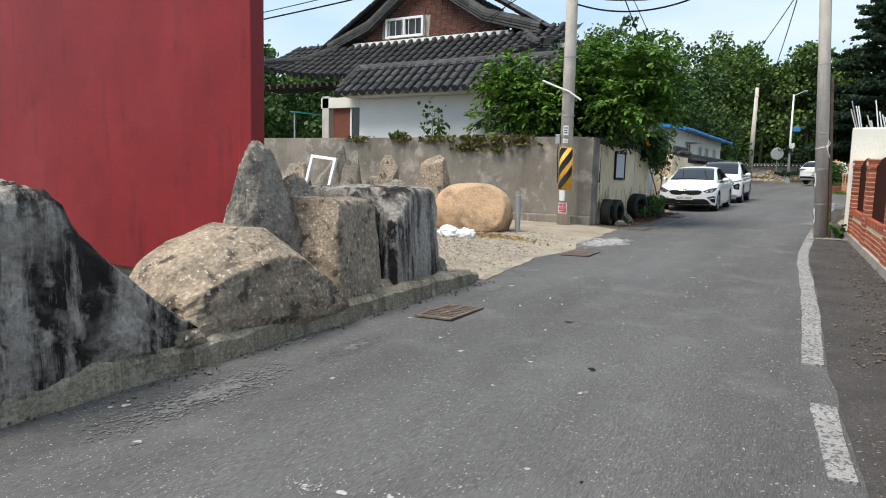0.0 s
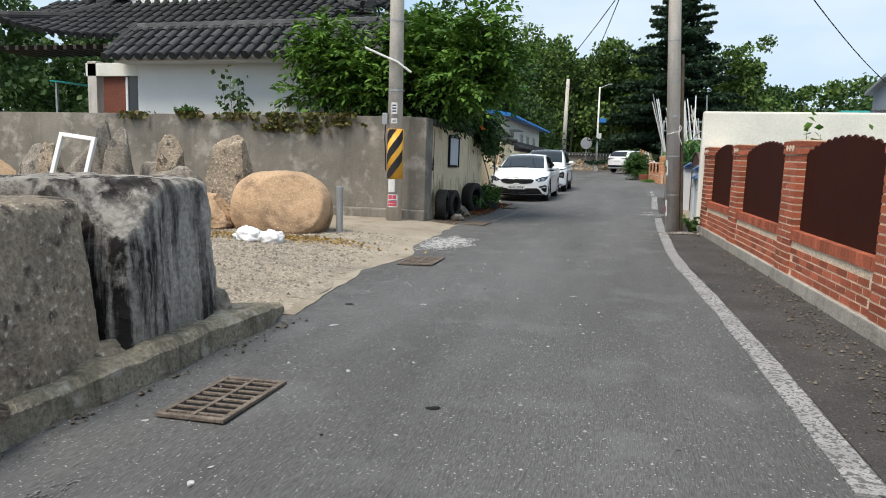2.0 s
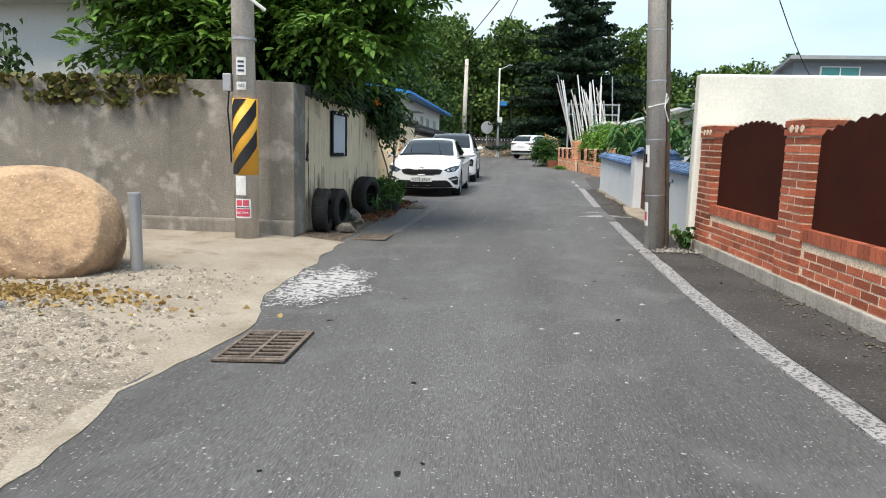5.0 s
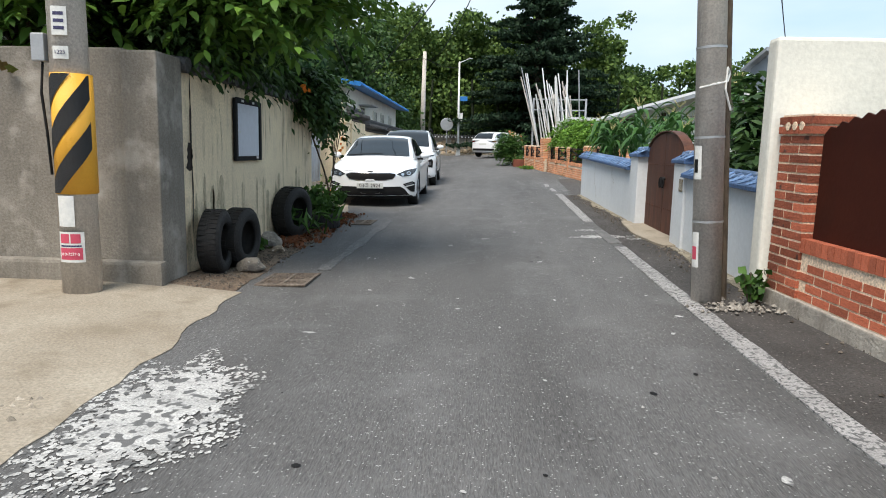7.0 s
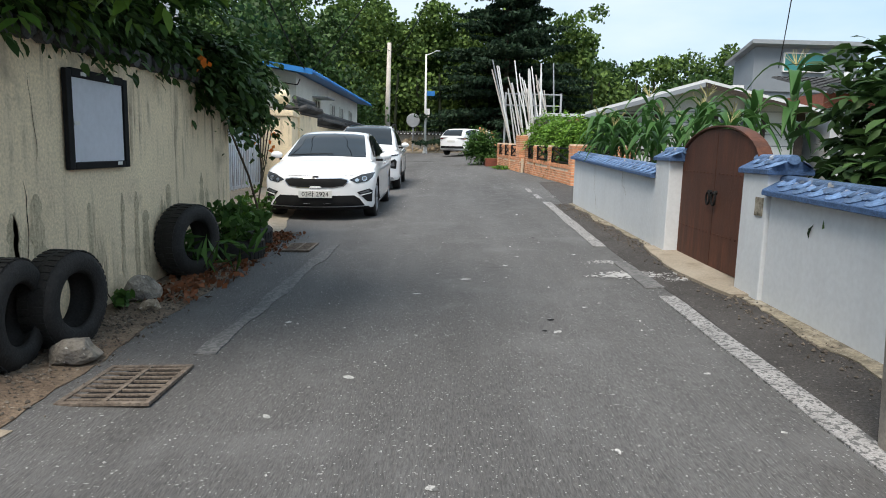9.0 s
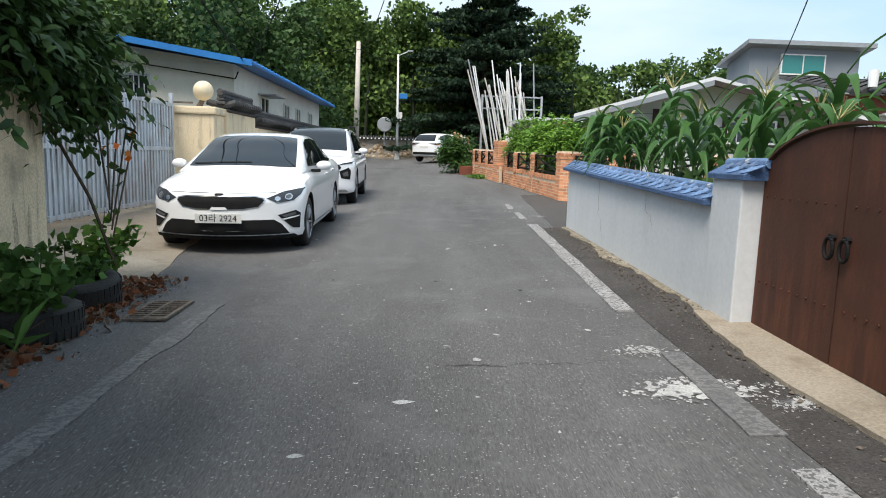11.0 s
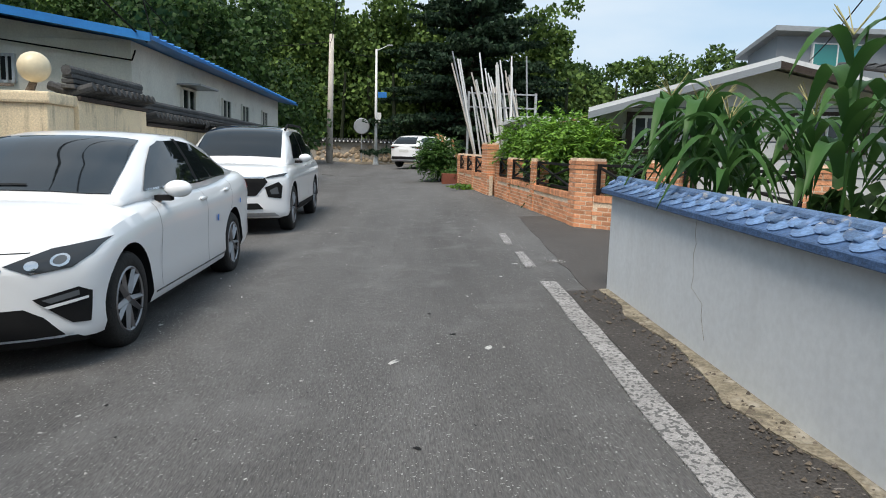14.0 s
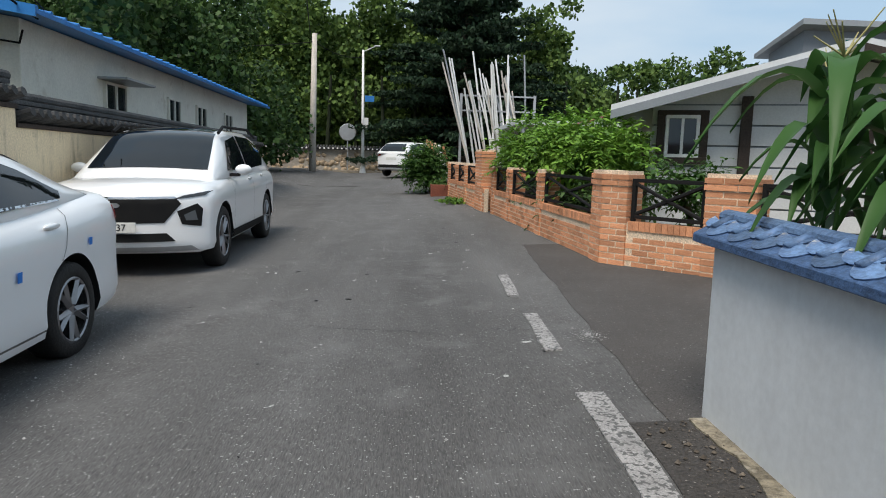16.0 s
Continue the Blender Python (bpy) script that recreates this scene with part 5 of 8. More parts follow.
tile_slope("upper_roof", hk, Vector((-7.4, 24.4, 5.3)) - O, (0, -0.29, 0), (-0.34, 0, 0.2), 22, 11)
hpart("gable_sill", -14.3, -8.6, 18.1, 18.36, 5.2, 5.32, PLASTER, "white band under the gable")
for a, b, c, d in ((-13.05, -11.6, 5.4, 5.48), (-13.05, -11.6, 5.95, 6.03), (-13.05, -12.97, 5.48, 5.95), (-11.68, -11.6, 5.48, 5.95), (-12.36, -12.29, 5.48, 5.95)):
    hpart("window_frame", a, b, 18.2, 18.34, c, d, WHITE)
hpart("pane", -12.97, -12.36, 18.28, 18.33, 5.48, 5.95, WINDOW_GLASS)
hpart("pane", -12.29, -11.68, 18.28, 18.33, 5.48, 5.95, WINDOW_GLASS)
for i in range(5):
    hpart("window_bar", -12.9 + i * 0.25, -12.88 + i * 0.25, 18.2, 18.22, 5.48, 5.95, WHITE)
bm = BM()
for r in range(26):
    z = 5.33 + r * 0.067
    hw = (7.08 - z) / 1.8 * 2.85
    x = -11.5 - hw + (0.1 if r % 2 else 0.0)
    while x < -11.5 + hw - 0.2:
        if not (5.36 < z < 6.05 and -13.3 < x < -11.58):
            box(bm, x + 11.0, x + 11.19, 18.33 - 16.5, 18.36 - 16.5, z, z + 0.057)
        x += 0.2
tagged(part("bricks", bm, BRICK_DARK, hk, "dark brown bricks"), "", "", "", "stuff")
for i in range(30):
    part("rafter", box(BM(), -5.9 + i * 0.3, -5.8 + i * 0.3, -0.2, 1.0, 3.72, 3.84), TIMBER_DARK, hk, "dark eave rafter")
cp = thing("canopy", "teal sheet canopy beside the house", "canopy", (-17.0, 18.0, 2.9))
bm = BM()
for i in range(6):
    box(bm, i * 0.55, i * 0.55 + 0.54, 0, 2.0, 0.25 - 0.02 * i, 0.29 - 0.02 * i, 0, Matrix.Rotation(radians(4), 4, "Y"))
part("sheet", bm, TEAL, cp)
for i in range(3):
    part("post", box(BM(), 0.1 + i * 1.4, 0.16 + i * 1.4, 0.1, 0.16, -3, 0.25), STEEL, cp)


# ---- houses, walls and fences beyond ----
def block_part(parent, name, o, x0, x1, y0, y1, z0, z1, m, label="", bevel=0.008):
    return part(name, box(BM(), x0 - o[0], x1 - o[0], y0 - o[1], y1 - o[1], z0 - o[2], z1 - o[2], bevel), m, parent, label)


# driveway gate of pale steel bars
dg = thing("driveway_gate", "tall pale blue-grey steel gate with slats", "gate", (-6.12, 21.0, 0.42))
for k in range(2):
    y0 = k * 2.48
    lf = part("leaf_frame", box(BM(), -0.03, 0.03, y0, y0 + 0.06, 0.0, 1.75, 0.006), GATE_GREY, dg)
    part("leaf_frame", box(BM(), -0.03, 0.03, y0 + 2.4, y0 + 2.46, 0.0, 1.8, 0.006), GATE_GREY, dg)
    for zz in (0.02, 0.85, 1.58):
        part("rail", box(BM(), -0.025, 0.025, y0 + 0.06, y0 + 2.4, zz, zz + 0.06, 0.004), GATE_GREY, dg)
    part("back_panel", box(BM(), -0.014, -0.008, y0 + 0.06, y0 + 2.4, 0.08, 1.58), GATE_GREY, dg)
    for i in range(20):
        y = y0 + 0.12 + i * 0.115
        part("slat", box(BM(), -0.008, 0.016, y, y + 0.06, 0.08 if i % 2 else 0.0, 1.66 if i % 2 else 1.58, 0.003), GATE_GREY, dg)
gp = thing("gate_post", "cream gate post with a round globe lamp", "gate post", (-5.75, 26.35, 0.35))
part("shaft", box(BM(), -0.42, 0.3, -0.3, 0.3, -0.2, 1.55, 0.02), WALL_YELLOW, gp)
part("cap", box(BM(), -0.46, 0.34, -0.34, 0.34, 1.55, 1.68, 0.03), WALL_YELLOW, gp)
part("stem", tube(BM(), (-0.05, 0, 1.68), (0.03, -0.05, 1.8), 0.05, 0.04, 10), RUST, gp)
bm = BM()
bmesh.ops.create_uvsphere(bm, u_segments=24, v_segments=16, radius=0.17, matrix=Matrix.Translation((0.05, -0.06, 1.96)))
part("globe", bm, GLOBE, gp, "yellowed glass globe", True)
part("bracket", box(BM(), -0.75, -0.05, -0.32, -0.29, 1.72, 1.75), RUST, gp)
part("bracket", box(BM(), -0.75, -0.72, -0.32, -0.29, -0.1, 1.75), RUST, gp)
bm = BM()
path_tube(bm, [(-6.9, 21.4, 0.4), (-7.1, 21.3, 2.0), (-7.35, 21.2, 3.6)], 0.02, 6)
solo("thin_pole", bm, WHITE, "thin white pole behind the gate", "pole")

# tile-capped wall after the gate post
def capped_wall(name, x, y0, y1, ztop, label):
    ob = thing(name, label, "wall", (x, y0, 0.2), "", "structure")
    part("wall", box(BM(), -0.22, 0.0, 0, y1 - y0, -0.3, ztop - 0.4, 0.01), WALL_YELLOW, ob)
    part("band", box(BM(), -0.25, 0.03, 0, y1 - y0, ztop - 0.4, ztop - 0.35, 0.01), TIMBER_DARK, ob)
    n = int((y1 - y0) / 0.17)
    bm = BM()
    bmesh.ops.create_cone(bm, cap_ends=True, segments=8, radius1=0.065, radius2=0.055, depth=0.3, matrix=Matrix.Rotation(radians(72), 4, "Y"))
    me = mesh_of(bm, "coping_tile", TILE_DARK)
    for i in range(n):
        for s in (1, -1):
            t = new("coping_tile", me)
            t.parent = ob
            t.matrix_basis = Matrix.Translation((-0.11 + s * 0.12, 0.085 + i * 0.17, ztop - 0.27)) @ Matrix.Rotation(0 if s > 0 else math.pi, 4, "Z")
    bm = BM()
    for k in range(3):
        box(bm, -0.19 + 0.01 * k, -0.03 - 0.01 * k, -0.02, y1 - y0 + 0.02, ztop - 0.26 + k * 0.06, ztop - 0.21 + k * 0.06, 0.01)
    tube(bm, (-0.11, -0.04, ztop - 0.05), (-0.11, y1 - y0 + 0.04, ztop - 0.05), 0.06, 0.06, 10)
    part("ridge", bm, TILE_DARK, ob)


capped_wall("tiled_wall", -5.4, 26.65, 28.7, 2.18, "cream wall under a thick dark tile coping")
capped_wall("tiled_wall", -5.42, 28.72, 41.0, 1.98, "long cream wall with dark streaks and tile coping")

# blue-roofed house
bo_ = (-8.0, 30.6, 0.3)
bh = thing("house", "cream house with a bright blue sheet roof", "house", bo_)
block_part(bh, "wall", bo_, -14.0, -6.35, 30.6, 43.6, 0.0, 3.3, CREAM, "pale rendered wall", 0.02)
bm = BM()
poly(bm, [Vector(p) - Vector(bo_) for p in ((-14.0, 30.62, 3.3), (-6.36, 30.62, 3.3), (-10.2, 30.62, 3.82))], (0, 12.9, 0))
part("gable", bm, CREAM, bh, "pale rendered gable")
for xa, za, xb, zb in ((-5.75, 3.22, -10.2, 3.9), (-14.6, 3.22, -10.2, 3.9)):
    n = 40
    for i in range(n):
        bm = BM()
        y0 = 29.9 + i * 0.36
        a, b = Vector((xa, y0, za)) - Vector(bo_), Vector((xb, y0, zb)) - Vector(bo_)
        up = Vector((0, 0, 0.06))
        vs = [bm.verts.new(p) for p in (a, a + Vector((0, 0.36, 0)), b + Vector((0, 0.36, 0)), b)]
        vt = [bm.verts.new(v.co + up) for v in vs]
        for q in ((vs[0], vs[1], vs[2], vs[3]), (vt[3], vt[2], vt[1], vt[0]), (vs[1], vs[0], vt[0], vt[1]), (vs[2], vs[1], vt[1], vt[2]), (vs[3], vs[2], vt[2], vt[3]), (vs[0], vs[3], vt[3], vt[0])):
            bm.faces.new(q)
        tube(bm, a + up, b + up, 0.04, 0.04, 6)
        bmesh.ops.recalc_face_normals(bm, faces=bm.faces)
        part("roof_sheet", bm, BLUE_PAINT, bh, "blue ribbed roof sheet")
bm = BM()
for xa, xb, za, zb in ((-5.75, -10.2, 3.18, 3.86), (-14.6, -10.2, 3.18, 3.86)):
    poly(bm, [Vector((xa, 29.86, za)) - Vector(bo_), Vector((xb, 29.86, zb)) - Vector(bo_), Vector((xb, 29.86, zb + 0.14)) - Vector(bo_), Vector((xa, 29.86, za + 0.14)) - Vector(bo_)], (0, 0.03, 0))
part("fascia", bm, BLUE_PAINT, bh, "blue fascia board")


def house_window(parent, o, x0, x1, y0, y1, z0, z1, axis, bars=0, frame=WHITE, glass=WINDOW_GLASS, out=-1):
    """A window with its frame; axis 'x': it lies in a wall across x."""
    fr_ = 0.05
    if axis == "x":
        w = part("window", box(BM(), x0 - o[0], x1 - o[0], y0 - o[1], y1 - o[1], z0 - o[2], z1 - o[2]), glass, parent, "dark window pane")
        for a, b, c, d in ((y0 - fr_, y1 + fr_, z0 - fr_, z0), (y0 - fr_, y1 + fr_, z1, z1 + fr_), (y0 - fr_, y0, z0, z1), (y1, y1 + fr_, z0, z1), ((y0 + y1) / 2 - 0.02, (y0 + y1) / 2 + 0.02, z0, z1)):
            part("frame_bar", box(BM(), x0 - o[0] - 0.01, x1 - o[0] + 0.03, a - o[1], b - o[1], c - o[2], d - o[2], 0.004), frame, parent)
    else:
        part("window", box(BM(), x0 - o[0], x1 - o[0], y0 - o[1], y1 - o[1], z0 - o[2], z1 - o[2]), glass, parent, "dark window pane")
        for a, b, c, d in ((x0 - fr_, x1 + fr_, z0 - fr_, z0), (x0 - fr_, x1 + fr_, z1, z1 + fr_), (x0 - fr_, x0, z0, z1), (x1, x1 + fr_, z0, z1), ((x0 + x1) / 2 - 0.02, (x0 + x1) / 2 + 0.02, z0, z1)):
            part("frame_bar", box(BM(), a - o[0], b - o[0], y0 - o[1] - 0.03, y1 - o[1] + 0.01, c - o[2], d - o[2], 0.004), frame, parent)
        for i in range(bars):
            x = x0 + (x1 - x0) * (i + 0.5) / bars
            part("window_bar", box(BM(), x - o[0] - 0.012, x - o[0] + 0.012, y0 - o[1] - 0.07, y0 - o[1] - 0.045, z0 - o[2] - 0.04, z1 - o[2] + 0.04), GATE_GREY, parent)


house_window(bh, bo_, -9.45, -8.35, 30.56, 30.62, 2.55, 2.95, "y", 9, GATE_GREY)
house_window(bh, bo_, -6.38, -6.32, 33.1, 33.9, 2.25, 2.72, "x", 0, CREAM)
block_part(bh, "awning", bo_, -6.35, -5.85, 32.85, 34.15, 2.78, 2.82, STEEL, "small sheet awning")
for y in (36.2, 38.2, 40.8):
    house_window(bh, bo_, -6.38, -6.32, y, y + 0.7, 2.25, 2.75, "x", 0, CREAM)
bm = BM()
path_tube(bm, [Vector((-6.2, 30.4, 3.1)) - Vector(bo_), Vector((-6.3, 30.5, 2.95)) - Vector(bo_), Vector((-9.5, 30.5, 3.35)) - Vector(bo_)], 0.015, 5)
part("cable", bm, BLACK, bh)

# ---- brick fences ----
def brick_fence(name, label, a, b, pillars, low, foot, material, mortar, top_course, count, near=0.0, depth=0.1, pd=0.3):
    """Bricks along the line a to b, the street on the run's right hand; pillars: (place along it, width, height)."""
    (ax, ay), (bx, by) = a, b
    L = math.hypot(bx - ax, by - ay)
    za, zb = g(ax, ay), g(bx, by)
    ob = thing(name, label, "brick fence", Matrix.Translation((ax, ay, za)) @ Matrix.Rotation(math.atan2(by - ay, bx - ax), 4, "Z") @ Matrix.Rotation(-math.atan2(zb - za, L), 4, "Y"), "", "structure")
    if foot:
        part("footing", box(BM(), 0, L, -0.03, depth + 0.05, -0.2, foot, 0.012), FOOTING, ob, "pale concrete footing")
    bm = BM()
    box(bm, 0, L, 0.004, depth - 0.004, foot, low - 0.008)
    for s, w, h in pillars:
        box(bm, s - w / 2 + 0.004, s + w / 2 - 0.004, -0.016, pd - 0.024, foot, h - 0.01)
    part("mortar", bm, mortar, ob, "pale mortar")
    cells = []
    rows = int((low - top_course - foot) / 0.067)
    for r in range(rows):
        x = -0.1 if r % 2 else 0.0
        while x < L - 0.02:
            x0, x1 = max(x, 0) + 0.008, min(x + 0.2, L) - 0.008
            if x1 - x0 > 0.03 and not any(p - w / 2 < (x0 + x1) / 2 < p + w / 2 for p, w, h in pillars):
                cells.append((x0, x1, 0.0, depth, foot + r * 0.067 + 0.008, foot + r * 0.067 + 0.06))
            x += 0.2
    if top_course:
        n = int(L / 0.067)
        for i in range(n):
            x0 = i * L / n
            if not any(p - w / 2 < x0 + 0.03 < p + w / 2 for p, w, h in pillars):
                cells.append((x0 + 0.004, x0 + L / n - 0.004, -0.012, depth + 0.012, low - top_course + 0.004, low))
    for p, w, h in pillars:
        rows = int((h - foot) / 0.067)
        for r in range(rows):
            z = foot + r * 0.067 + 0.008
            cut = p - w / 2 + (w * 0.64 if r % 2 else w * 0.36)
            o = 0.012 if r >= rows - 2 else 0.0
            cells.append((p - w / 2 - o, cut - 0.008, -0.02 - o, pd - 0.02, z, z + 0.052))
            cells.append((cut + 0.008, p + w / 2 + o, -0.02 - o, pd - 0.02, z, z + 0.052))
    bm = BM()
    box(bm, -0.5, 0.5, -0.5, 0.5, -0.5, 0.5)
    me = mesh_of(bm, "brick", material)
    cells.sort(key=lambda c: abs((c[0] + c[1]) / 2 - near))
    for c in cells[:count]:
        t = new("brick", me)
        t.parent = ob
        j = random.uniform(-0.002, 0.002)
        t.matrix_basis = Matrix.Translation(((c[0] + c[1]) / 2, (c[2] + c[3]) / 2 + j, (c[4] + c[5]) / 2)) @ Matrix.Diagonal((c[1] - c[0], c[3] - c[2], c[5] - c[4], 1))
    if cells[count:]:
        verts, faces = [], []
        for c in cells[count:]:
            k = len(verts)
            j = random.uniform(-0.002, 0.002)
            verts += [(x, y + j, z) for x in c[:2] for y in c[2:4] for z in c[4:]]
            faces += [(k, k + 1, k + 3, k + 2), (k + 4, k + 6, k + 7, k + 5), (k, k + 4, k + 5, k + 1), (k + 2, k + 3, k + 7, k + 6), (k, k + 2, k + 6, k + 4), (k + 1, k + 5, k + 7, k + 3)]
        me2 = bpy.data.meshes.new("bricks")
        me2.from_pydata(verts, [], faces)
        me2.materials.append(material)
        rest = new("bricks", me2)
        rest.parent = ob
        tagged(rest, "", "", "", "stuff")
    return ob, L


RP = [(0.22, 0.4, 1.42)] + [(2.25 + 2.27 * k, 0.4, 1.42) for k in range(6)]
rf, L = brick_fence("brick_fence", "red brick fence with brown steel panels", (0.2, 13.96), (1.28, -1.0), RP, 0.56, 0.13, BRICK_RED, MORTAR, 0.1, 300, 3.6)
for (s0, w0, h0), (s1, w1, h1) in zip(RP, RP[1:]):
    a, b = s0 + w0 / 2 + 0.01, s1 - w1 / 2 - 0.01
    n = 26
    bm = BM()
    top = []
    for i in range(n + 1):
        t = i / n
        zz = 1.27 + 0.13 * math.sin(math.pi * t) ** 0.8 + (0.028 if i % 2 else 0.0)
        top.append((a + (b - a) * t, 0.06, zz))
    poly(bm, [(a, 0.06, 0.555), (b, 0.06, 0.555)] + top[::-1], (0, 0.02, 0))
    part("steel_panel", bm, BROWN_STEEL, rf, "dark brown steel sheet with a zigzag arched top")
for s, w, h in RP:
    for k in range(3):
        bm = BM()
        tube(bm, (s - 0.09 + k * 0.09, -0.036, h - 0.09), (s - 0.09 + k * 0.09, -0.03, h - 0.09), 0.03, 0.03, 14)
        part("vent_hole", bm, MORTAR, rf, "round hole in a vent brick")
OF1, L1 = brick_fence("brick_fence", "orange brick fence with black rails", (0.62, 34.7), (1.05, 28.4), [(0.12, 0.24, 0.98), (1.55, 0.24, 0.98), (3.65, 0.24, 1.0), (6.15, 0.32, 1.05)], 0.5, 0.0, BRICK_ORANGE, MORTAR, 0.1, 260, 6.0)
OF2, L2 = brick_fence("brick_fence", "orange brick fence with crossed black rails", (1.05, 28.4), (3.4, 25.4), [(0.16, 0.32, 1.05), (1.45, 0.5, 1.05), (3.4, 0.3, 1.05)], 0.5, 0.0, BRICK_ORANGE, MORTAR, 0.1, 260, 0.6)
OF3, L3 = brick_fence("brick_fence", "far orange brick fence with a wide pillar", (0.1, 40.6), (0.5, 35.0), [(0.12, 0.24, 1.0), (1.6, 0.24, 1.0), (3.1, 0.24, 1.0), (4.95, 0.75, 1.32)], 0.5, 0.0, BRICK_ORANGE, MORTAR, 0.1, 120, 5.0)


def rails(ob, spans, z0, z1, cross):
    for a, b in spans:
        for zz in (z0 + 0.03, z1):
            part("rail", box(BM(), a, b, 0.04, 0.08, zz, zz + 0.04, 0.004), BLACK, ob)
        if cross:
            for s in (1, -1):
                bm = BM()
                tube(bm, (a if s > 0 else b, 0.06, z0 + 0.06), (b if s > 0 else a, 0.06, z1), 0.022, 0.022, 6)
                part("brace", bm, BLACK, ob)
        for x in (a + 0.02, b - 0.02):
            part("upright", box(BM(), x - 0.02, x + 0.02, 0.035, 0.085, z0, z1 + 0.04, 0.004), BLACK, ob)


rails(OF1, [(0.26, 1.41), (1.69, 3.51), (3.79, 5.97)], 0.5, 0.9, True)
rails(OF2, [(0.34, 1.18), (1.72, 3.23)], 0.5, 0.92, True)
rails(OF3, [(0.26, 1.46), (1.74, 2.96), (3.24, 4.55)], 0.5, 0.9, True)

# ---- white garden wall: blue tile coping and arched gate ----
def blue_coping(x, y0, y1, z, rise=0.0, name="tile_coping"):
    ob = thing(name, "weathered blue scalloped tile coping on the white wall", "wall coping", Matrix.Translation((x, y0, z)) @ Matrix.Rotation(math.atan2(rise, y1 - y0), 4, "X") @ Matrix.Diagonal((0.92, 1, 0.72, 1)), "blue copings", "structure")
    L = y1 - y0
    bm = poly(BM(), [(-0.19, 0, -0.035), (0.19, 0, -0.035), (0.19, 0, 0.02), (0.04, 0, 0.125), (-0.04, 0, 0.125), (-0.19, 0, 0.02)], (0, L, 0))
    bmesh.ops.bevel(bm, geom=bm.edges[:], offset=0.006, segments=1, affect="EDGES")
    part("bed", bm, BLUE_BED, ob)
    part("ridge", tube(BM(), (0, -0.02, 0.125), (0, L + 0.02, 0.125), 0.05, 0.05, 12), BLUE_TILE, ob)
    barrel = mesh_of(tube(BM(), (0.03, 0, 0.1425), (0.135, 0, 0.07), 0.02, 0.024, 10), "barrel_tile", BLUE_TILE, True)
    for i in range(int(L / 0.2)):
        for s in (1, -1):
            t = new("barrel_tile", barrel)
            t.parent = ob
            t.matrix_basis = Matrix.Translation((0, 0.1 + i * 0.2, 0)) @ Matrix.Rotation(0 if s > 0 else math.pi, 4, "Z")
    bm = BM()
    n = 10
    ring = []
    for i in range(n + 1):
        a = math.pi * i / n
        ring.append((math.sin(a) * 0.17, math.cos(a) * 0.09, 0.022 * math.sin(a * 1) + 0.012 * abs(math.cos(a))))
    up = [bm.verts.new((p[0], p[1], p[2] + 0.016)) for p in ring]
    dn = [bm.verts.new(p) for p in ring]
    c0 = bm.verts.new((0.06, 0, 0.05))
    for i in range(n):
        bm.faces.new((c0, up[i], up[i + 1]))
        bm.faces.new((up[i], dn[i], dn[i + 1], up[i + 1]))
    bmesh.ops.recalc_face_normals(bm, faces=bm.faces)
    me = mesh_of(bm, "tile", BLUE_TILE)
    for i in range(int(L / 0.2)):
        for s in (1, -1):
            for row in (0, 1):
                t = new("tile", me)
                t.parent = ob
                t.matrix_basis = Matrix.Translation((s * (0.045 + 0.0 * row), (i + 0.5 * row) * 0.2 + 0.05, 0.112 + 0.006 * row)) @ Matrix.Rotation(0 if s > 0 else math.pi, 4, "Z") @ Matrix.Rotation(radians(35), 4, "Y") @ Matrix.Diagonal((0.95 if row == 0 else 0.6, 1.12, 0.4, 1))


blue_coping(0.38, 19.12, 24.12, 1.06, 0.14)
blue_coping(0.4, 14.15, 16.46, 1.0, 0.05)
blue_coping(0.42, 16.42, 16.94, 1.2)
blue_coping(0.41, 18.6, 19.16, 1.26)
wall("pier_wing", 0.55, 1.1, 16.5, 16.84, 0.0, 1.05, WHITE_WALL, "rendered wall behind the gate pier")
ag = thing("garden_gate", "closed brown arched double steel gate", "gate", pose(0.4, 17.77, g(0.4, 17.77)) @ Matrix.Diagonal((1, 1.1, 0.985, 1)))
for s in (-1, 1):
    bm = BM()
    pts = [(0, 0.006 * s, 0.03), (0, 0.795 * s, 0.03)]
    for i in range(13):
        t = 1 - i / 12
        pts.append((0, max(0.795 * t, 0.006) * s, 0.98 + 0.36 * math.sqrt(max(1 - (t * 0.97) ** 2, 0))))
    poly(bm, pts, (0.03, 0, 0))
    lf = part("leaf", bm, GATE_BROWN, ag, "rust-brown sheet leaf")
    for zz in (0.35, 0.92):
        for k in range(9):
            y = s * (0.08 + k * 0.083)
            part("rivet", tube(BM(), (-0.008, y, zz), (0.0, y, zz), 0.008, 0.008, 6), GATE_BROWN, lf)
    bm = BM()
    for i in range(16):
        a, b = 2 * math.pi * i / 16, 2 * math.pi * (i + 1) / 16
        tube(bm, (-0.03, s * 0.06 + 0.035 * math.cos(a), 0.68 + 0.06 * math.sin(a)), (-0.03, s * 0.06 + 0.035 * math.cos(b), 0.68 + 0.06 * math.sin(b)), 0.01, 0.01, 6)
    tube(bm, (-0.03, s * 0.06, 0.74), (0.0, s * 0.06, 0.74), 0.02, 0.02, 8)
    part("ring_handle", bm, BLACK, lf, "black ring handle")
bm = BM()
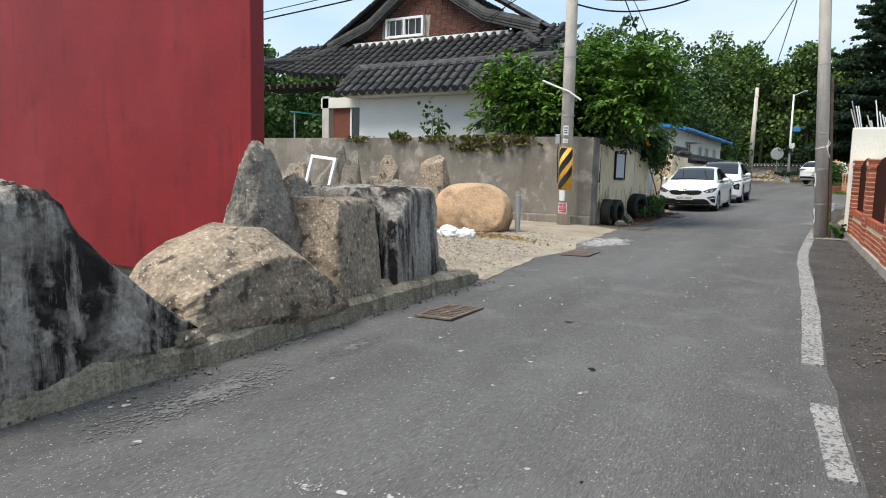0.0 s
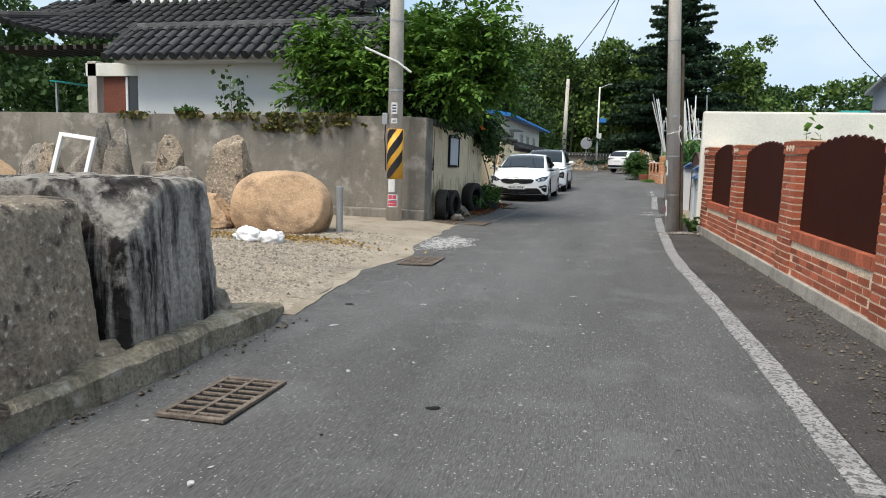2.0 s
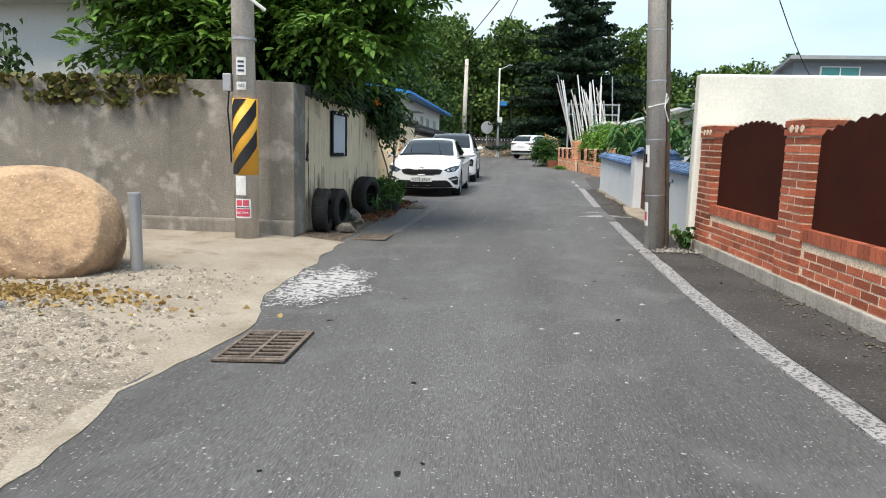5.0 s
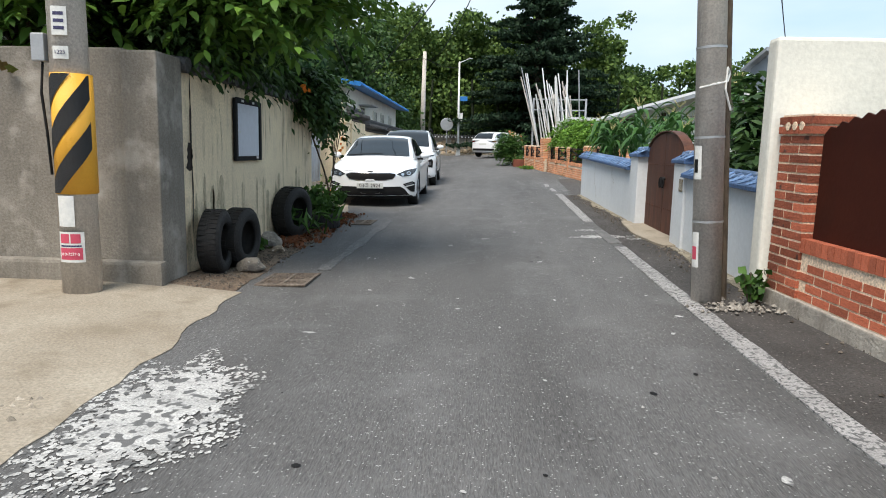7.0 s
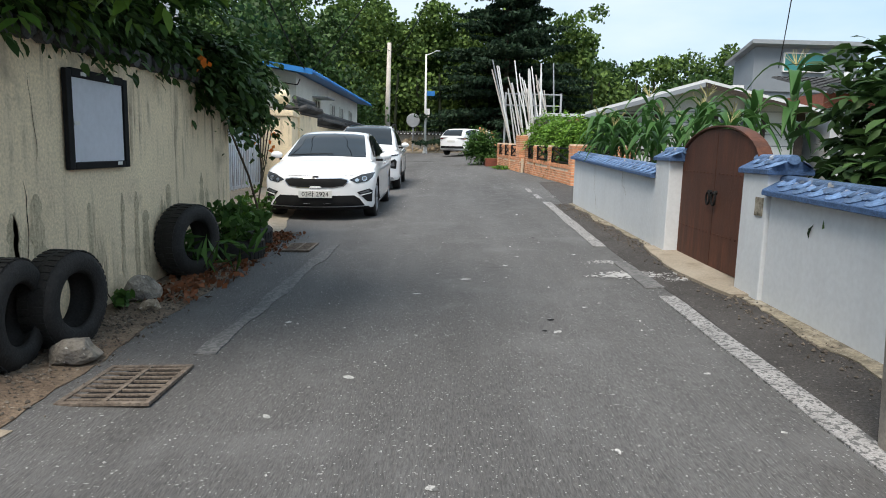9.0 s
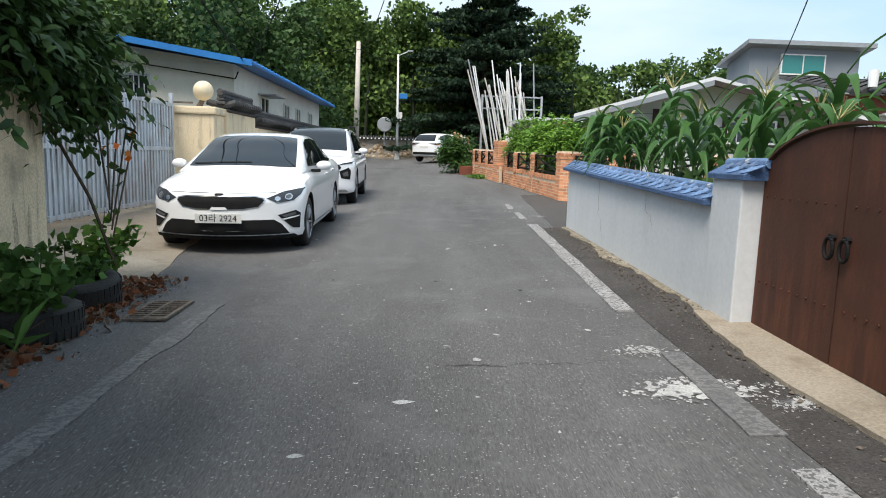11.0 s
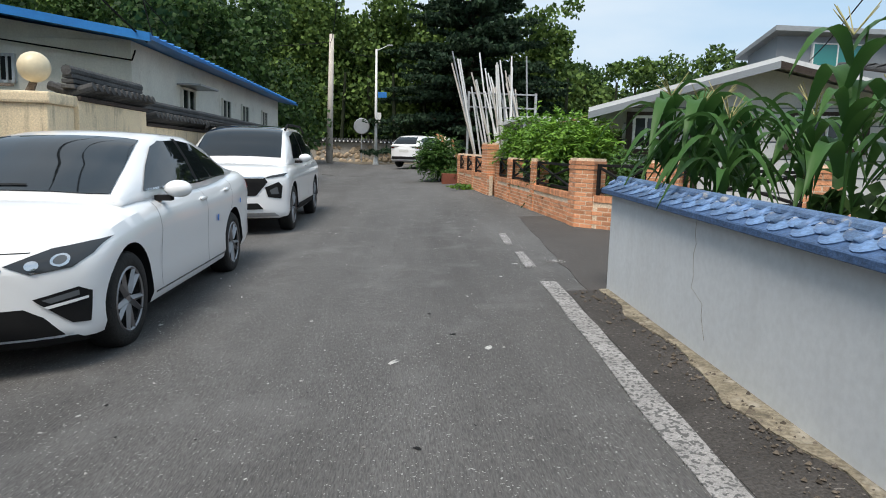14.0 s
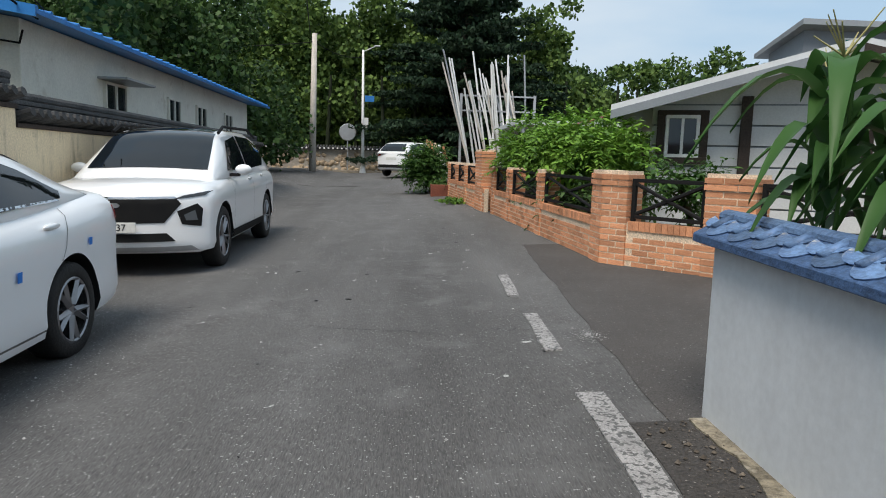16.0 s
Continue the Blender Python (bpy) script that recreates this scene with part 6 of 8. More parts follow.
for i in range(24):
    t0, t1 = -1 + i / 12, -1 + (i + 1) / 12
    pa_, pb_ = [(0.0, t * 0.81, 0.985 + 0.37 * math.sqrt(max(1 - (t * 0.97) ** 2, 0))) for t in (t0, t1)]
    vs = [bm.verts.new(q) for q in ((-0.02, pa_[1], pa_[2]), (0.1, pa_[1], pa_[2]), (0.1, pb_[1], pb_[2]), (-0.02, pb_[1], pb_[2]))]
    vt = [bm.verts.new((v.co.x, v.co.y, v.co.z + 0.015)) for v in vs]
    bm.faces.new(vs), bm.faces.new(vt[::-1])
    for j in range(4):
        bm.faces.new((vs[j], vt[j], vt[(j + 1) % 4], vs[(j + 1) % 4]))
bmesh.ops.recalc_face_normals(bm, faces=bm.faces)
part("arch_rim", bm, GATE_BROWN, ag)
solo("wall_patch", box(BM(), 0.262, 0.27, 16.5, 16.62, 0.86, 1.0), KERB, "grey cement patch on the gate pier", "patch", "structure")
for y0, z0, z1 in ((22.3, 0.42, 1.1), (20.6, 0.75, 1.05)):
    bm = BM()
    path_tube(bm, [(0.279, y0 + 0.05 * wobble(k, 3, 0.9) - 0.02 * k * (k > 6), z1 + (z0 - z1) * k / 10) for k in range(11)], 0.0013, 4)
    solo("wall_crack", bm, KERB, "thin jagged crack in the white wall", "crack", "structure")

# ---- right-hand pole ----
pb = thing("utility_pole", "weathered concrete utility pole with steel straps", "utility pole", pose(-0.235, 14.0, g(-0.23, 14), 0, -3.2, 0))
part("shaft", tube(BM(), (0, 0, -0.2), (0, 0, 8.0), 0.112, 0.085, 28), POLE, pb, smooth=True)
part("riser_pipe", tube(BM(), (0.14, 0.05, -0.1), (0.13, 0.05, 2.9), 0.035, 0.03, 10), BARK, pb, "brown timber riser")
for zz in (0.62, 1.25, 1.9, 2.45, 3.1):
    wrap("strap", pb, 0.1145 - 0.003 * zz, 0, 360, zz, zz + 0.018, STEEL, "", 24)
wrap("notice", pb, 0.115, -175, -140, 0.28, 0.55, PAPER, "torn sticker with bars")
wrap("notice_bar", pb, 0.1165, -172, -150, 0.34, 0.44, PINK, "red sticker bar")
wrap("notice", pb, 0.1135, -170, -135, 0.95, 1.2, PAPER, "white and black sticker")
wrap("notice_bar", pb, 0.115, -168, -150, 1.0, 1.1, BLACK)
bm = BM()
path_tube(bm, [(-0.1, -0.06, 1.62), (0.0, -0.115, 1.64), (0.1, -0.06, 1.66), (0.13, -0.02, 1.72), (0.1, -0.06, 1.76), (0.08, -0.08, 1.6), (0.13, -0.05, 1.45)], 0.008, 6)
part("tied_rope", bm, PAPER, pb, "pale rope knotted round the pole")
plant("weed", "weeds and rubble at the pole's foot", (0.05, 13.85, g(0, 13.9)), 0.07, 0.25, 70, 0.08, LEAF_MID, 21)
pts = np.random.default_rng(22).normal((-0.05, 13.75, 0), (0.16, 0.1, 0), (200, 3))
pts[:, 2] = [g(x, y) + 0.02 for x, y in pts[:, :2]]
pebbles("pole_rubble", pts, 0.006, 0.032, mat("concrete_crumbs", (0.26, 0.24, 0.21), (0.18, 0.165, 0.145), 8.0, 0.95, 0.2, 60, island=0.4), 23, "broken concrete crumbs round the pole's foot", "rubble")
plant("shrub", "leafy shoots over the brown panels", (1.2, 11.6, 0.1), 0.08, 1.55, 170, 0.12, LEAF_BRIGHT, 24, 2.6, 5, "shrub")
plant("shrub", "leafy shoots over the brown panels", (1.25, 10.4, 0.1), 0.08, 1.4, 110, 0.1, LEAF_MID, 25, 2.6, 4, "shrub")
tree("ivy_bush", "big-leaved dark green bush behind the white wall", (1.45, 16.6, 0.3), (1.42, 16.45, 1.5), (0.3, 0.35, 0.55), 22, 0.3, 2600, 0.17, LEAF_DARK, 26, 0.06, "bush")
tree("ivy_bush", "dark leafy bush behind the white wall", (1.25, 15.7, 0.3), (1.2, 15.7, 1.2), (0.3, 0.3, 0.4), 12, 0.28, 900, 0.16, LEAF_DARK, 27, 0.05, "bush")
plant("weed", "low garden weeds behind the coping", (0.9, 15.6, 0.6), 0.3, 0.45, 260, 0.09, LEAF_MID, 28)

# ---- corn behind the wall ----
TASSEL = leaf_mat("pale_corn_tassel", (0.5, 0.45, 0.22), (0.42, 0.38, 0.18), 0.7)


def corn(seed):
    rg = random.Random(seed)
    ob = thing("corn_plant", "tall green corn plant behind the white wall", "corn plant", (0.0, 0.0, 0.0), "corn row")
    h = rg.uniform(1.75, 2.15)
    part("stalk", tube(BM(), (0, 0, -0.1), (rg.uniform(-0.06, 0.06), rg.uniform(-0.06, 0.06), h), 0.016, 0.007, 7), LEAF_CORN, ob)
    for i in range(13):
        a = rg.uniform(0, 6.28) if i % 2 == 0 else a + math.pi + rg.uniform(-0.4, 0.4)
        z0, l, w = 1.12 + i * (h - 1.15) / 14, rg.uniform(0.55, 0.95), rg.uniform(0.034, 0.056)
        bm = BM()
        rows = []
        fall = rg.uniform(0.75, 1.1)
        d, sd = Vector((math.cos(a), math.sin(a), 0)), Vector((-math.sin(a), math.cos(a), 0))
        for k in range(9):
            t = k / 8
            p = d * (l * (0.42 * t + 0.28 * t * t)) + Vector((0, 0, z0 + l * (1.0 * t - 1.25 * t ** 2.4 * fall)))
            wd = w * (1 - t ** 3) * (0.6 + 0.8 * min(t * 3, 1))
            rows.append([bm.verts.new(p - sd * wd + Vector((0, 0, 0.02))), bm.verts.new(p), bm.verts.new(p + sd * wd + Vector((0, 0, 0.02)))])
        for r, s in zip(rows, rows[1:]):
            bm.faces.new((r[0], r[1], s[1], s[0]))
            bm.faces.new((r[1], r[2], s[2], s[1]))
        part("leaf", bm, LEAF_CORN, ob, smooth=True)
    bm = BM()
    for i in range(8):
        a = rg.uniform(0, 6.28)
        tube(bm, (0, 0, h - 0.05), (0.13 * math.cos(a), 0.13 * math.sin(a), h + rg.uniform(0.03, 0.16)), 0.005, 0.003, 4)
    part("tassel", bm, TASSEL, ob, "pale corn tassel")
    return ob


kinds = [corn(s) for s in (1, 2, 3, 4)]
rg = random.Random(4)
spots = [(0.95 + 0.4 * (i % 3) + rg.uniform(-0.12, 0.12), 18.8 + i * 0.19 + rg.uniform(-0.12, 0.12)) for i in range(0, 30, 2)] + [(0.62, 23.75), (0.68, 23.3), (0.72, 23.98), (0.66, 22.8), (0.95, 23.6), (1.15, 24.1)]
for i, (x, y) in enumerate(spots):
    m = pose(x, y, 0.3, 0, 0, rg.uniform(0, 360)) @ Matrix.Scale(rg.uniform(0.75, 1.0), 4)
    if i < 4:
        kinds[i].matrix_basis = m
    else:
        c = copy_thing(kinds[i % 4], Matrix.Identity(4))
        c.matrix_basis = m
plant("weed", "leafy vegetables under the corn", (1.4, 21.5, 0.4), 0.24, 0.75, 500, 0.14, LEAF_DARK, 31)
plant("weed", "leafy vegetables under the corn", (1.4, 23.2, 0.4), 0.24, 0.75, 500, 0.14, LEAF_DARK, 32)
plant("weed", "leafy vegetables under the corn", (1.4, 19.8, 0.4), 0.24, 0.75, 500, 0.14, LEAF_DARK, 33)

# ---- houses on the right ----
o = (4.6, 30.6, 0.4)
gh = thing("house", "low white boarded house with pale sheet roof", "house", Matrix.Translation((1.75, 30.6, 0)) @ Matrix.Rotation(radians(-20), 4, "Z") @ Matrix.Translation((-1.6, -29.9, 0)) @ Matrix.Translation(o))
block_part(gh, "wall", o, 2.2, 7.2, 30.66, 37.0, 0.0, 2.5, GREY_HOUSE, "wall core")
bm = BM()
poly(bm, [Vector(p) - Vector(o) for p in ((2.2, 30.66, 2.5), (7.2, 30.66, 2.5), (4.7, 30.66, 3.15))], (0, 6.3, 0))
part("gable", bm, SIDING, gh)
for r in range(7):
    z = 0.4 + r * 0.3
    part("board", box(BM(), 2.18 - o[0], 7.2 - o[0], 0.02, 0.055, z - o[2], z + 0.275 - o[2], 0.006), SIDING, gh)
    part("board", box(BM(), 2.18 - o[0], 2.22 - o[0], 0.06, 6.4, z - o[2], z + 0.275 - o[2], 0.006), SIDING, gh)
for xa in (1.6, 7.8):
    bm = BM()
    poly(bm, [Vector(p) - Vector(o) for p in ((xa, 29.9, 2.34), (4.7, 29.9, 3.2), (4.7, 29.9, 3.28), (xa, 29.9, 2.42))], (0, 7.5, 0))
    part("roof", bm, ROOF_PALE, gh, "pale ribbed sheet roof")
    bm = BM()
    poly(bm, [Vector(p) - Vector(o) for p in ((xa, 29.87, 2.22), (4.7, 29.87, 3.08), (4.7, 29.87, 3.2), (xa, 29.87, 2.34))], (0, 0.03, 0))
    part("bargeboard", bm, GREY_HOUSE if xa < 4 else TIMBER_DARK, gh)
house_window(gh, o, 2.42, 2.8, 30.55, 30.62, 1.76, 2.28, "y", 0, WHITE)
house_window(gh, o, 5.15, 6.1, 30.55, 30.62, 1.85, 2.3, "y", 3, WHITE)
for a, b, c, d in ((2.25, 2.97, 1.62, 1.72), (2.25, 2.97, 2.32, 2.4), (2.25, 2.36, 1.72, 2.32), (2.86, 2.97, 1.72, 2.32), (3.4, 3.55, 0.4, 2.6), (4.98, 6.28, 1.7, 1.8), (4.98, 6.28, 2.34, 2.42), (4.98, 5.1, 1.8, 2.34), (6.16, 6.28, 1.8, 2.34), (7.0, 7.2, 0.4, 2.6)):
    block_part(gh, "trim_board", o, a, b, 30.53, 30.62, c, d, TIMBER_DARK, "dark brown trim")
o = (10.0, 31.5, 0.4)
b2 = thing("house", "white boarded house with red-brown upper band", "house", o)
block_part(b2, "wall", o, 9.0, 18.0, 31.2, 38.0, 0.0, 2.7, SIDING, "white boarded wall")
block_part(b2, "upper_band", o, 8.6, 18.2, 31.0, 38.2, 2.7, 3.15, BROWN_WOOD, "red-brown boarding")
tile_slope("roof", b2, Vector((8.6, 30.7, 3.16)) - Vector(o), (0.3, 0, 0), (0, 0.34, 0.07), 32, 10)
house_window(b2, o, 10.4, 11.6, 31.14, 31.2, 1.7, 2.4, "y", 3, WHITE)
block_part(b2, "awning_rail", o, 9.6, 18.0, 30.9, 31.2, 2.66, 2.72, WHITE)
block_part(b2, "meter_box", o, 9.3, 9.55, 31.05, 31.2, 1.75, 2.1, STEEL, "grey meter box")
block_part(b2, "vent_fan", o, 9.75, 10.1, 31.08, 31.2, 2.1, 2.45, PAPER, "square vent fan")
part("roof_vent", tube(BM(), (-1.0, -0.9, 2.9), (-1.0, -0.9, 3.3), 0.1, 0.12, 12), WHITE, b2, "white roof vent")
o = (14.0, 45.0, 0.6)
h2 = thing("house", "grey two-storey house with a flat sheet roof", "house", o)
block_part(h2, "wall", o, 11.4, 20.0, 43.3, 48.0, 0.0, 4.4, GREY_HOUSE, "grey rendered lower storey")
bm = BM()
poly(bm, [Vector(p) - Vector(o) for p in ((11.92, 43.2, 4.3), (11.92, 45.3, 4.3), (11.92, 45.3, 5.84), (11.92, 43.2, 6.3))], (4.76, 0, 0))
part("upper_wall", bm, GREY_HOUSE, h2, "grey rendered upper storey")
bm = BM()
poly(bm, [Vector(p) - Vector(o) for p in ((11.6, 42.75, 6.36), (11.6, 45.75, 5.72), (11.6, 45.75, 5.88), (11.6, 42.75, 6.54))], (5.5, 0, 0))
part("roof", bm, STEEL, h2, "grey sheet roof edge")
house_window(h2, o, 13.28, 15.1, 43.1, 43.2, 5.23, 5.99, "y", 0, WHITE, TEAL_GLASS)
block_part(h2, "balcony", o, 10.6, 11.4, 43.4, 46.0, 3.6, 4.4, BLACK, "dark balcony rail")
block_part(h2, "air_conditioner", o, 10.9, 11.4, 42.8, 43.2, 3.7, 4.5, WHITE, "white air conditioner")
tp = solo("tarpaulin", box(BM(), 12.4, 14.2, 53.0, 54.5, 0.8, 5.5, 0.1), TEAL, "teal tarpaulin over a rooftop stack", "tarpaulin")
o = (3.0, 37.2, 0.5)
sh = thing("shed", "low shed with a rust-brown slanted roof", "shed", o)
block_part(sh, "wall", o, 2.4, 5.0, 37.6, 41.0, 0.0, 2.2, TIMBER_DARK, "dark open shed wall")
bm = BM()
poly(bm, [Vector(p) - Vector(o) for p in ((1.6, 37.2, 2.1), (4.6, 37.2, 3.0), (4.6, 37.2, 3.06), (1.6, 37.2, 2.16))], (0, 4.0, 0))
part("roof", bm, BROWN_WOOD, sh, "rust-brown sheet roof")
o = (4.5, 46.0, 0.6)
gr = thing("greenhouse", "low pale plastic-roofed shed", "shed", o)
block_part(gr, "roof", o, 2.6, 8.5, 44.0, 50.0, 2.95, 3.1, ROOF_PALE, "pale plastic roof")
for x in (2.8, 5.4, 8.2):
    block_part(gr, "post", o, x, x + 0.1, 44.1, 44.2, 0.6, 2.95, STEEL)

# ---- bushes, sticks, far end ----
tree("bush", "bright green bush over the orange fence", (1.9, 31.2, 0.4), (1.75, 31.3, 1.75), (0.55, 1.3, 0.42), 26, 0.36, 9000, 0.11, LEAF_LIME, 41, 0.05, "bush")
tree("bush", "bright green bush over the orange fence", (1.6, 34.4, 0.4), (1.4, 34.3, 1.85), (0.5, 1.2, 0.42), 22, 0.36, 8000, 0.11, LEAF_LIME, 42, 0.05, "bush")
tree("bush", "dark green shrub behind the brick fence", (2.3, 28.9, 0.4), (2.0, 28.7, 1.35), (0.6, 0.35, 0.2), 14, 0.22, 1600, 0.09, LEAF_MID, 43, 0.04, "bush")
tree("bush", "dark shrub in the fence's openings", (1.35, 31.5, 0.4), (1.3, 31.5, 1.0), (0.15, 2.4, 0.3), 16, 0.3, 2500, 0.1, LEAF_DARK, 44, 0.04, "bush")
tree("bush", "dark green bush at the fence's end", (-0.35, 42.2, 0.5), (-0.45, 42.2, 1.55), (0.55, 0.6, 0.55), 26, 0.42, 8000, 0.11, LEAF_MID, 45, 0.05, "bush")
plant("weed", "grassy planter beside the road", (-0.1, 40.9, g(-0.1, 41)), 0.25, 0.5, 500, 0.14, LEAF_MID, 46, 5.0)
plant("weed", "low bright weeds at the brick fence's foot", (0.25, 37.6, g(0.2, 37.6)), 0.3, 0.12, 300, 0.1, LEAF_BRIGHT, 47)
solo("planter", box(BM(), -0.4, 0.2, 40.5, 41.3, g(-0.1, 41) - 0.05, g(-0.1, 41) + 0.32, 0.02), BROWN_WOOD, "brown planter box beside the road", "planter")
rk = thing("pole_rack", "steel rack holding long white poles", "rack", (1.05, 48.6, 0.8))
for x in (0.0, 3.0):
    part("post", box(BM(), x - 0.05, x + 0.05, -0.05, 0.05, 0, 3.6), STEEL, rk)
for z in (3.5, 2.9):
    part("rail", box(BM(), 0, 3.0, -0.04, 0.04, z, z + 0.06), STEEL, rk)
rg = random.Random(12)
for i in range(34):
    x0, x1 = rg.uniform(0.5, 3.1), rg.uniform(-1.6, -0.1)
    h = rg.uniform(3.4, 5.4)
    part("long_pole", tube(BM(), (x0, rg.uniform(-0.3, 0.3), 0.0), (x0 + x1 * 0.9, rg.uniform(-0.5, 0.3), h), 0.05, 0.035, 6), rg.choice([WHITE, WHITE, PAPER, STEEL, POLE]), rk)
for i in range(5):
    part("plank", box(BM(), -0.9 + i * 0.14, -0.8 + i * 0.14, -0.5, -0.42, 0.3, 2.0 - 0.1 * i, 0, Matrix.Rotation(radians(-16), 4, "Y")), rg.choice([WHITE, MORTAR, BRICK_ORANGE]), rk)
o = (-20.0, 61.8, 0.9)
sw = thing("stone_wall", "rubble stone wall under a tiled coping", "wall", o, "", "structure")
part("wall", box(BM(), -40, 20.5, 0, 0.4, -0.3, 1.35, 0.01), MORTAR_GREY, sw)
rg = random.Random(5)
bm = BM()
x = -6.0
for i in range(420):
    cx, cz, r = rg.uniform(-6, 19.5), rg.uniform(0.0, 1.05), rg.uniform(0.09, 0.2)
    bmesh.ops.create_icosphere(bm, subdivisions=1, radius=1.0, matrix=Matrix.Translation((cx, 0.0, cz + 0.1)) @ Matrix.Diagonal((r * 1.2, 0.05, r, 1)))
part("stones", bm, RUBBLE, sw, "mixed tan rubble stones", True)
tagged(sw.children[-1], "", "", "", "stuff")
bm = BM()
for i in range(150):
    tube(bm, (-6 + i * 0.175, -0.28, 1.42), (-6 + i * 0.175, 0.2, 1.58), 0.06, 0.06, 6)
box(bm, -40, 20.5, -0.2, 0.6, 1.35, 1.5)
tagged(part("coping", bm, TILE_DARK, sw), "", "", "", "stuff")
bm = BM()
for i in range(100):
    tube(bm, (-6 + i * 0.26, -0.3, 1.42), (-6 + i * 0.26, -0.27, 1.42), 0.055, 0.055, 8)
tagged(part("tile_ends", bm, WHITE, sw, "whitened tile ends"), "", "", "", "stuff")
solo("far_kerb", box(BM(), -45, 2, 60.6, 61.2, 0.7, g(-4, 61) + 0.14, 0.02), APRON, "pale concrete kerb of the crossing street", "kerb", "structure")
fp = thing("utility_pole", "far grey concrete utility pole", "utility pole", pose(-6.2, 58.0, g(-6.2, 58), 0, 0.8, 0))
part("shaft", tube(BM(), (0, 0, -0.2), (0, 0, 7.2), 0.2, 0.13, 16), POLE, fp, smooth=True)
wp = thing("street_lamp", "slim white street lamp with small signs", "street lamp", (-3.64, 60.6, g(-3.6, 60.6)))
part("shaft", tube(BM(), (0, 0, -0.2), (-0.05, 0, 7.0), 0.1, 0.06, 14), WHITE, wp, smooth=True)
part("base", tube(BM(), (0, 0, 0), (0, 0, 0.45), 0.2, 0.12, 14), WHITE, wp)
part("arm", tube(BM(), (-0.05, 0, 6.9), (0.7, -0.3, 7.2), 0.03, 0.025, 8), WHITE, wp)
part("lamp_head", box(BM(), 0.6, 0.95, -0.4, -0.24, 7.15, 7.23, 0.03), STEEL, wp)
part("sign", box(BM(), 0.08, 0.62, -0.02, 0.02, 4.1, 4.45, 0.02), BLUE_PAINT, wp, "small blue sign")
part("sign", box(BM(), 0.05, 0.3, -0.03, 0.0, 2.6, 3.2, 0.02), PAPER, wp, "pale sign plate")
ms = thing("round_sign", "round traffic mirror back on a thin post", "traffic mirror", (-4.55, 60.9, g(-4.5, 60.9)))
part("post", tube(BM(), (0, 0, -0.1), (0, 0, 2.7), 0.04, 0.04, 10), STEEL, ms)
part("disc", tube(BM(), (0, -0.05, 2.35), (0, -0.1, 2.35), 0.5, 0.46, 24), STEEL, ms, "grey disc")

# ---- woods ----
def woods(name, label, areas, n, leaf, material, seed):
    rg = np.random.default_rng(seed)
    blobs = []
    for x0, x1, y0, y1, h0, h1, num in areas:
        for _ in range(num):
            x, y, h = rg.uniform(x0, x1), rg.uniform(y0, y1), rg.uniform(h0, h1)
            r = rg.uniform(1.6, 2.8) * h / 12
            for k in range(7):
                a, t = rg.uniform(0, 6.28), rg.random()
                rr = r * (0.55 + 0.5 * rg.random()) * (1.1 - 0.5 * t)
                blobs.append((x + math.cos(a) * r * (1 - t * 0.7), y + math.sin(a) * r * 0.8, 1 + h * (0.12 + 0.8 * t), rr, rr, rr * 0.8))
    ob = leaves(name, cloud(blobs, n, seed, 0.75), leaf, material, None, seed, 1.7, 0.2)
    return tagged(ob, label, "woods", "", "stuff")


woods("woods_far", "dense dark broadleaf wood beyond the street", [(-48, -8, 66, 76, 12, 15.5, 60), (-10, 10, 67, 76, 10.5, 13.0, 36), (8, 45, 68, 80, 7, 10.0, 60), (-60, -20, 55, 66, 11, 14, 34)], 430000, 0.31, LEAF_FOREST, 51)
woods("woods_behind_house", "dark trees behind the tiled house", [(-40, -16, 24, 34, 5, 7.5, 40), (-20, -9, 44, 56, 7, 11, 22), (-16, -10, 26, 30, 4, 5.5, 8)], 90000, 0.23, LEAF_DARK, 52)
woods("woods_right", "low trees beyond the houses", [(14, 60, 55, 66, 4.5, 7, 50), (6, 40, 72, 82, 8, 10.5, 40), (45, 90, 70, 90, 7, 10, 30)], 130000, 0.3, LEAF_DARK, 53)
# near-black slabs stand in for shade deep between the trees, with trunks before them
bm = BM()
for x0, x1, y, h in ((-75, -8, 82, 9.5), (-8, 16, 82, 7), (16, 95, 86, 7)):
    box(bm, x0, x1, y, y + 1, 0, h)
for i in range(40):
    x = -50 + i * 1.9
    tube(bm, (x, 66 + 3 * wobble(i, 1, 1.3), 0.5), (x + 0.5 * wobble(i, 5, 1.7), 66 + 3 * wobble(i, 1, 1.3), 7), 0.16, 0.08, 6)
solo("woods_inside", bm, mat("wood_shade_fill", (0.012, 0.018, 0.009), (0.02, 0.026, 0.012), 1.0, 1.0, 1.0, 3), "dark trunks and near-black backing painted as the wood's shade", "woods", "stuff")
cd = thing("conifer", "tall dark layered conifer behind the street", "tree", (2.4, 64.0, 1.0))
part("trunk", tube(BM(), (0, 0, -0.2), (0, 0, 16.5), 0.35, 0.05, 10), BARK, cd)
rg = np.random.default_rng(61)
pts, bm = [], BM()
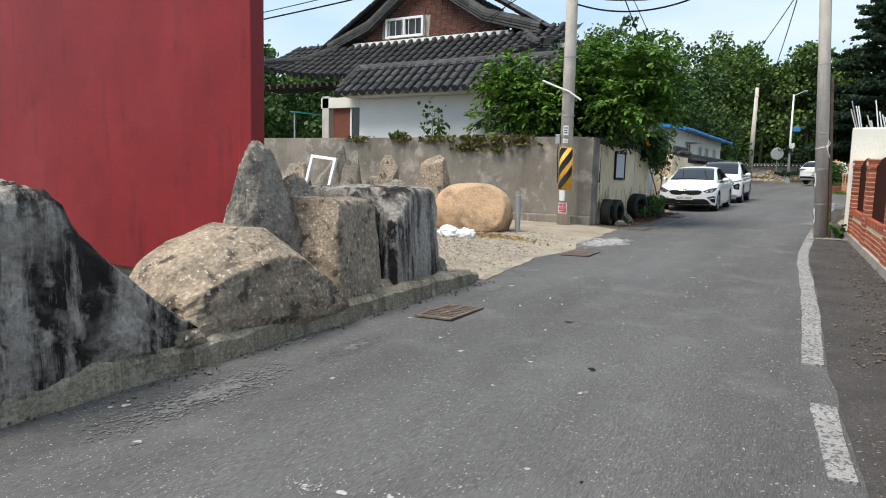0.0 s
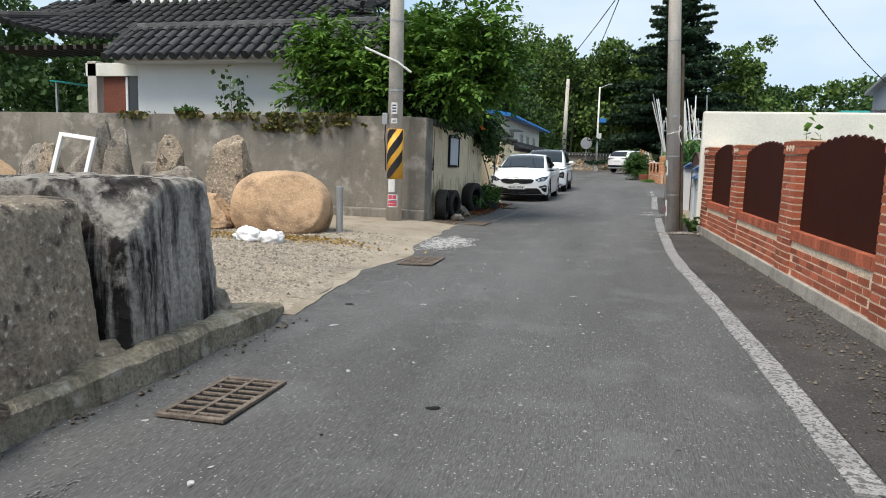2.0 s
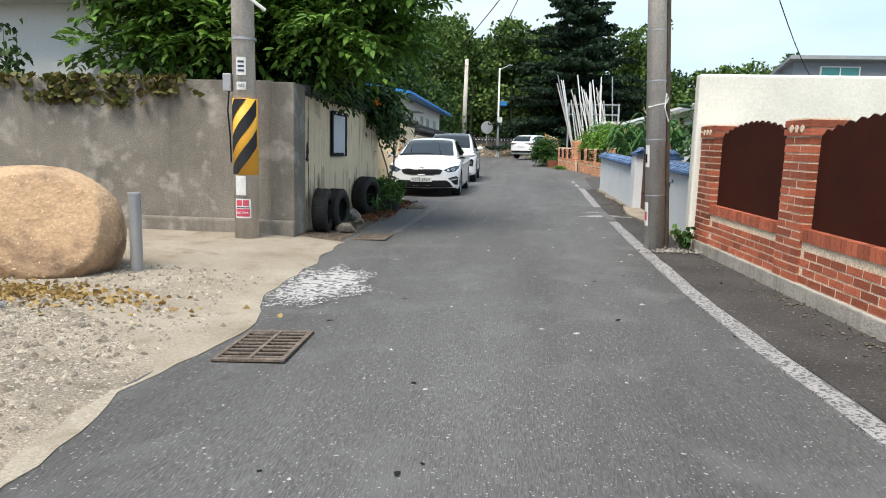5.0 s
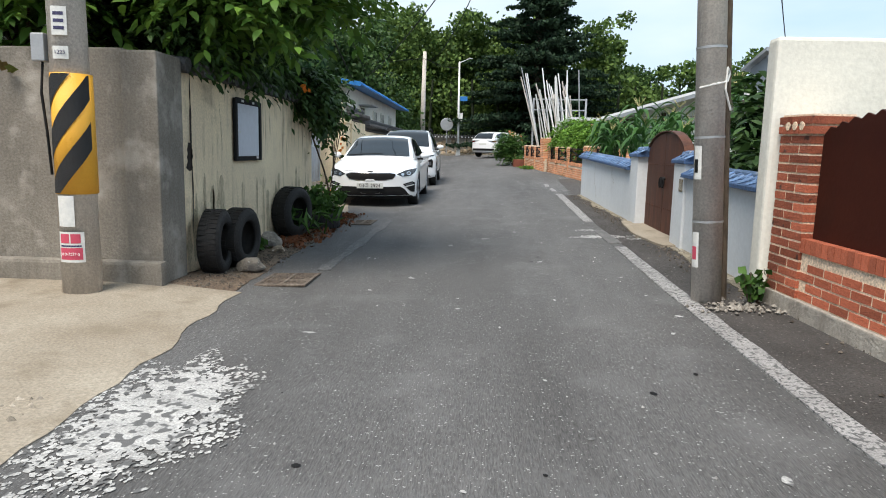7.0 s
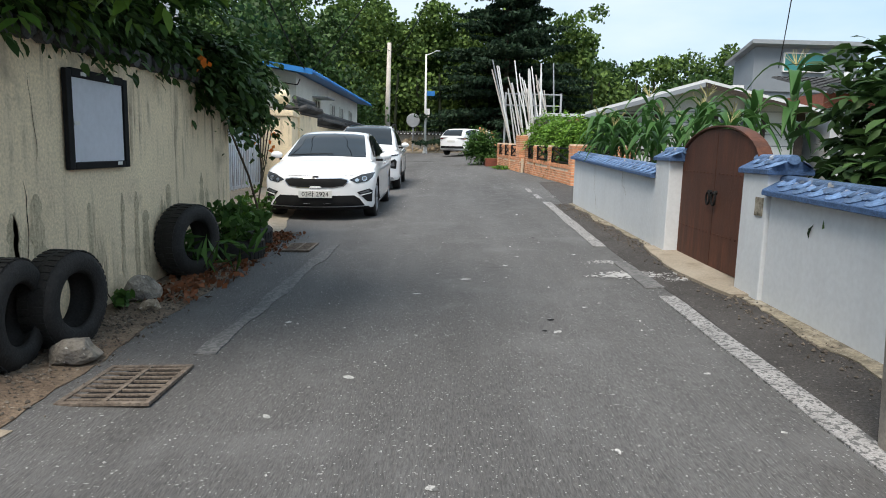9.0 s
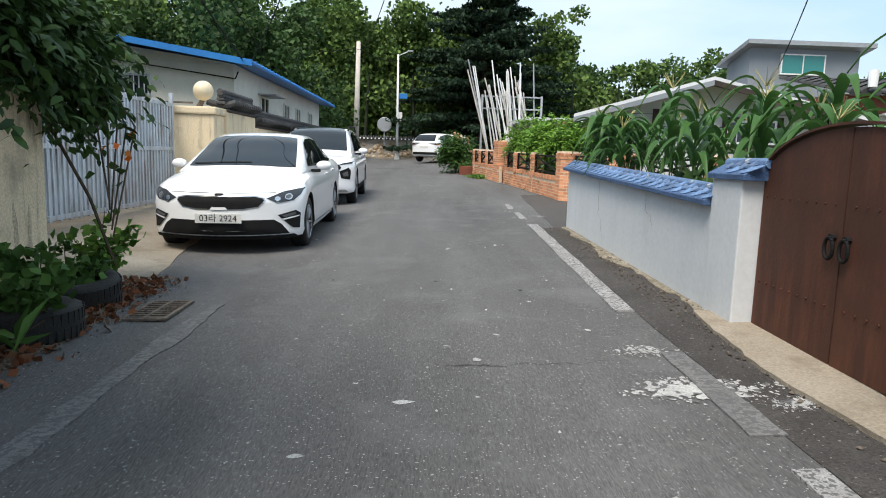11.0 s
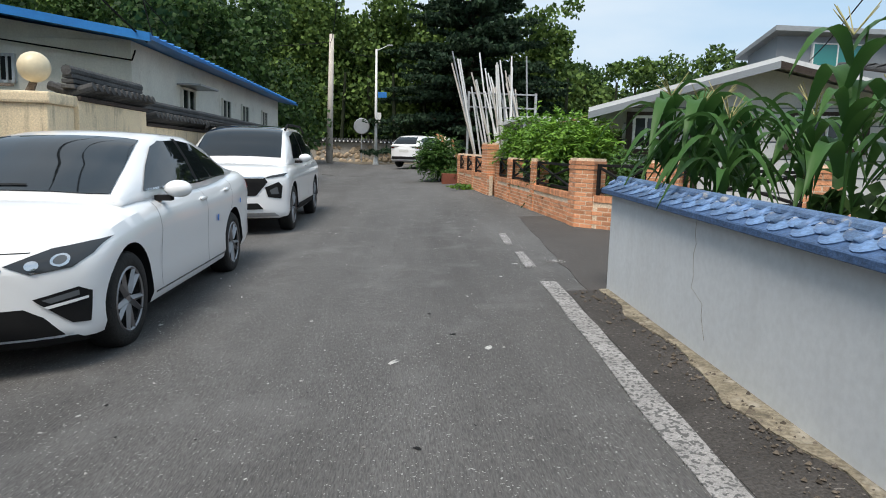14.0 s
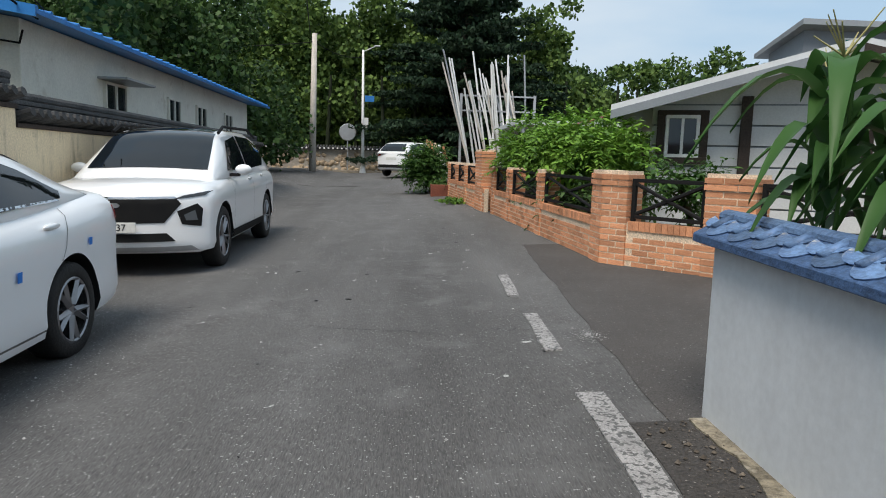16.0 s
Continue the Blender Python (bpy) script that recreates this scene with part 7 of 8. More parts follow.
for i in range(260):
    t = rg.random() ** 0.85
    z = 1.2 + 15.0 * (math.floor(t * 15) + 0.8 * rg.random()) / 15
    r = (7.4 * (1 - t) ** 0.75 + 0.4) * rg.uniform(0.65, 1.1)
    a = rg.uniform(0, 6.28)
    e = Vector((math.cos(a) * r, math.sin(a) * r, z + 0.25 * r * (t - 0.55)))
    tube(bm, (0, 0, z - 0.1), e, 0.05, 0.012, 4)
    for k in np.linspace(0.25, 1.0, int(16 + r * 9)):
        w = 0.35 * (1.15 - k) * r + 0.12
        for _ in range(4):
            p = Vector((0, 0, z - 0.1)).lerp(e, k)
            pts.append((p.x + rg.normal(0, w * 0.36), p.y + rg.normal(0, w * 0.36), p.z - abs(rg.normal(0, 0.11)) + 0.05))
tagged(part("boughs", bm, BARK, cd), "", "", "", "stuff")
leaves("needles", pts, 0.36, NEEDLE, cd, 61, 3.6, 0.1)
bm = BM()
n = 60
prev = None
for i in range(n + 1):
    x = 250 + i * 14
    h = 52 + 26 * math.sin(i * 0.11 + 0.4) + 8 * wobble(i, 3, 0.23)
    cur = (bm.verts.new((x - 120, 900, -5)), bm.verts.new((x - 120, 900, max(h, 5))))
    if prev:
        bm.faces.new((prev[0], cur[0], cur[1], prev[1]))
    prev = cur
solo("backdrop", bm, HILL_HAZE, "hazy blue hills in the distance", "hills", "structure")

# ---- overhead cables ----
def cable(p, q, sag, r, label="thin black overhead cable"):
    p, q = Vector(p), Vector(q)
    bm = BM()
    path_tube(bm, [p.lerp(q, t) - Vector((0, 0, sag * 4 * t * (1 - t))) for t in np.linspace(0, 1, 25)], r, 5)
    return solo("cable", bm, BLACK, label, "cable", group="overhead cables")


cable((-5.1, 13.75, 4.75), (-0.6, 14.0, 5.9), 0.75, 0.018)
cable((-5.1, 13.75, 4.9), (-0.6, 14.0, 5.4), 0.45, 0.01)
cable((-5.1, 13.75, 6.1), (-24, 14.0, 5.0), 0.15, 0.012)
cable((-5.1, 13.75, 5.9), (-24, 13.6, 4.8), 0.2, 0.02)
cable((-5.1, 13.75, 5.6), (-24, 30.0, 4.9), 0.2, 0.012)
cable((-5.1, 13.75, 7.5), (-6.0, 30.4, 3.25), 0.5, 0.016)
cable((-5.1, 13.75, 7.4), (-5.6, 30.2, 3.5), 0.2, 0.01)
cable((-5.1, 13.75, 6.4), (-9.5, 18.3, 5.5), 0.15, 0.01)
cable((-0.55, 14.0, 5.2), (-5.9, 30.4, 3.35), 0.5, 0.01)
cable((-0.55, 14.0, 6.8), (12.5, 42, 5.2), 0.6, 0.016)
cable((-0.55, 14.0, 6.4), (-6.2, 58, 7.8), 1.6, 0.014)
cable((-0.55, 14.0, 7.2), (9, 2, 7.5), 0.6, 0.014)
cable((-5.1, 13.75, 7.2), (-0.55, 14, 7.6), 0.5, 0.012)
cable((-6.2, 58, 7.9), (-3.7, 60.6, 7.5), 0.3, 0.02)
cable((-6.2, 58, 7.8), (-24, 50, 8.5), 1.2, 0.02)


# ---- cars ----
from mathutils.bvhtree import BVHTree


def car(label, at, spec_, plate_text, group="parked cars"):
    ob = thing("car", label, "car", at, group)
    S = spec_
    L, W = S["length"], S["width"] / 2

    def lerp_table(tab, y):
        """A smooth curve through the table, without overshoot."""
        ks = [p[0] for p in tab]
        out = []
        for c in range(1, len(tab[0])):
            vs = [p[c] for p in tab]
            dl = [(v1 - v0) / (k1 - k0) for k0, k1, v0, v1 in zip(ks, ks[1:], vs, vs[1:])]
            sl = [dl[0]] + [0.0 if p * q <= 0 else 2 * p * q / (p + q) for p, q in zip(dl, dl[1:])] + [dl[-1]]
            i = max(0, min(len(ks) - 2, sum(k <= y for k in ks) - 1))
            h = ks[i + 1] - ks[i]
            t = min(max((y - ks[i]) / h, 0.0), 1.0)
            out.append((2 * t ** 3 - 3 * t * t + 1) * vs[i] + (t ** 3 - 2 * t * t + t) * h * sl[i] + (3 * t * t - 2 * t ** 3) * vs[i + 1] + (t ** 3 - t * t) * h * sl[i + 1])
        return out

    def loft(rings, cap_rows=None):
        bm = BM()
        rs = [[bm.verts.new(p) for p in r] for r in rings]
        n = len(rs[0])
        for a, b in zip(rs, rs[1:]):
            for i in range(n):
                bm.faces.new((a[i], a[(i + 1) % n], b[(i + 1) % n], b[i]))
        if cap_rows is None:
            bm.faces.new(rs[0][::-1]), bm.faces.new(rs[-1])
        else:
            for ring, y_of in cap_rows:
                rows = [[bm.verts.new((x * k / 6, y_of(x * k / 6), z)) for k in range(-6, 7)] for x, z in ring]
                for a, b in zip(rows, rows[1:]):
                    for i in range(12):
                        bm.faces.new((a[i], a[i + 1], b[i + 1], b[i]))
            bmesh.ops.remove_doubles(bm, verts=bm.verts, dist=0.0004)
            bmesh.ops.dissolve_degenerate(bm, dist=0.0004, edges=bm.edges)
            bmesh.ops.triangulate(bm, faces=bm.faces)
        bmesh.ops.recalc_face_normals(bm, faces=bm.faces)
        return bm

    rings, caps = [], []
    ys = sorted({t[0] for t in S["body"]} | set(np.linspace(0, L, 60).tolist()) | set(np.linspace(0, 0.3, 12).tolist()))
    for y in ys:
        w, zb, zt = lerp_table(S["body"], y)
        h = zt - zb
        half = [(0.0, zb), (0.5 * w, zb), (0.86 * w, zb), (0.96 * w, zb + 0.04 * h), (0.992 * w, zb + 0.14 * h), (0.985 * w, zb + 0.32 * h), (0.99 * w, zb + 0.5 * h), (1.0 * w, zb + 0.68 * h), (0.985 * w, zb + 0.8 * h), (0.945 * w, zb + 0.9 * h), (0.86 * w, zb + 0.965 * h), (0.7 * w, zt), (0.35 * w, zt + 0.02), (0.0, zt + 0.026)]

        def yy(x, y=y):
            front = S["bow"] * (1 - y / 0.9) ** 2 if y < 0.9 else 0.0
            back = S["bow"] * 0.6 * (1 - (L - y) / 0.7) ** 2 if y > L - 0.7 else 0.0
            return y + (front - back) * (x / W) ** 2

        if y in (ys[0], ys[-1]):
            caps.append((half[2:], yy))
        right = [(x, yy(x), z) for x, z in half]
        left = [(-x, yy(x), z) for x, z in half[-2:0:-1]]
        rings.append(right + left)
    body = part("body", loft(rings, caps), CAR_WHITE, ob, "white painted body", True)
    # wheel arches
    bmc = BM()
    for wy in S["wheels"]:
        for s in (1, -1):
            tube(bmc, (s * (W - 0.3), wy, S["r"]), (s * (W + 0.2), wy, S["r"]), S["r"] + 0.055, S["r"] + 0.055, 40)
    cut = bpy.data.objects.new("tmp", mesh_of(bmc, "tmp", BLACK))
    scene.collection.objects.link(cut)
    md = body.modifiers.new("arches", "BOOLEAN")
    md.operation, md.object, md.solver = "DIFFERENCE", cut, "EXACT"
    body.parent = None
    bpy.context.view_layer.update()
    me = bpy.data.meshes.new_from_object(body.evaluated_get(bpy.context.evaluated_depsgraph_get()))
    body.modifiers.clear()
    body.data = me
    body.parent = ob
    bpy.data.objects.remove(cut)
    me.materials.clear()
    me.materials.append(CAR_WHITE)
    me.materials.append(BLACK)
    for p in me.polygons:
        p.use_smooth = True
        c = p.center
        p.material_index = 1 if any(abs(math.hypot(c.y - wy, c.z - S["r"]) - S["r"] - 0.055) < 0.012 and abs(p.normal.x) < 0.5 for wy in S["wheels"]) or (abs(abs(c.x) - (W - 0.3)) < 0.02 and abs(p.normal.x) > 0.9 and c.z < 0.9) else 0
    me.set_sharp_from_angle(angle=radians(32))
    rings = []
    for y in np.linspace(S["cabin"][0][0], S["cabin"][-1][0], 56):
        zt, wt, wb, zb = lerp_table(S["cabin"], y)
        half = [(wb * 0.98, zb - 0.06), (wb, zb), (wb + (wt - wb) * 0.45, zb + (zt - zb) * 0.5), (wt + 0.03, zb + (zt - zb) * 0.86), (wt * 0.96, zt - 0.022 * min(1, (zt - zb) * 4)), (wt * 0.75, zt - 0.004), (wt * 0.4, zt + 0.008), (0, zt + 0.012)]
        rings.append([(x, y, z) for x, z in half] + [(-x, y, z) for x, z in half[-2::-1]])
    cabin = part("cabin", loft(rings), CAR_WHITE, ob, "white roof and pillars", True)

    def bvh_of(o):
        return BVHTree.FromPolygons([v.co for v in o.data.vertices], [tuple(p.vertices) for p in o.data.polygons])

    shell = {"body": bvh_of(body), "cabin": bvh_of(cabin)}

    def panel(name, outline, plane, on, material, lab="", off=0.009, step=0.025, parent=None, mirror=True):
        """A convex outline laid onto the shell: plane front or rear (x, z) or side (y, z)."""
        for m in ((1, -1) if mirror else (1,)):
            us, vs = [p[0] for p in outline], [p[1] for p in outline]
            bm = BM()
            nu, nv = max(2, int((max(us) - min(us)) / step)), max(2, int((max(vs) - min(vs)) / step))
            grid = [[bm.verts.new((min(us) + (max(us) - min(us)) * i / nu, 0, min(vs) + (max(vs) - min(vs)) * j / nv)) for j in range(nv + 1)] for i in range(nu + 1)]
            for i in range(nu):
                for j in range(nv):
                    bm.faces.new((grid[i][j], grid[i + 1][j], grid[i + 1][j + 1], grid[i][j + 1]))
            area = sum(a[0] * b[1] - b[0] * a[1] for a, b in zip(outline, outline[1:] + outline[:1]))
            pts = outline if area > 0 else outline[::-1]
            for a, b in zip(pts, pts[1:] + pts[:1]):
                nrm = Vector((b[1] - a[1], 0, -(b[0] - a[0])))
                if nrm.length < 1e-6 or not bm.faces:
                    continue
                bmesh.ops.bisect_plane(bm, geom=bm.verts[:] + bm.edges[:] + bm.faces[:], plane_co=(a[0], 0, a[1]), plane_no=nrm, clear_outer=True)
            dead = []
            for v in bm.verts:
                u, w = v.co.x, v.co.z
                if plane == "front":
                    org, way = Vector((u * m, -2, w)), Vector((0, 1, 0))
                elif plane == "rear":
                    org, way = Vector((u * m, L + 2, w)), Vector((0, -1, 0))
                elif plane == "top":
                    org, way = Vector((w * m, u, 4)), Vector((0, 0, -1))
                else:
                    org, way = Vector((m * 3, u, w)), Vector((-m, 0, 0))
                hit, nn, _, _ = shell[on].ray_cast(org, way)
                if hit is None:
                    dead.append(v)
                else:
                    v.co = hit + nn * off
            if dead:
                bmesh.ops.delete(bm, geom=dead, context="VERTS")
            if not bm.faces:
                bm.free()
                continue
            bmesh.ops.recalc_face_normals(bm, faces=bm.faces)
            part(name, bm, material, parent or ob, lab, True)

    for args in S["panels"]:
        panel(*args[:5], **(args[5] if len(args) > 5 else {}))
    # wheels
    for wy in S["wheels"]:
        for s in (1, -1):
            wh = thing("wheel", "", "", None)
            wh.parent = ob
            wh.matrix_basis = Matrix.Translation((s * (W - 0.125), wy, S["r"])) @ Matrix.Rotation(radians(90 * s), 4, "Y")
            r, w = S["r"], 0.21
            prof = [(r * 0.66, -w * 0.45), (r * 0.74, -w * 0.5), (r * 0.93, -w * 0.48), (r * 0.985, -w * 0.38), (r, -w * 0.2), (r, w * 0.2), (r * 0.985, w * 0.38), (r * 0.93, w * 0.48), (r * 0.74, w * 0.5), (r * 0.66, w * 0.45)]
            bm = BM()
            n = 36
            rs = [[bm.verts.new((p * math.cos(2 * math.pi * i / n), p * math.sin(2 * math.pi * i / n), h)) for p, h in prof] for i in range(n)]
            for i in range(n):
                a, b = rs[i], rs[(i + 1) % n]
                for j in range(len(prof)):
                    k = (j + 1) % len(prof)
                    bm.faces.new((a[j], b[j], b[k], a[k]))
            bmesh.ops.recalc_face_normals(bm, faces=bm.faces)
            part("tyre", bm, RUBBER, wh, "black tyre", True)
            bm = BM()
            tube(bm, (0, 0, -0.05), (0, 0, 0.02), r * 0.66, r * 0.66, 30)
            part("wheel_well", bm, BLACK, wh, "dark wheel inside")
            bm = BM()
            for i in range(36):
                a, b = 2 * math.pi * i / 36, 2 * math.pi * (i + 1) / 36
                tube(bm, (r * 0.655 * math.cos(a), r * 0.655 * math.sin(a), w * 0.44), (r * 0.655 * math.cos(b), r * 0.655 * math.sin(b), w * 0.44), 0.012, 0.012, 5)
            tube(bm, (0, 0, 0.03), (0, 0, w * 0.4), r * 0.14, r * 0.12, 16)
            for i in range(5):
                for d in (-0.13, 0.13):
                    a = 2 * math.pi * i / 5
                    p0 = Vector((r * 0.12 * math.cos(a), r * 0.12 * math.sin(a), w * 0.36))
                    p1 = Vector((r * 0.65 * math.cos(a + d * 1.6), r * 0.65 * math.sin(a + d * 1.6), w * 0.42))
                    tube(bm, p0, p1, 0.026, 0.018, 4)
            part("rim", bm, ALLOY, wh, "five-spoke alloy rim")
    # mirrors, handles, plate
    for s in (1, -1):
        bm = BM()
        bmesh.ops.create_uvsphere(bm, u_segments=16, v_segments=10, radius=1.0, matrix=Matrix.Translation((s * (W + 0.07), S["mirror"][0], S["mirror"][1])) @ Matrix.Diagonal((0.105, 0.07, 0.066, 1)))
        part("side_mirror", bm, CAR_WHITE, ob, "white side mirror", True)
        part("mirror_arm", box(BM(), s * (W - 0.1) if s > 0 else s * (W + 0.02), s * (W + 0.02) if s > 0 else s * (W - 0.1), S["mirror"][0] - 0.03, S["mirror"][0] + 0.05, S["mirror"][1] - 0.09, S["mirror"][1] - 0.05), BLACK, ob)
        for hy, hz in S["handles"]:
            hit, nn, _, _ = shell["body"].ray_cast(Vector((s * 3, hy, hz)), Vector((-s, 0, 0)))
            if hit is not None:
                bm = BM()
                bmesh.ops.create_uvsphere(bm, u_segments=12, v_segments=8, radius=1.0, matrix=Matrix.Translation((hit.x + s * 0.015, hy, hz)) @ Matrix.Diagonal((0.018, 0.1, 0.02, 1)))
                part("door_handle", bm, CAR_WHITE, ob, "", True)
    if plate_text:
        py, pz, rear = S["plate"]
        sg = -1 if not rear else 1
        pl = part("licence_plate", box(BM(), -0.26, 0.26, py - 0.012, py, pz - 0.055, pz + 0.055, 0.006), PAPER, ob, "white licence plate")
        words(plate_text, 0.1, BLACK, pose(0, py + sg * 0.0145 - (0 if rear else 0), pz - 0.002, 90, 0, 0 if not rear else 180), pl, "black plate characters")
    return ob


def seams(tops):
    return [("door_seam", [(y0, z0), (y1, z1), (y1 + 0.005, z1), (y0 + 0.005, z0)], "side", "body", BLACK, {"off": 0.003}) for y0, z0, y1, z1 in tops]


SEDAN = dict(length=4.64, width=1.8, r=0.318, wheels=(0.88, 3.58), bow=0.4, mirror=(1.62, 1.0), handles=((2.55, 0.86), (3.35, 0.89)), plate=(-0.02, 0.44, False),
             body=[(0.0, 0.66, 0.29, 0.62), (0.02, 0.73, 0.235, 0.664), (0.06, 0.79, 0.205, 0.7), (0.16, 0.845, 0.19, 0.744), (0.35, 0.882, 0.18, 0.8), (0.6, 0.9, 0.18, 0.862), (0.95, 0.9, 0.18, 0.92), (1.3, 0.9, 0.18, 0.955), (2.2, 0.9, 0.18, 0.975), (3.4, 0.9, 0.19, 1.01), (4.0, 0.89, 0.2, 1.05), (4.4, 0.87, 0.24, 1.06), (4.58, 0.82, 0.3, 1.03), (4.64, 0.74, 0.36, 0.9)],
             cabin=[(1.05, 0.95, 0.72, 0.78, 0.93), (1.5, 1.17, 0.64, 0.8, 0.95), (1.95, 1.36, 0.59, 0.81, 0.96), (2.4, 1.425, 0.585, 0.81, 0.97), (2.95, 1.42, 0.58, 0.81, 0.98), (3.45, 1.345, 0.57, 0.79, 1.0), (3.95, 1.15, 0.6, 0.76, 1.03), (4.2, 1.05, 0.66, 0.72, 1.04)],
             panels=[("windscreen", [(1.13, -0.68), (1.6, -0.61), (2.0, -0.555), (2.0, 0.555), (1.6, 0.61), (1.13, 0.68)], "top", "cabin", CAR_GLASS, {"lab": "dark tinted windscreen", "mirror": False}),
                     ("rear_window", [(-0.62, 1.08), (0.62, 1.08), (0.53, 1.35), (-0.53, 1.35)], "rear", "cabin", CAR_GLASS, {"lab": "dark rear window", "mirror": False}),
                     ("side_window", [(1.44, 0.985), (1.72, 1.16), (2.0, 1.305), (2.2, 1.35), (2.58, 1.36), (2.6, 0.99)], "side", "cabin", CAR_GLASS, {"lab": "dark side window"}),
                     ("side_window", [(2.67, 0.99), (2.65, 1.36), (3.0, 1.335), (3.4, 1.23), (3.76, 1.08), (3.7, 1.035)], "side", "cabin", CAR_GLASS, {"lab": "dark side window"}),
                     ("window_trim", [(1.5, 0.985), (3.66, 1.02), (3.66, 1.035), (1.5, 1.0)], "side", "cabin", CHROME, {"off": 0.009}),
                     ("window_pillar", [(2.585, 0.99), (2.57, 1.375), (2.665, 1.375), (2.685, 0.99)], "side", "cabin", BLACK, {"off": 0.007}),
                     ("window_pillar", [(1.44, 0.985), (1.5, 0.985), (1.68, 1.06), (1.62, 1.05)], "side", "cabin", BLACK, {"off": 0.007}),
                     ("grille_surround", [(-0.503, 0.635), (-0.43, 0.555), (-0.258, 0.53), (0.258, 0.53), (0.43, 0.555), (0.503, 0.635), (0.486, 0.668), (0.387, 0.69), (-0.387, 0.69), (-0.486, 0.668)], "front", "body", CHROME, {"mirror": False, "off": 0.004}),
                     ("grille", [(-0.486, 0.635), (-0.421, 0.568), (-0.258, 0.545), (0.258, 0.545), (0.421, 0.568), (0.486, 0.635), (0.473, 0.658), (0.378, 0.677), (-0.378, 0.677), (-0.473, 0.658)], "front", "body", BLACK, {"lab": "black mesh grille", "mirror": False, "off": 0.009}),
                     ("grille_notch", [(-0.1, 0.535), (0.1, 0.535), (0.075, 0.565), (-0.075, 0.565)], "front", "body", CAR_WHITE, {"mirror": False, "off": 0.014}),
                     ("headlight", [(0.505, 0.658), (0.62, 0.603), (0.78, 0.628), (0.845, 0.69), (0.87, 0.765), (0.68, 0.732)], "front", "body", LAMP_DARK, {"lab": "clear headlight with dark inside", "off": 0.006}),
                     ("headlight_lens", [(0.73 + 0.04 * math.cos(math.tau * k / 12), 0.672 + 0.034 * math.sin(math.tau * k / 12)) for k in range(12)], "front", "body", CHROME, {"off": 0.01, "step": 0.012}),
                     ("headlight_lens", [(0.73 + 0.027 * math.cos(math.tau * k / 12), 0.672 + 0.023 * math.sin(math.tau * k / 12)) for k in range(12)], "front", "body", LAMP_GLASS, {"off": 0.014, "step": 0.012}),
                     ("headlight_lens", [(0.62 + 0.03 * math.cos(math.tau * k / 12), 0.651 + 0.025 * math.sin(math.tau * k / 12)) for k in range(12)], "front", "body", CHROME, {"off": 0.01, "step": 0.012}),
                     ("light_strip", [(0.55, 0.64), (0.625, 0.606), (0.78, 0.632), (0.77, 0.641), (0.63, 0.617)], "front", "body", CHROME, {"off": 0.012, "step": 0.012}),
                     ("lower_intake", [(-0.74, 0.245), (-0.66, 0.36), (-0.58, 0.415), (0.58, 0.415), (0.66, 0.36), (0.74, 0.245)], "front", "body", BLACK, {"lab": "black lower intake", "mirror": False, "off": 0.006}),
                     ("lip", [(-0.82, 0.205), (-0.78, 0.24), (0.78, 0.24), (0.82, 0.205)], "front", "body", BLACK, {"mirror": False, "off": 0.02}),
                     ("fog_pocket", [(0.62, 0.465), (0.8, 0.515), (0.845, 0.48), (0.835, 0.3), (0.77, 0.31)], "front", "body", BLACK, {"lab": "black fog lamp pocket"}),
                     ("fog_lamp", [(0.655, 0.458), (0.8, 0.497), (0.8, 0.465), (0.69, 0.436)], "front", "body", LAMP_GLASS, {"off": 0.013}),
                     ("fog_blade", [(0.66, 0.42), (0.83, 0.455), (0.83, 0.44), (0.68, 0.405)], "front", "body", CAR_WHITE, {"off": 0.014, "step": 0.012}),
                     ("bonnet_seam", [(-0.6, 0.717), (0.6, 0.717), (0.6, 0.722), (-0.6, 0.722)], "front", "body", BLACK, {"mirror": False, "off": 0.002, "step": 0.02}),
                     ("emblem", [(-0.055, 0.701), (-0.037, 0.69), (0.037, 0.69), (0.055, 0.701), (0.037, 0.712), (-0.037, 0.712)], "front", "body", BLACK, {"lab": "small oval emblem", "mirror": False, "off": 0.006}),
                     ("wiper", [(1.17, -0.62), (1.19, -0.62), (1.2, 0.1), (1.18, 0.1)], "top", "cabin", BLACK, {"mirror": False, "off": 0.016}),
                     ("tail_lamp", [(0.5, 0.84), (0.8, 0.8), (0.82, 0.92), (0.55, 0.95)], "rear", "body", REDLAMP, {"lab": "red tail lamp"}),
                     ("tail_lamp", [(4.28, 0.86), (4.6, 0.82), (4.6, 0.92), (4.35, 0.95)], "side", "body", REDLAMP, {"lab": "red tail lamp"}),
                     ("door_guard", [(2.9, 0.62), (2.95, 0.62), (2.95, 0.68), (2.9, 0.68)], "side", "body", BLUE_TAG, {"lab": "blue foam door guard", "off": 0.012}),
                     ("door_guard", [(3.78, 0.72), (3.83, 0.72), (3.83, 0.77), (3.78, 0.77)], "side", "body", BLUE_TAG, {"lab": "blue foam door guard", "off": 0.012}),
                     ("sill_line", [(1.3, 0.27), (3.2, 0.27), (3.2, 0.285), (1.3, 0.285)], "side", "body", CHROME, {"off": 0.004})] + seams([(1.42, 0.3, 1.46, 0.92), (2.62, 0.28, 2.62, 0.96), (3.28, 0.4, 3.6, 0.98)]))
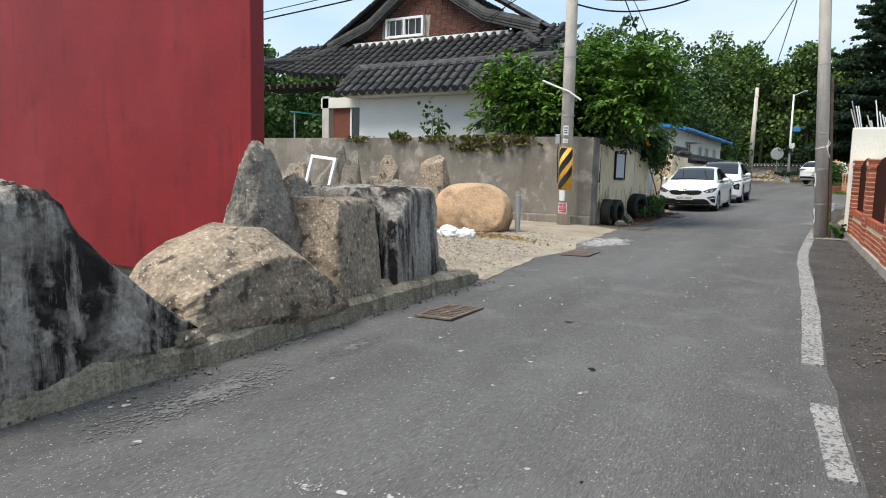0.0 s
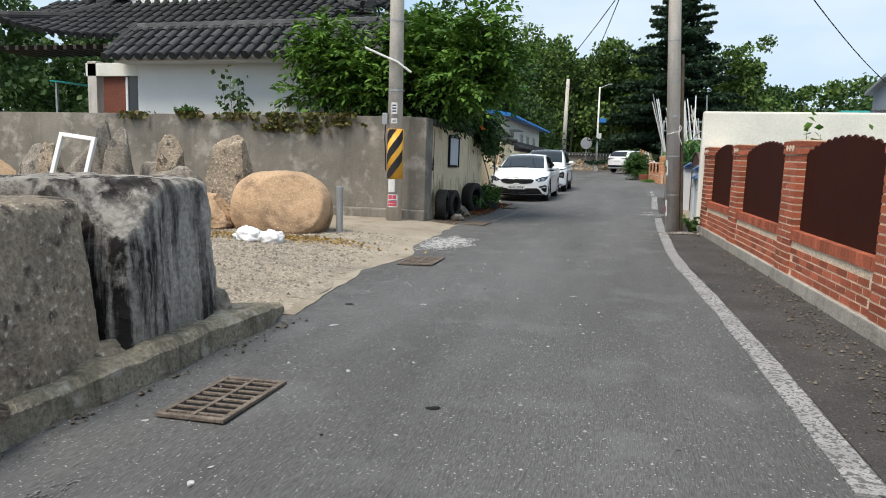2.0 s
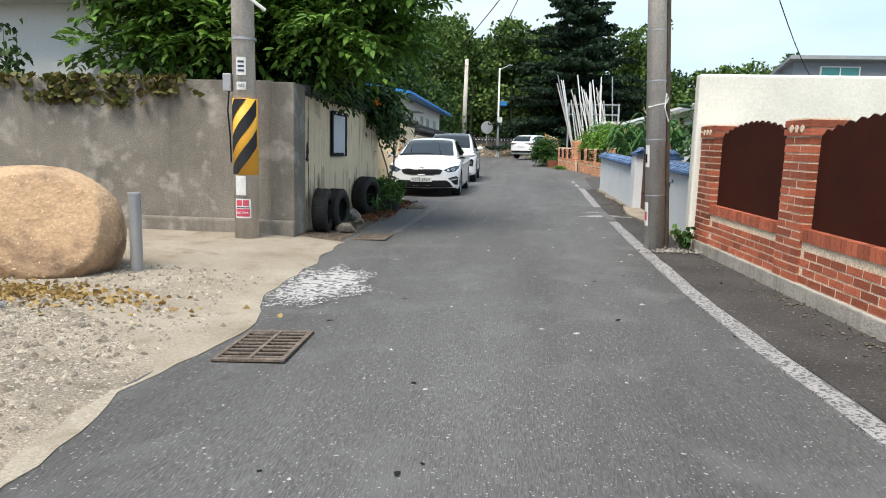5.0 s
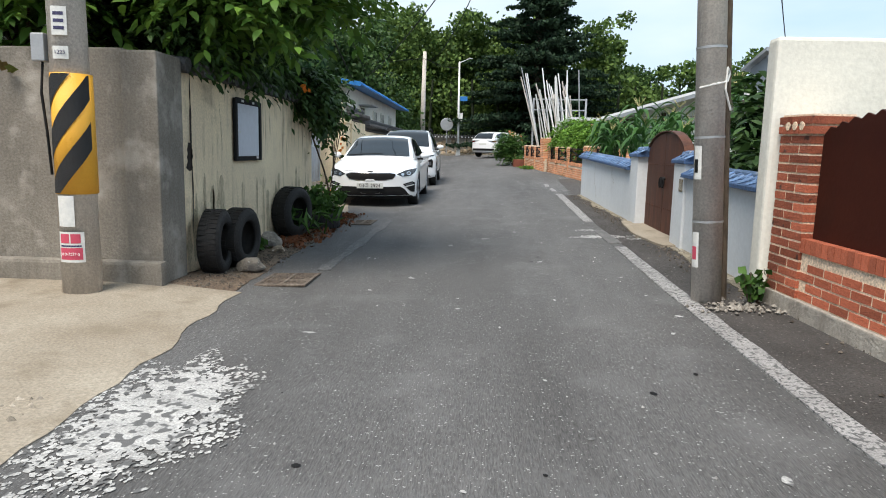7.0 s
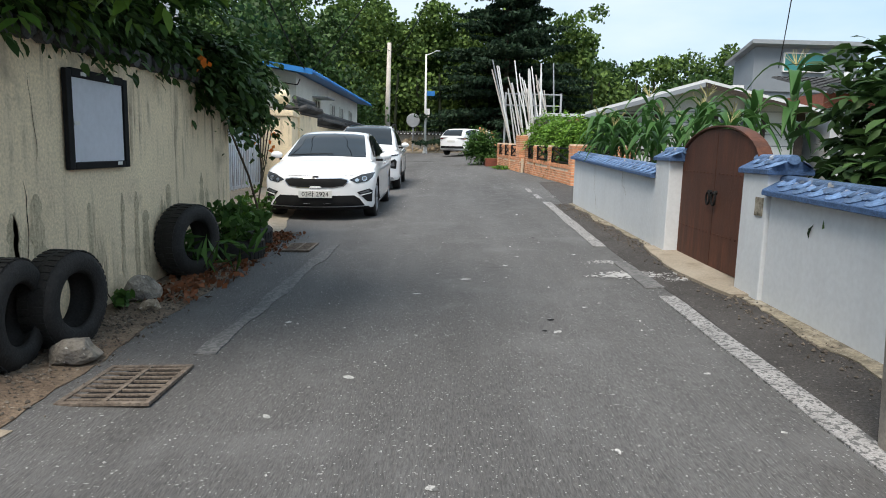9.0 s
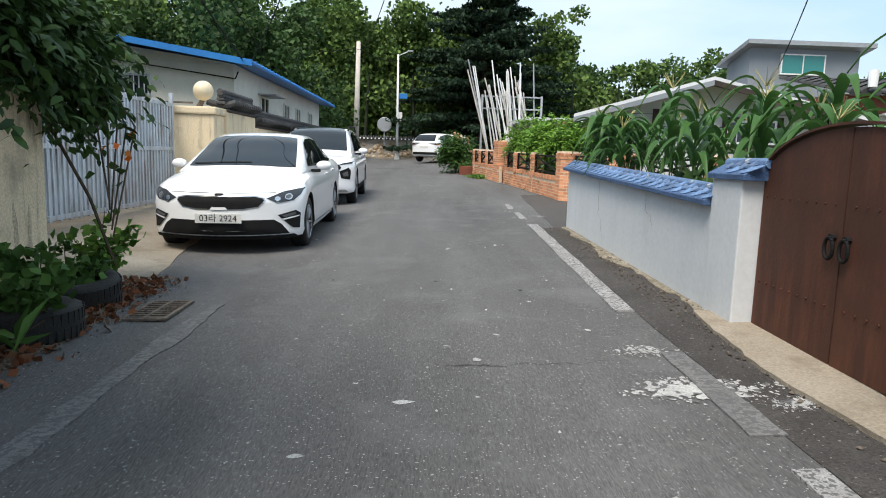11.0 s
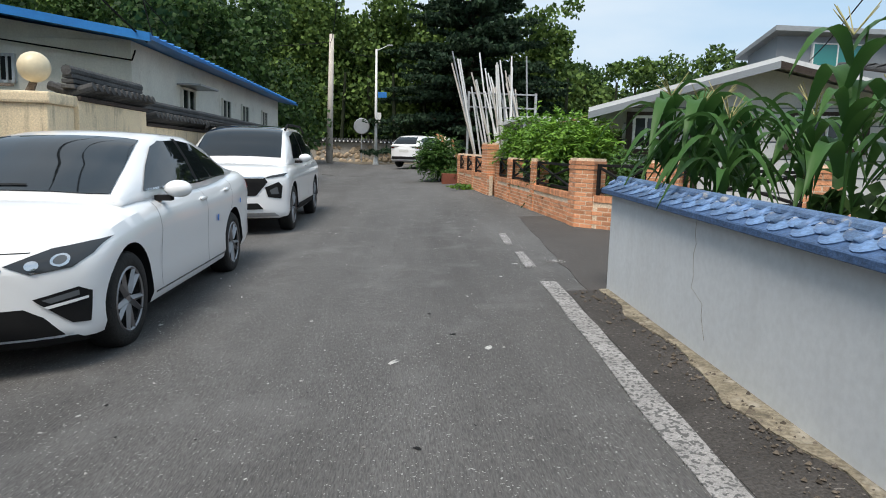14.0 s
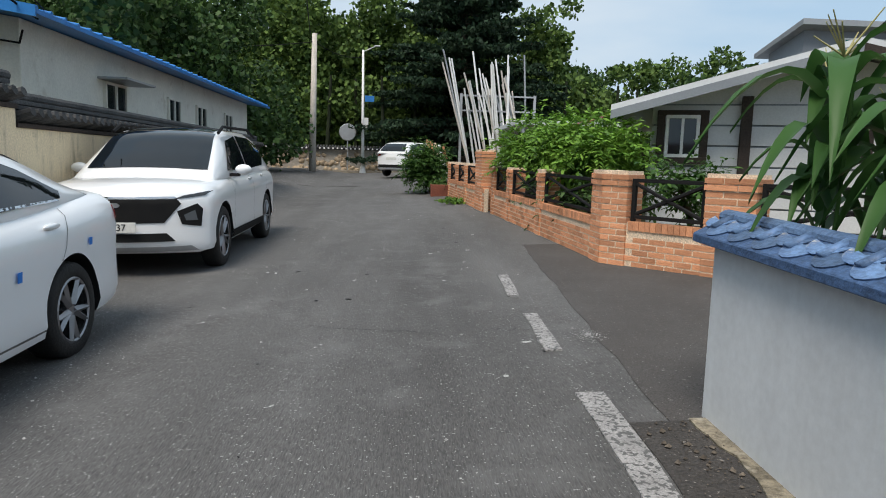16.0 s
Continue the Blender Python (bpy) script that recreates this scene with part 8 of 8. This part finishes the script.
SUV = dict(length=4.77, width=1.89, r=0.365, wheels=(0.95, 3.715), bow=0.38, mirror=(1.65, 1.14), handles=((2.55, 1.0), (3.45, 1.02)), plate=(-0.03, 0.56, False),
           body=[(0.0, 0.72, 0.4, 0.82), (0.02, 0.8, 0.33, 0.87), (0.07, 0.87, 0.28, 0.92), (0.16, 0.915, 0.255, 0.96), (0.32, 0.935, 0.25, 0.998), (0.7, 0.945, 0.25, 1.035), (1.2, 0.945, 0.25, 1.06), (2.2, 0.945, 0.25, 1.08), (3.4, 0.945, 0.26, 1.1), (4.2, 0.94, 0.28, 1.12), (4.6, 0.9, 0.32, 1.1), (4.74, 0.84, 0.36, 1.05), (4.77, 0.78, 0.42, 0.9)],
           cabin=[(1.0, 1.05, 0.76, 0.82, 1.03), (1.45, 1.36, 0.69, 0.84, 1.05), (1.85, 1.58, 0.65, 0.85, 1.06), (2.4, 1.66, 0.64, 0.85, 1.07), (3.4, 1.66, 0.63, 0.85, 1.08), (4.1, 1.6, 0.61, 0.84, 1.09), (4.5, 1.4, 0.62, 0.82, 1.1), (4.72, 1.12, 0.7, 0.8, 1.1)],
           panels=[("windscreen", [(1.14, -0.7), (1.96, -0.6), (1.96, 0.6), (1.14, 0.7)], "top", "cabin", CAR_GLASS, {"lab": "dark tinted windscreen", "mirror": False}),
                   ("glass_roof", [(2.02, -0.55), (3.6, -0.55), (3.6, 0.55), (2.02, 0.55)], "top", "cabin", CAR_GLASS, {"lab": "black glass roof", "mirror": False, "step": 0.1}),
                   ("side_window", [(1.6, 1.12), (2.02, 1.5), (2.62, 1.58), (2.64, 1.12)], "side", "cabin", CAR_GLASS, {"lab": "dark side window"}),
                   ("side_window", [(2.71, 1.12), (2.69, 1.58), (3.5, 1.57), (4.15, 1.46), (4.28, 1.32), (3.9, 1.16)], "side", "cabin", CAR_GLASS, {"lab": "dark side window"}),
                   ("rear_window", [(-0.66, 1.18), (0.66, 1.18), (0.55, 1.54), (-0.55, 1.54)], "rear", "cabin", CAR_GLASS, {"lab": "dark rear window", "mirror": False}),
                   ("grille", [(-0.66, 0.8), (-0.5, 0.6), (0.5, 0.6), (0.66, 0.8), (0.62, 0.85), (-0.62, 0.85)], "front", "body", BLACK, {"lab": "black mesh grille", "mirror": False, "off": 0.008}),
                   ("grille_trim", [(-0.62, 0.86), (0.62, 0.86), (0.6, 0.875), (-0.6, 0.875)], "front", "body", CHROME, {"mirror": False, "off": 0.01}),
                   ("headlight", [(0.58, 0.845), (0.86, 0.88), (0.9, 0.925), (0.68, 0.885)], "front", "body", LAMP_DARK, {"lab": "slim headlight"}),
                   ("fog_pocket", [(0.62, 0.72), (0.8, 0.8), (0.85, 0.74), (0.83, 0.55), (0.66, 0.58)], "front", "body", BLACK, {"lab": "black lamp pocket", "off": 0.008}),
                   ("fog_lamp", [(0.68, 0.68), (0.78, 0.73), (0.8, 0.62), (0.7, 0.62)], "front", "body", LAMP_GLASS, {"off": 0.012}),
                   ("lower_intake", [(-0.6, 0.4), (-0.52, 0.49), (0.52, 0.49), (0.6, 0.4)], "front", "body", BLACK, {"lab": "black lower intake", "mirror": False}),
                   ("skid_plate", [(-0.8, 0.29), (-0.74, 0.345), (0.74, 0.345), (0.8, 0.29)], "front", "body", STEEL, {"mirror": False}),
                   ("emblem", [(-0.1, 0.79), (-0.07, 0.765), (0.07, 0.765), (0.1, 0.79), (0.07, 0.815), (-0.07, 0.815)], "front", "body", CHROME, {"lab": "oval chrome emblem", "mirror": False, "off": 0.016}),
                   ("sill_cladding", [(1.35, 0.27), (3.3, 0.27), (3.3, 0.4), (1.35, 0.4)], "side", "body", BLACK, {"off": 0.005}),
                   ("tail_lamp", [(0.6, 0.98), (0.86, 0.96), (0.86, 1.08), (0.62, 1.08)], "rear", "body", REDLAMP, {"lab": "red tail lamp"}),
                   ("rear_plate", [(-0.26, 0.78), (0.26, 0.78), (0.26, 0.9), (-0.26, 0.9)], "rear", "body", PAPER, {"mirror": False}),
                   ("rear_bumper", [(-0.8, 0.42), (0.8, 0.42), (0.76, 0.56), (-0.76, 0.56)], "rear", "body", BLACK, {"mirror": False})] + seams([(1.45, 0.42, 1.5, 1.03), (2.67, 0.4, 2.67, 1.06), (3.4, 0.5, 3.75, 1.08)]))
car("white sedan parked along the cream wall", pose(-4.14, 21.9, g(-4.0, 23.5) - 0.035, 0.75, -0.8, 0.6), SEDAN, "03라 2924")
suv = car("white SUV parked behind a sedan", pose(-4.2, 28.2, g(-4.0, 30.0) - 0.03, 0.8, -0.8, 1.2), SUV, "고 1437")
for s in (1, -1):
    bm = BM()
    path_tube(bm, [(s * 0.66, 1.85, 1.6), (s * 0.66, 2.1, 1.69), (s * 0.655, 3.6, 1.7), (s * 0.64, 4.2, 1.6)], 0.02, 8)
    part("roof_rail", bm, BLACK, suv, "black roof rail")
car("white SUV parked at the far street corner", pose(0.42, 56.9, g(-0.8, 54), 0, 0, 152), SUV, "")
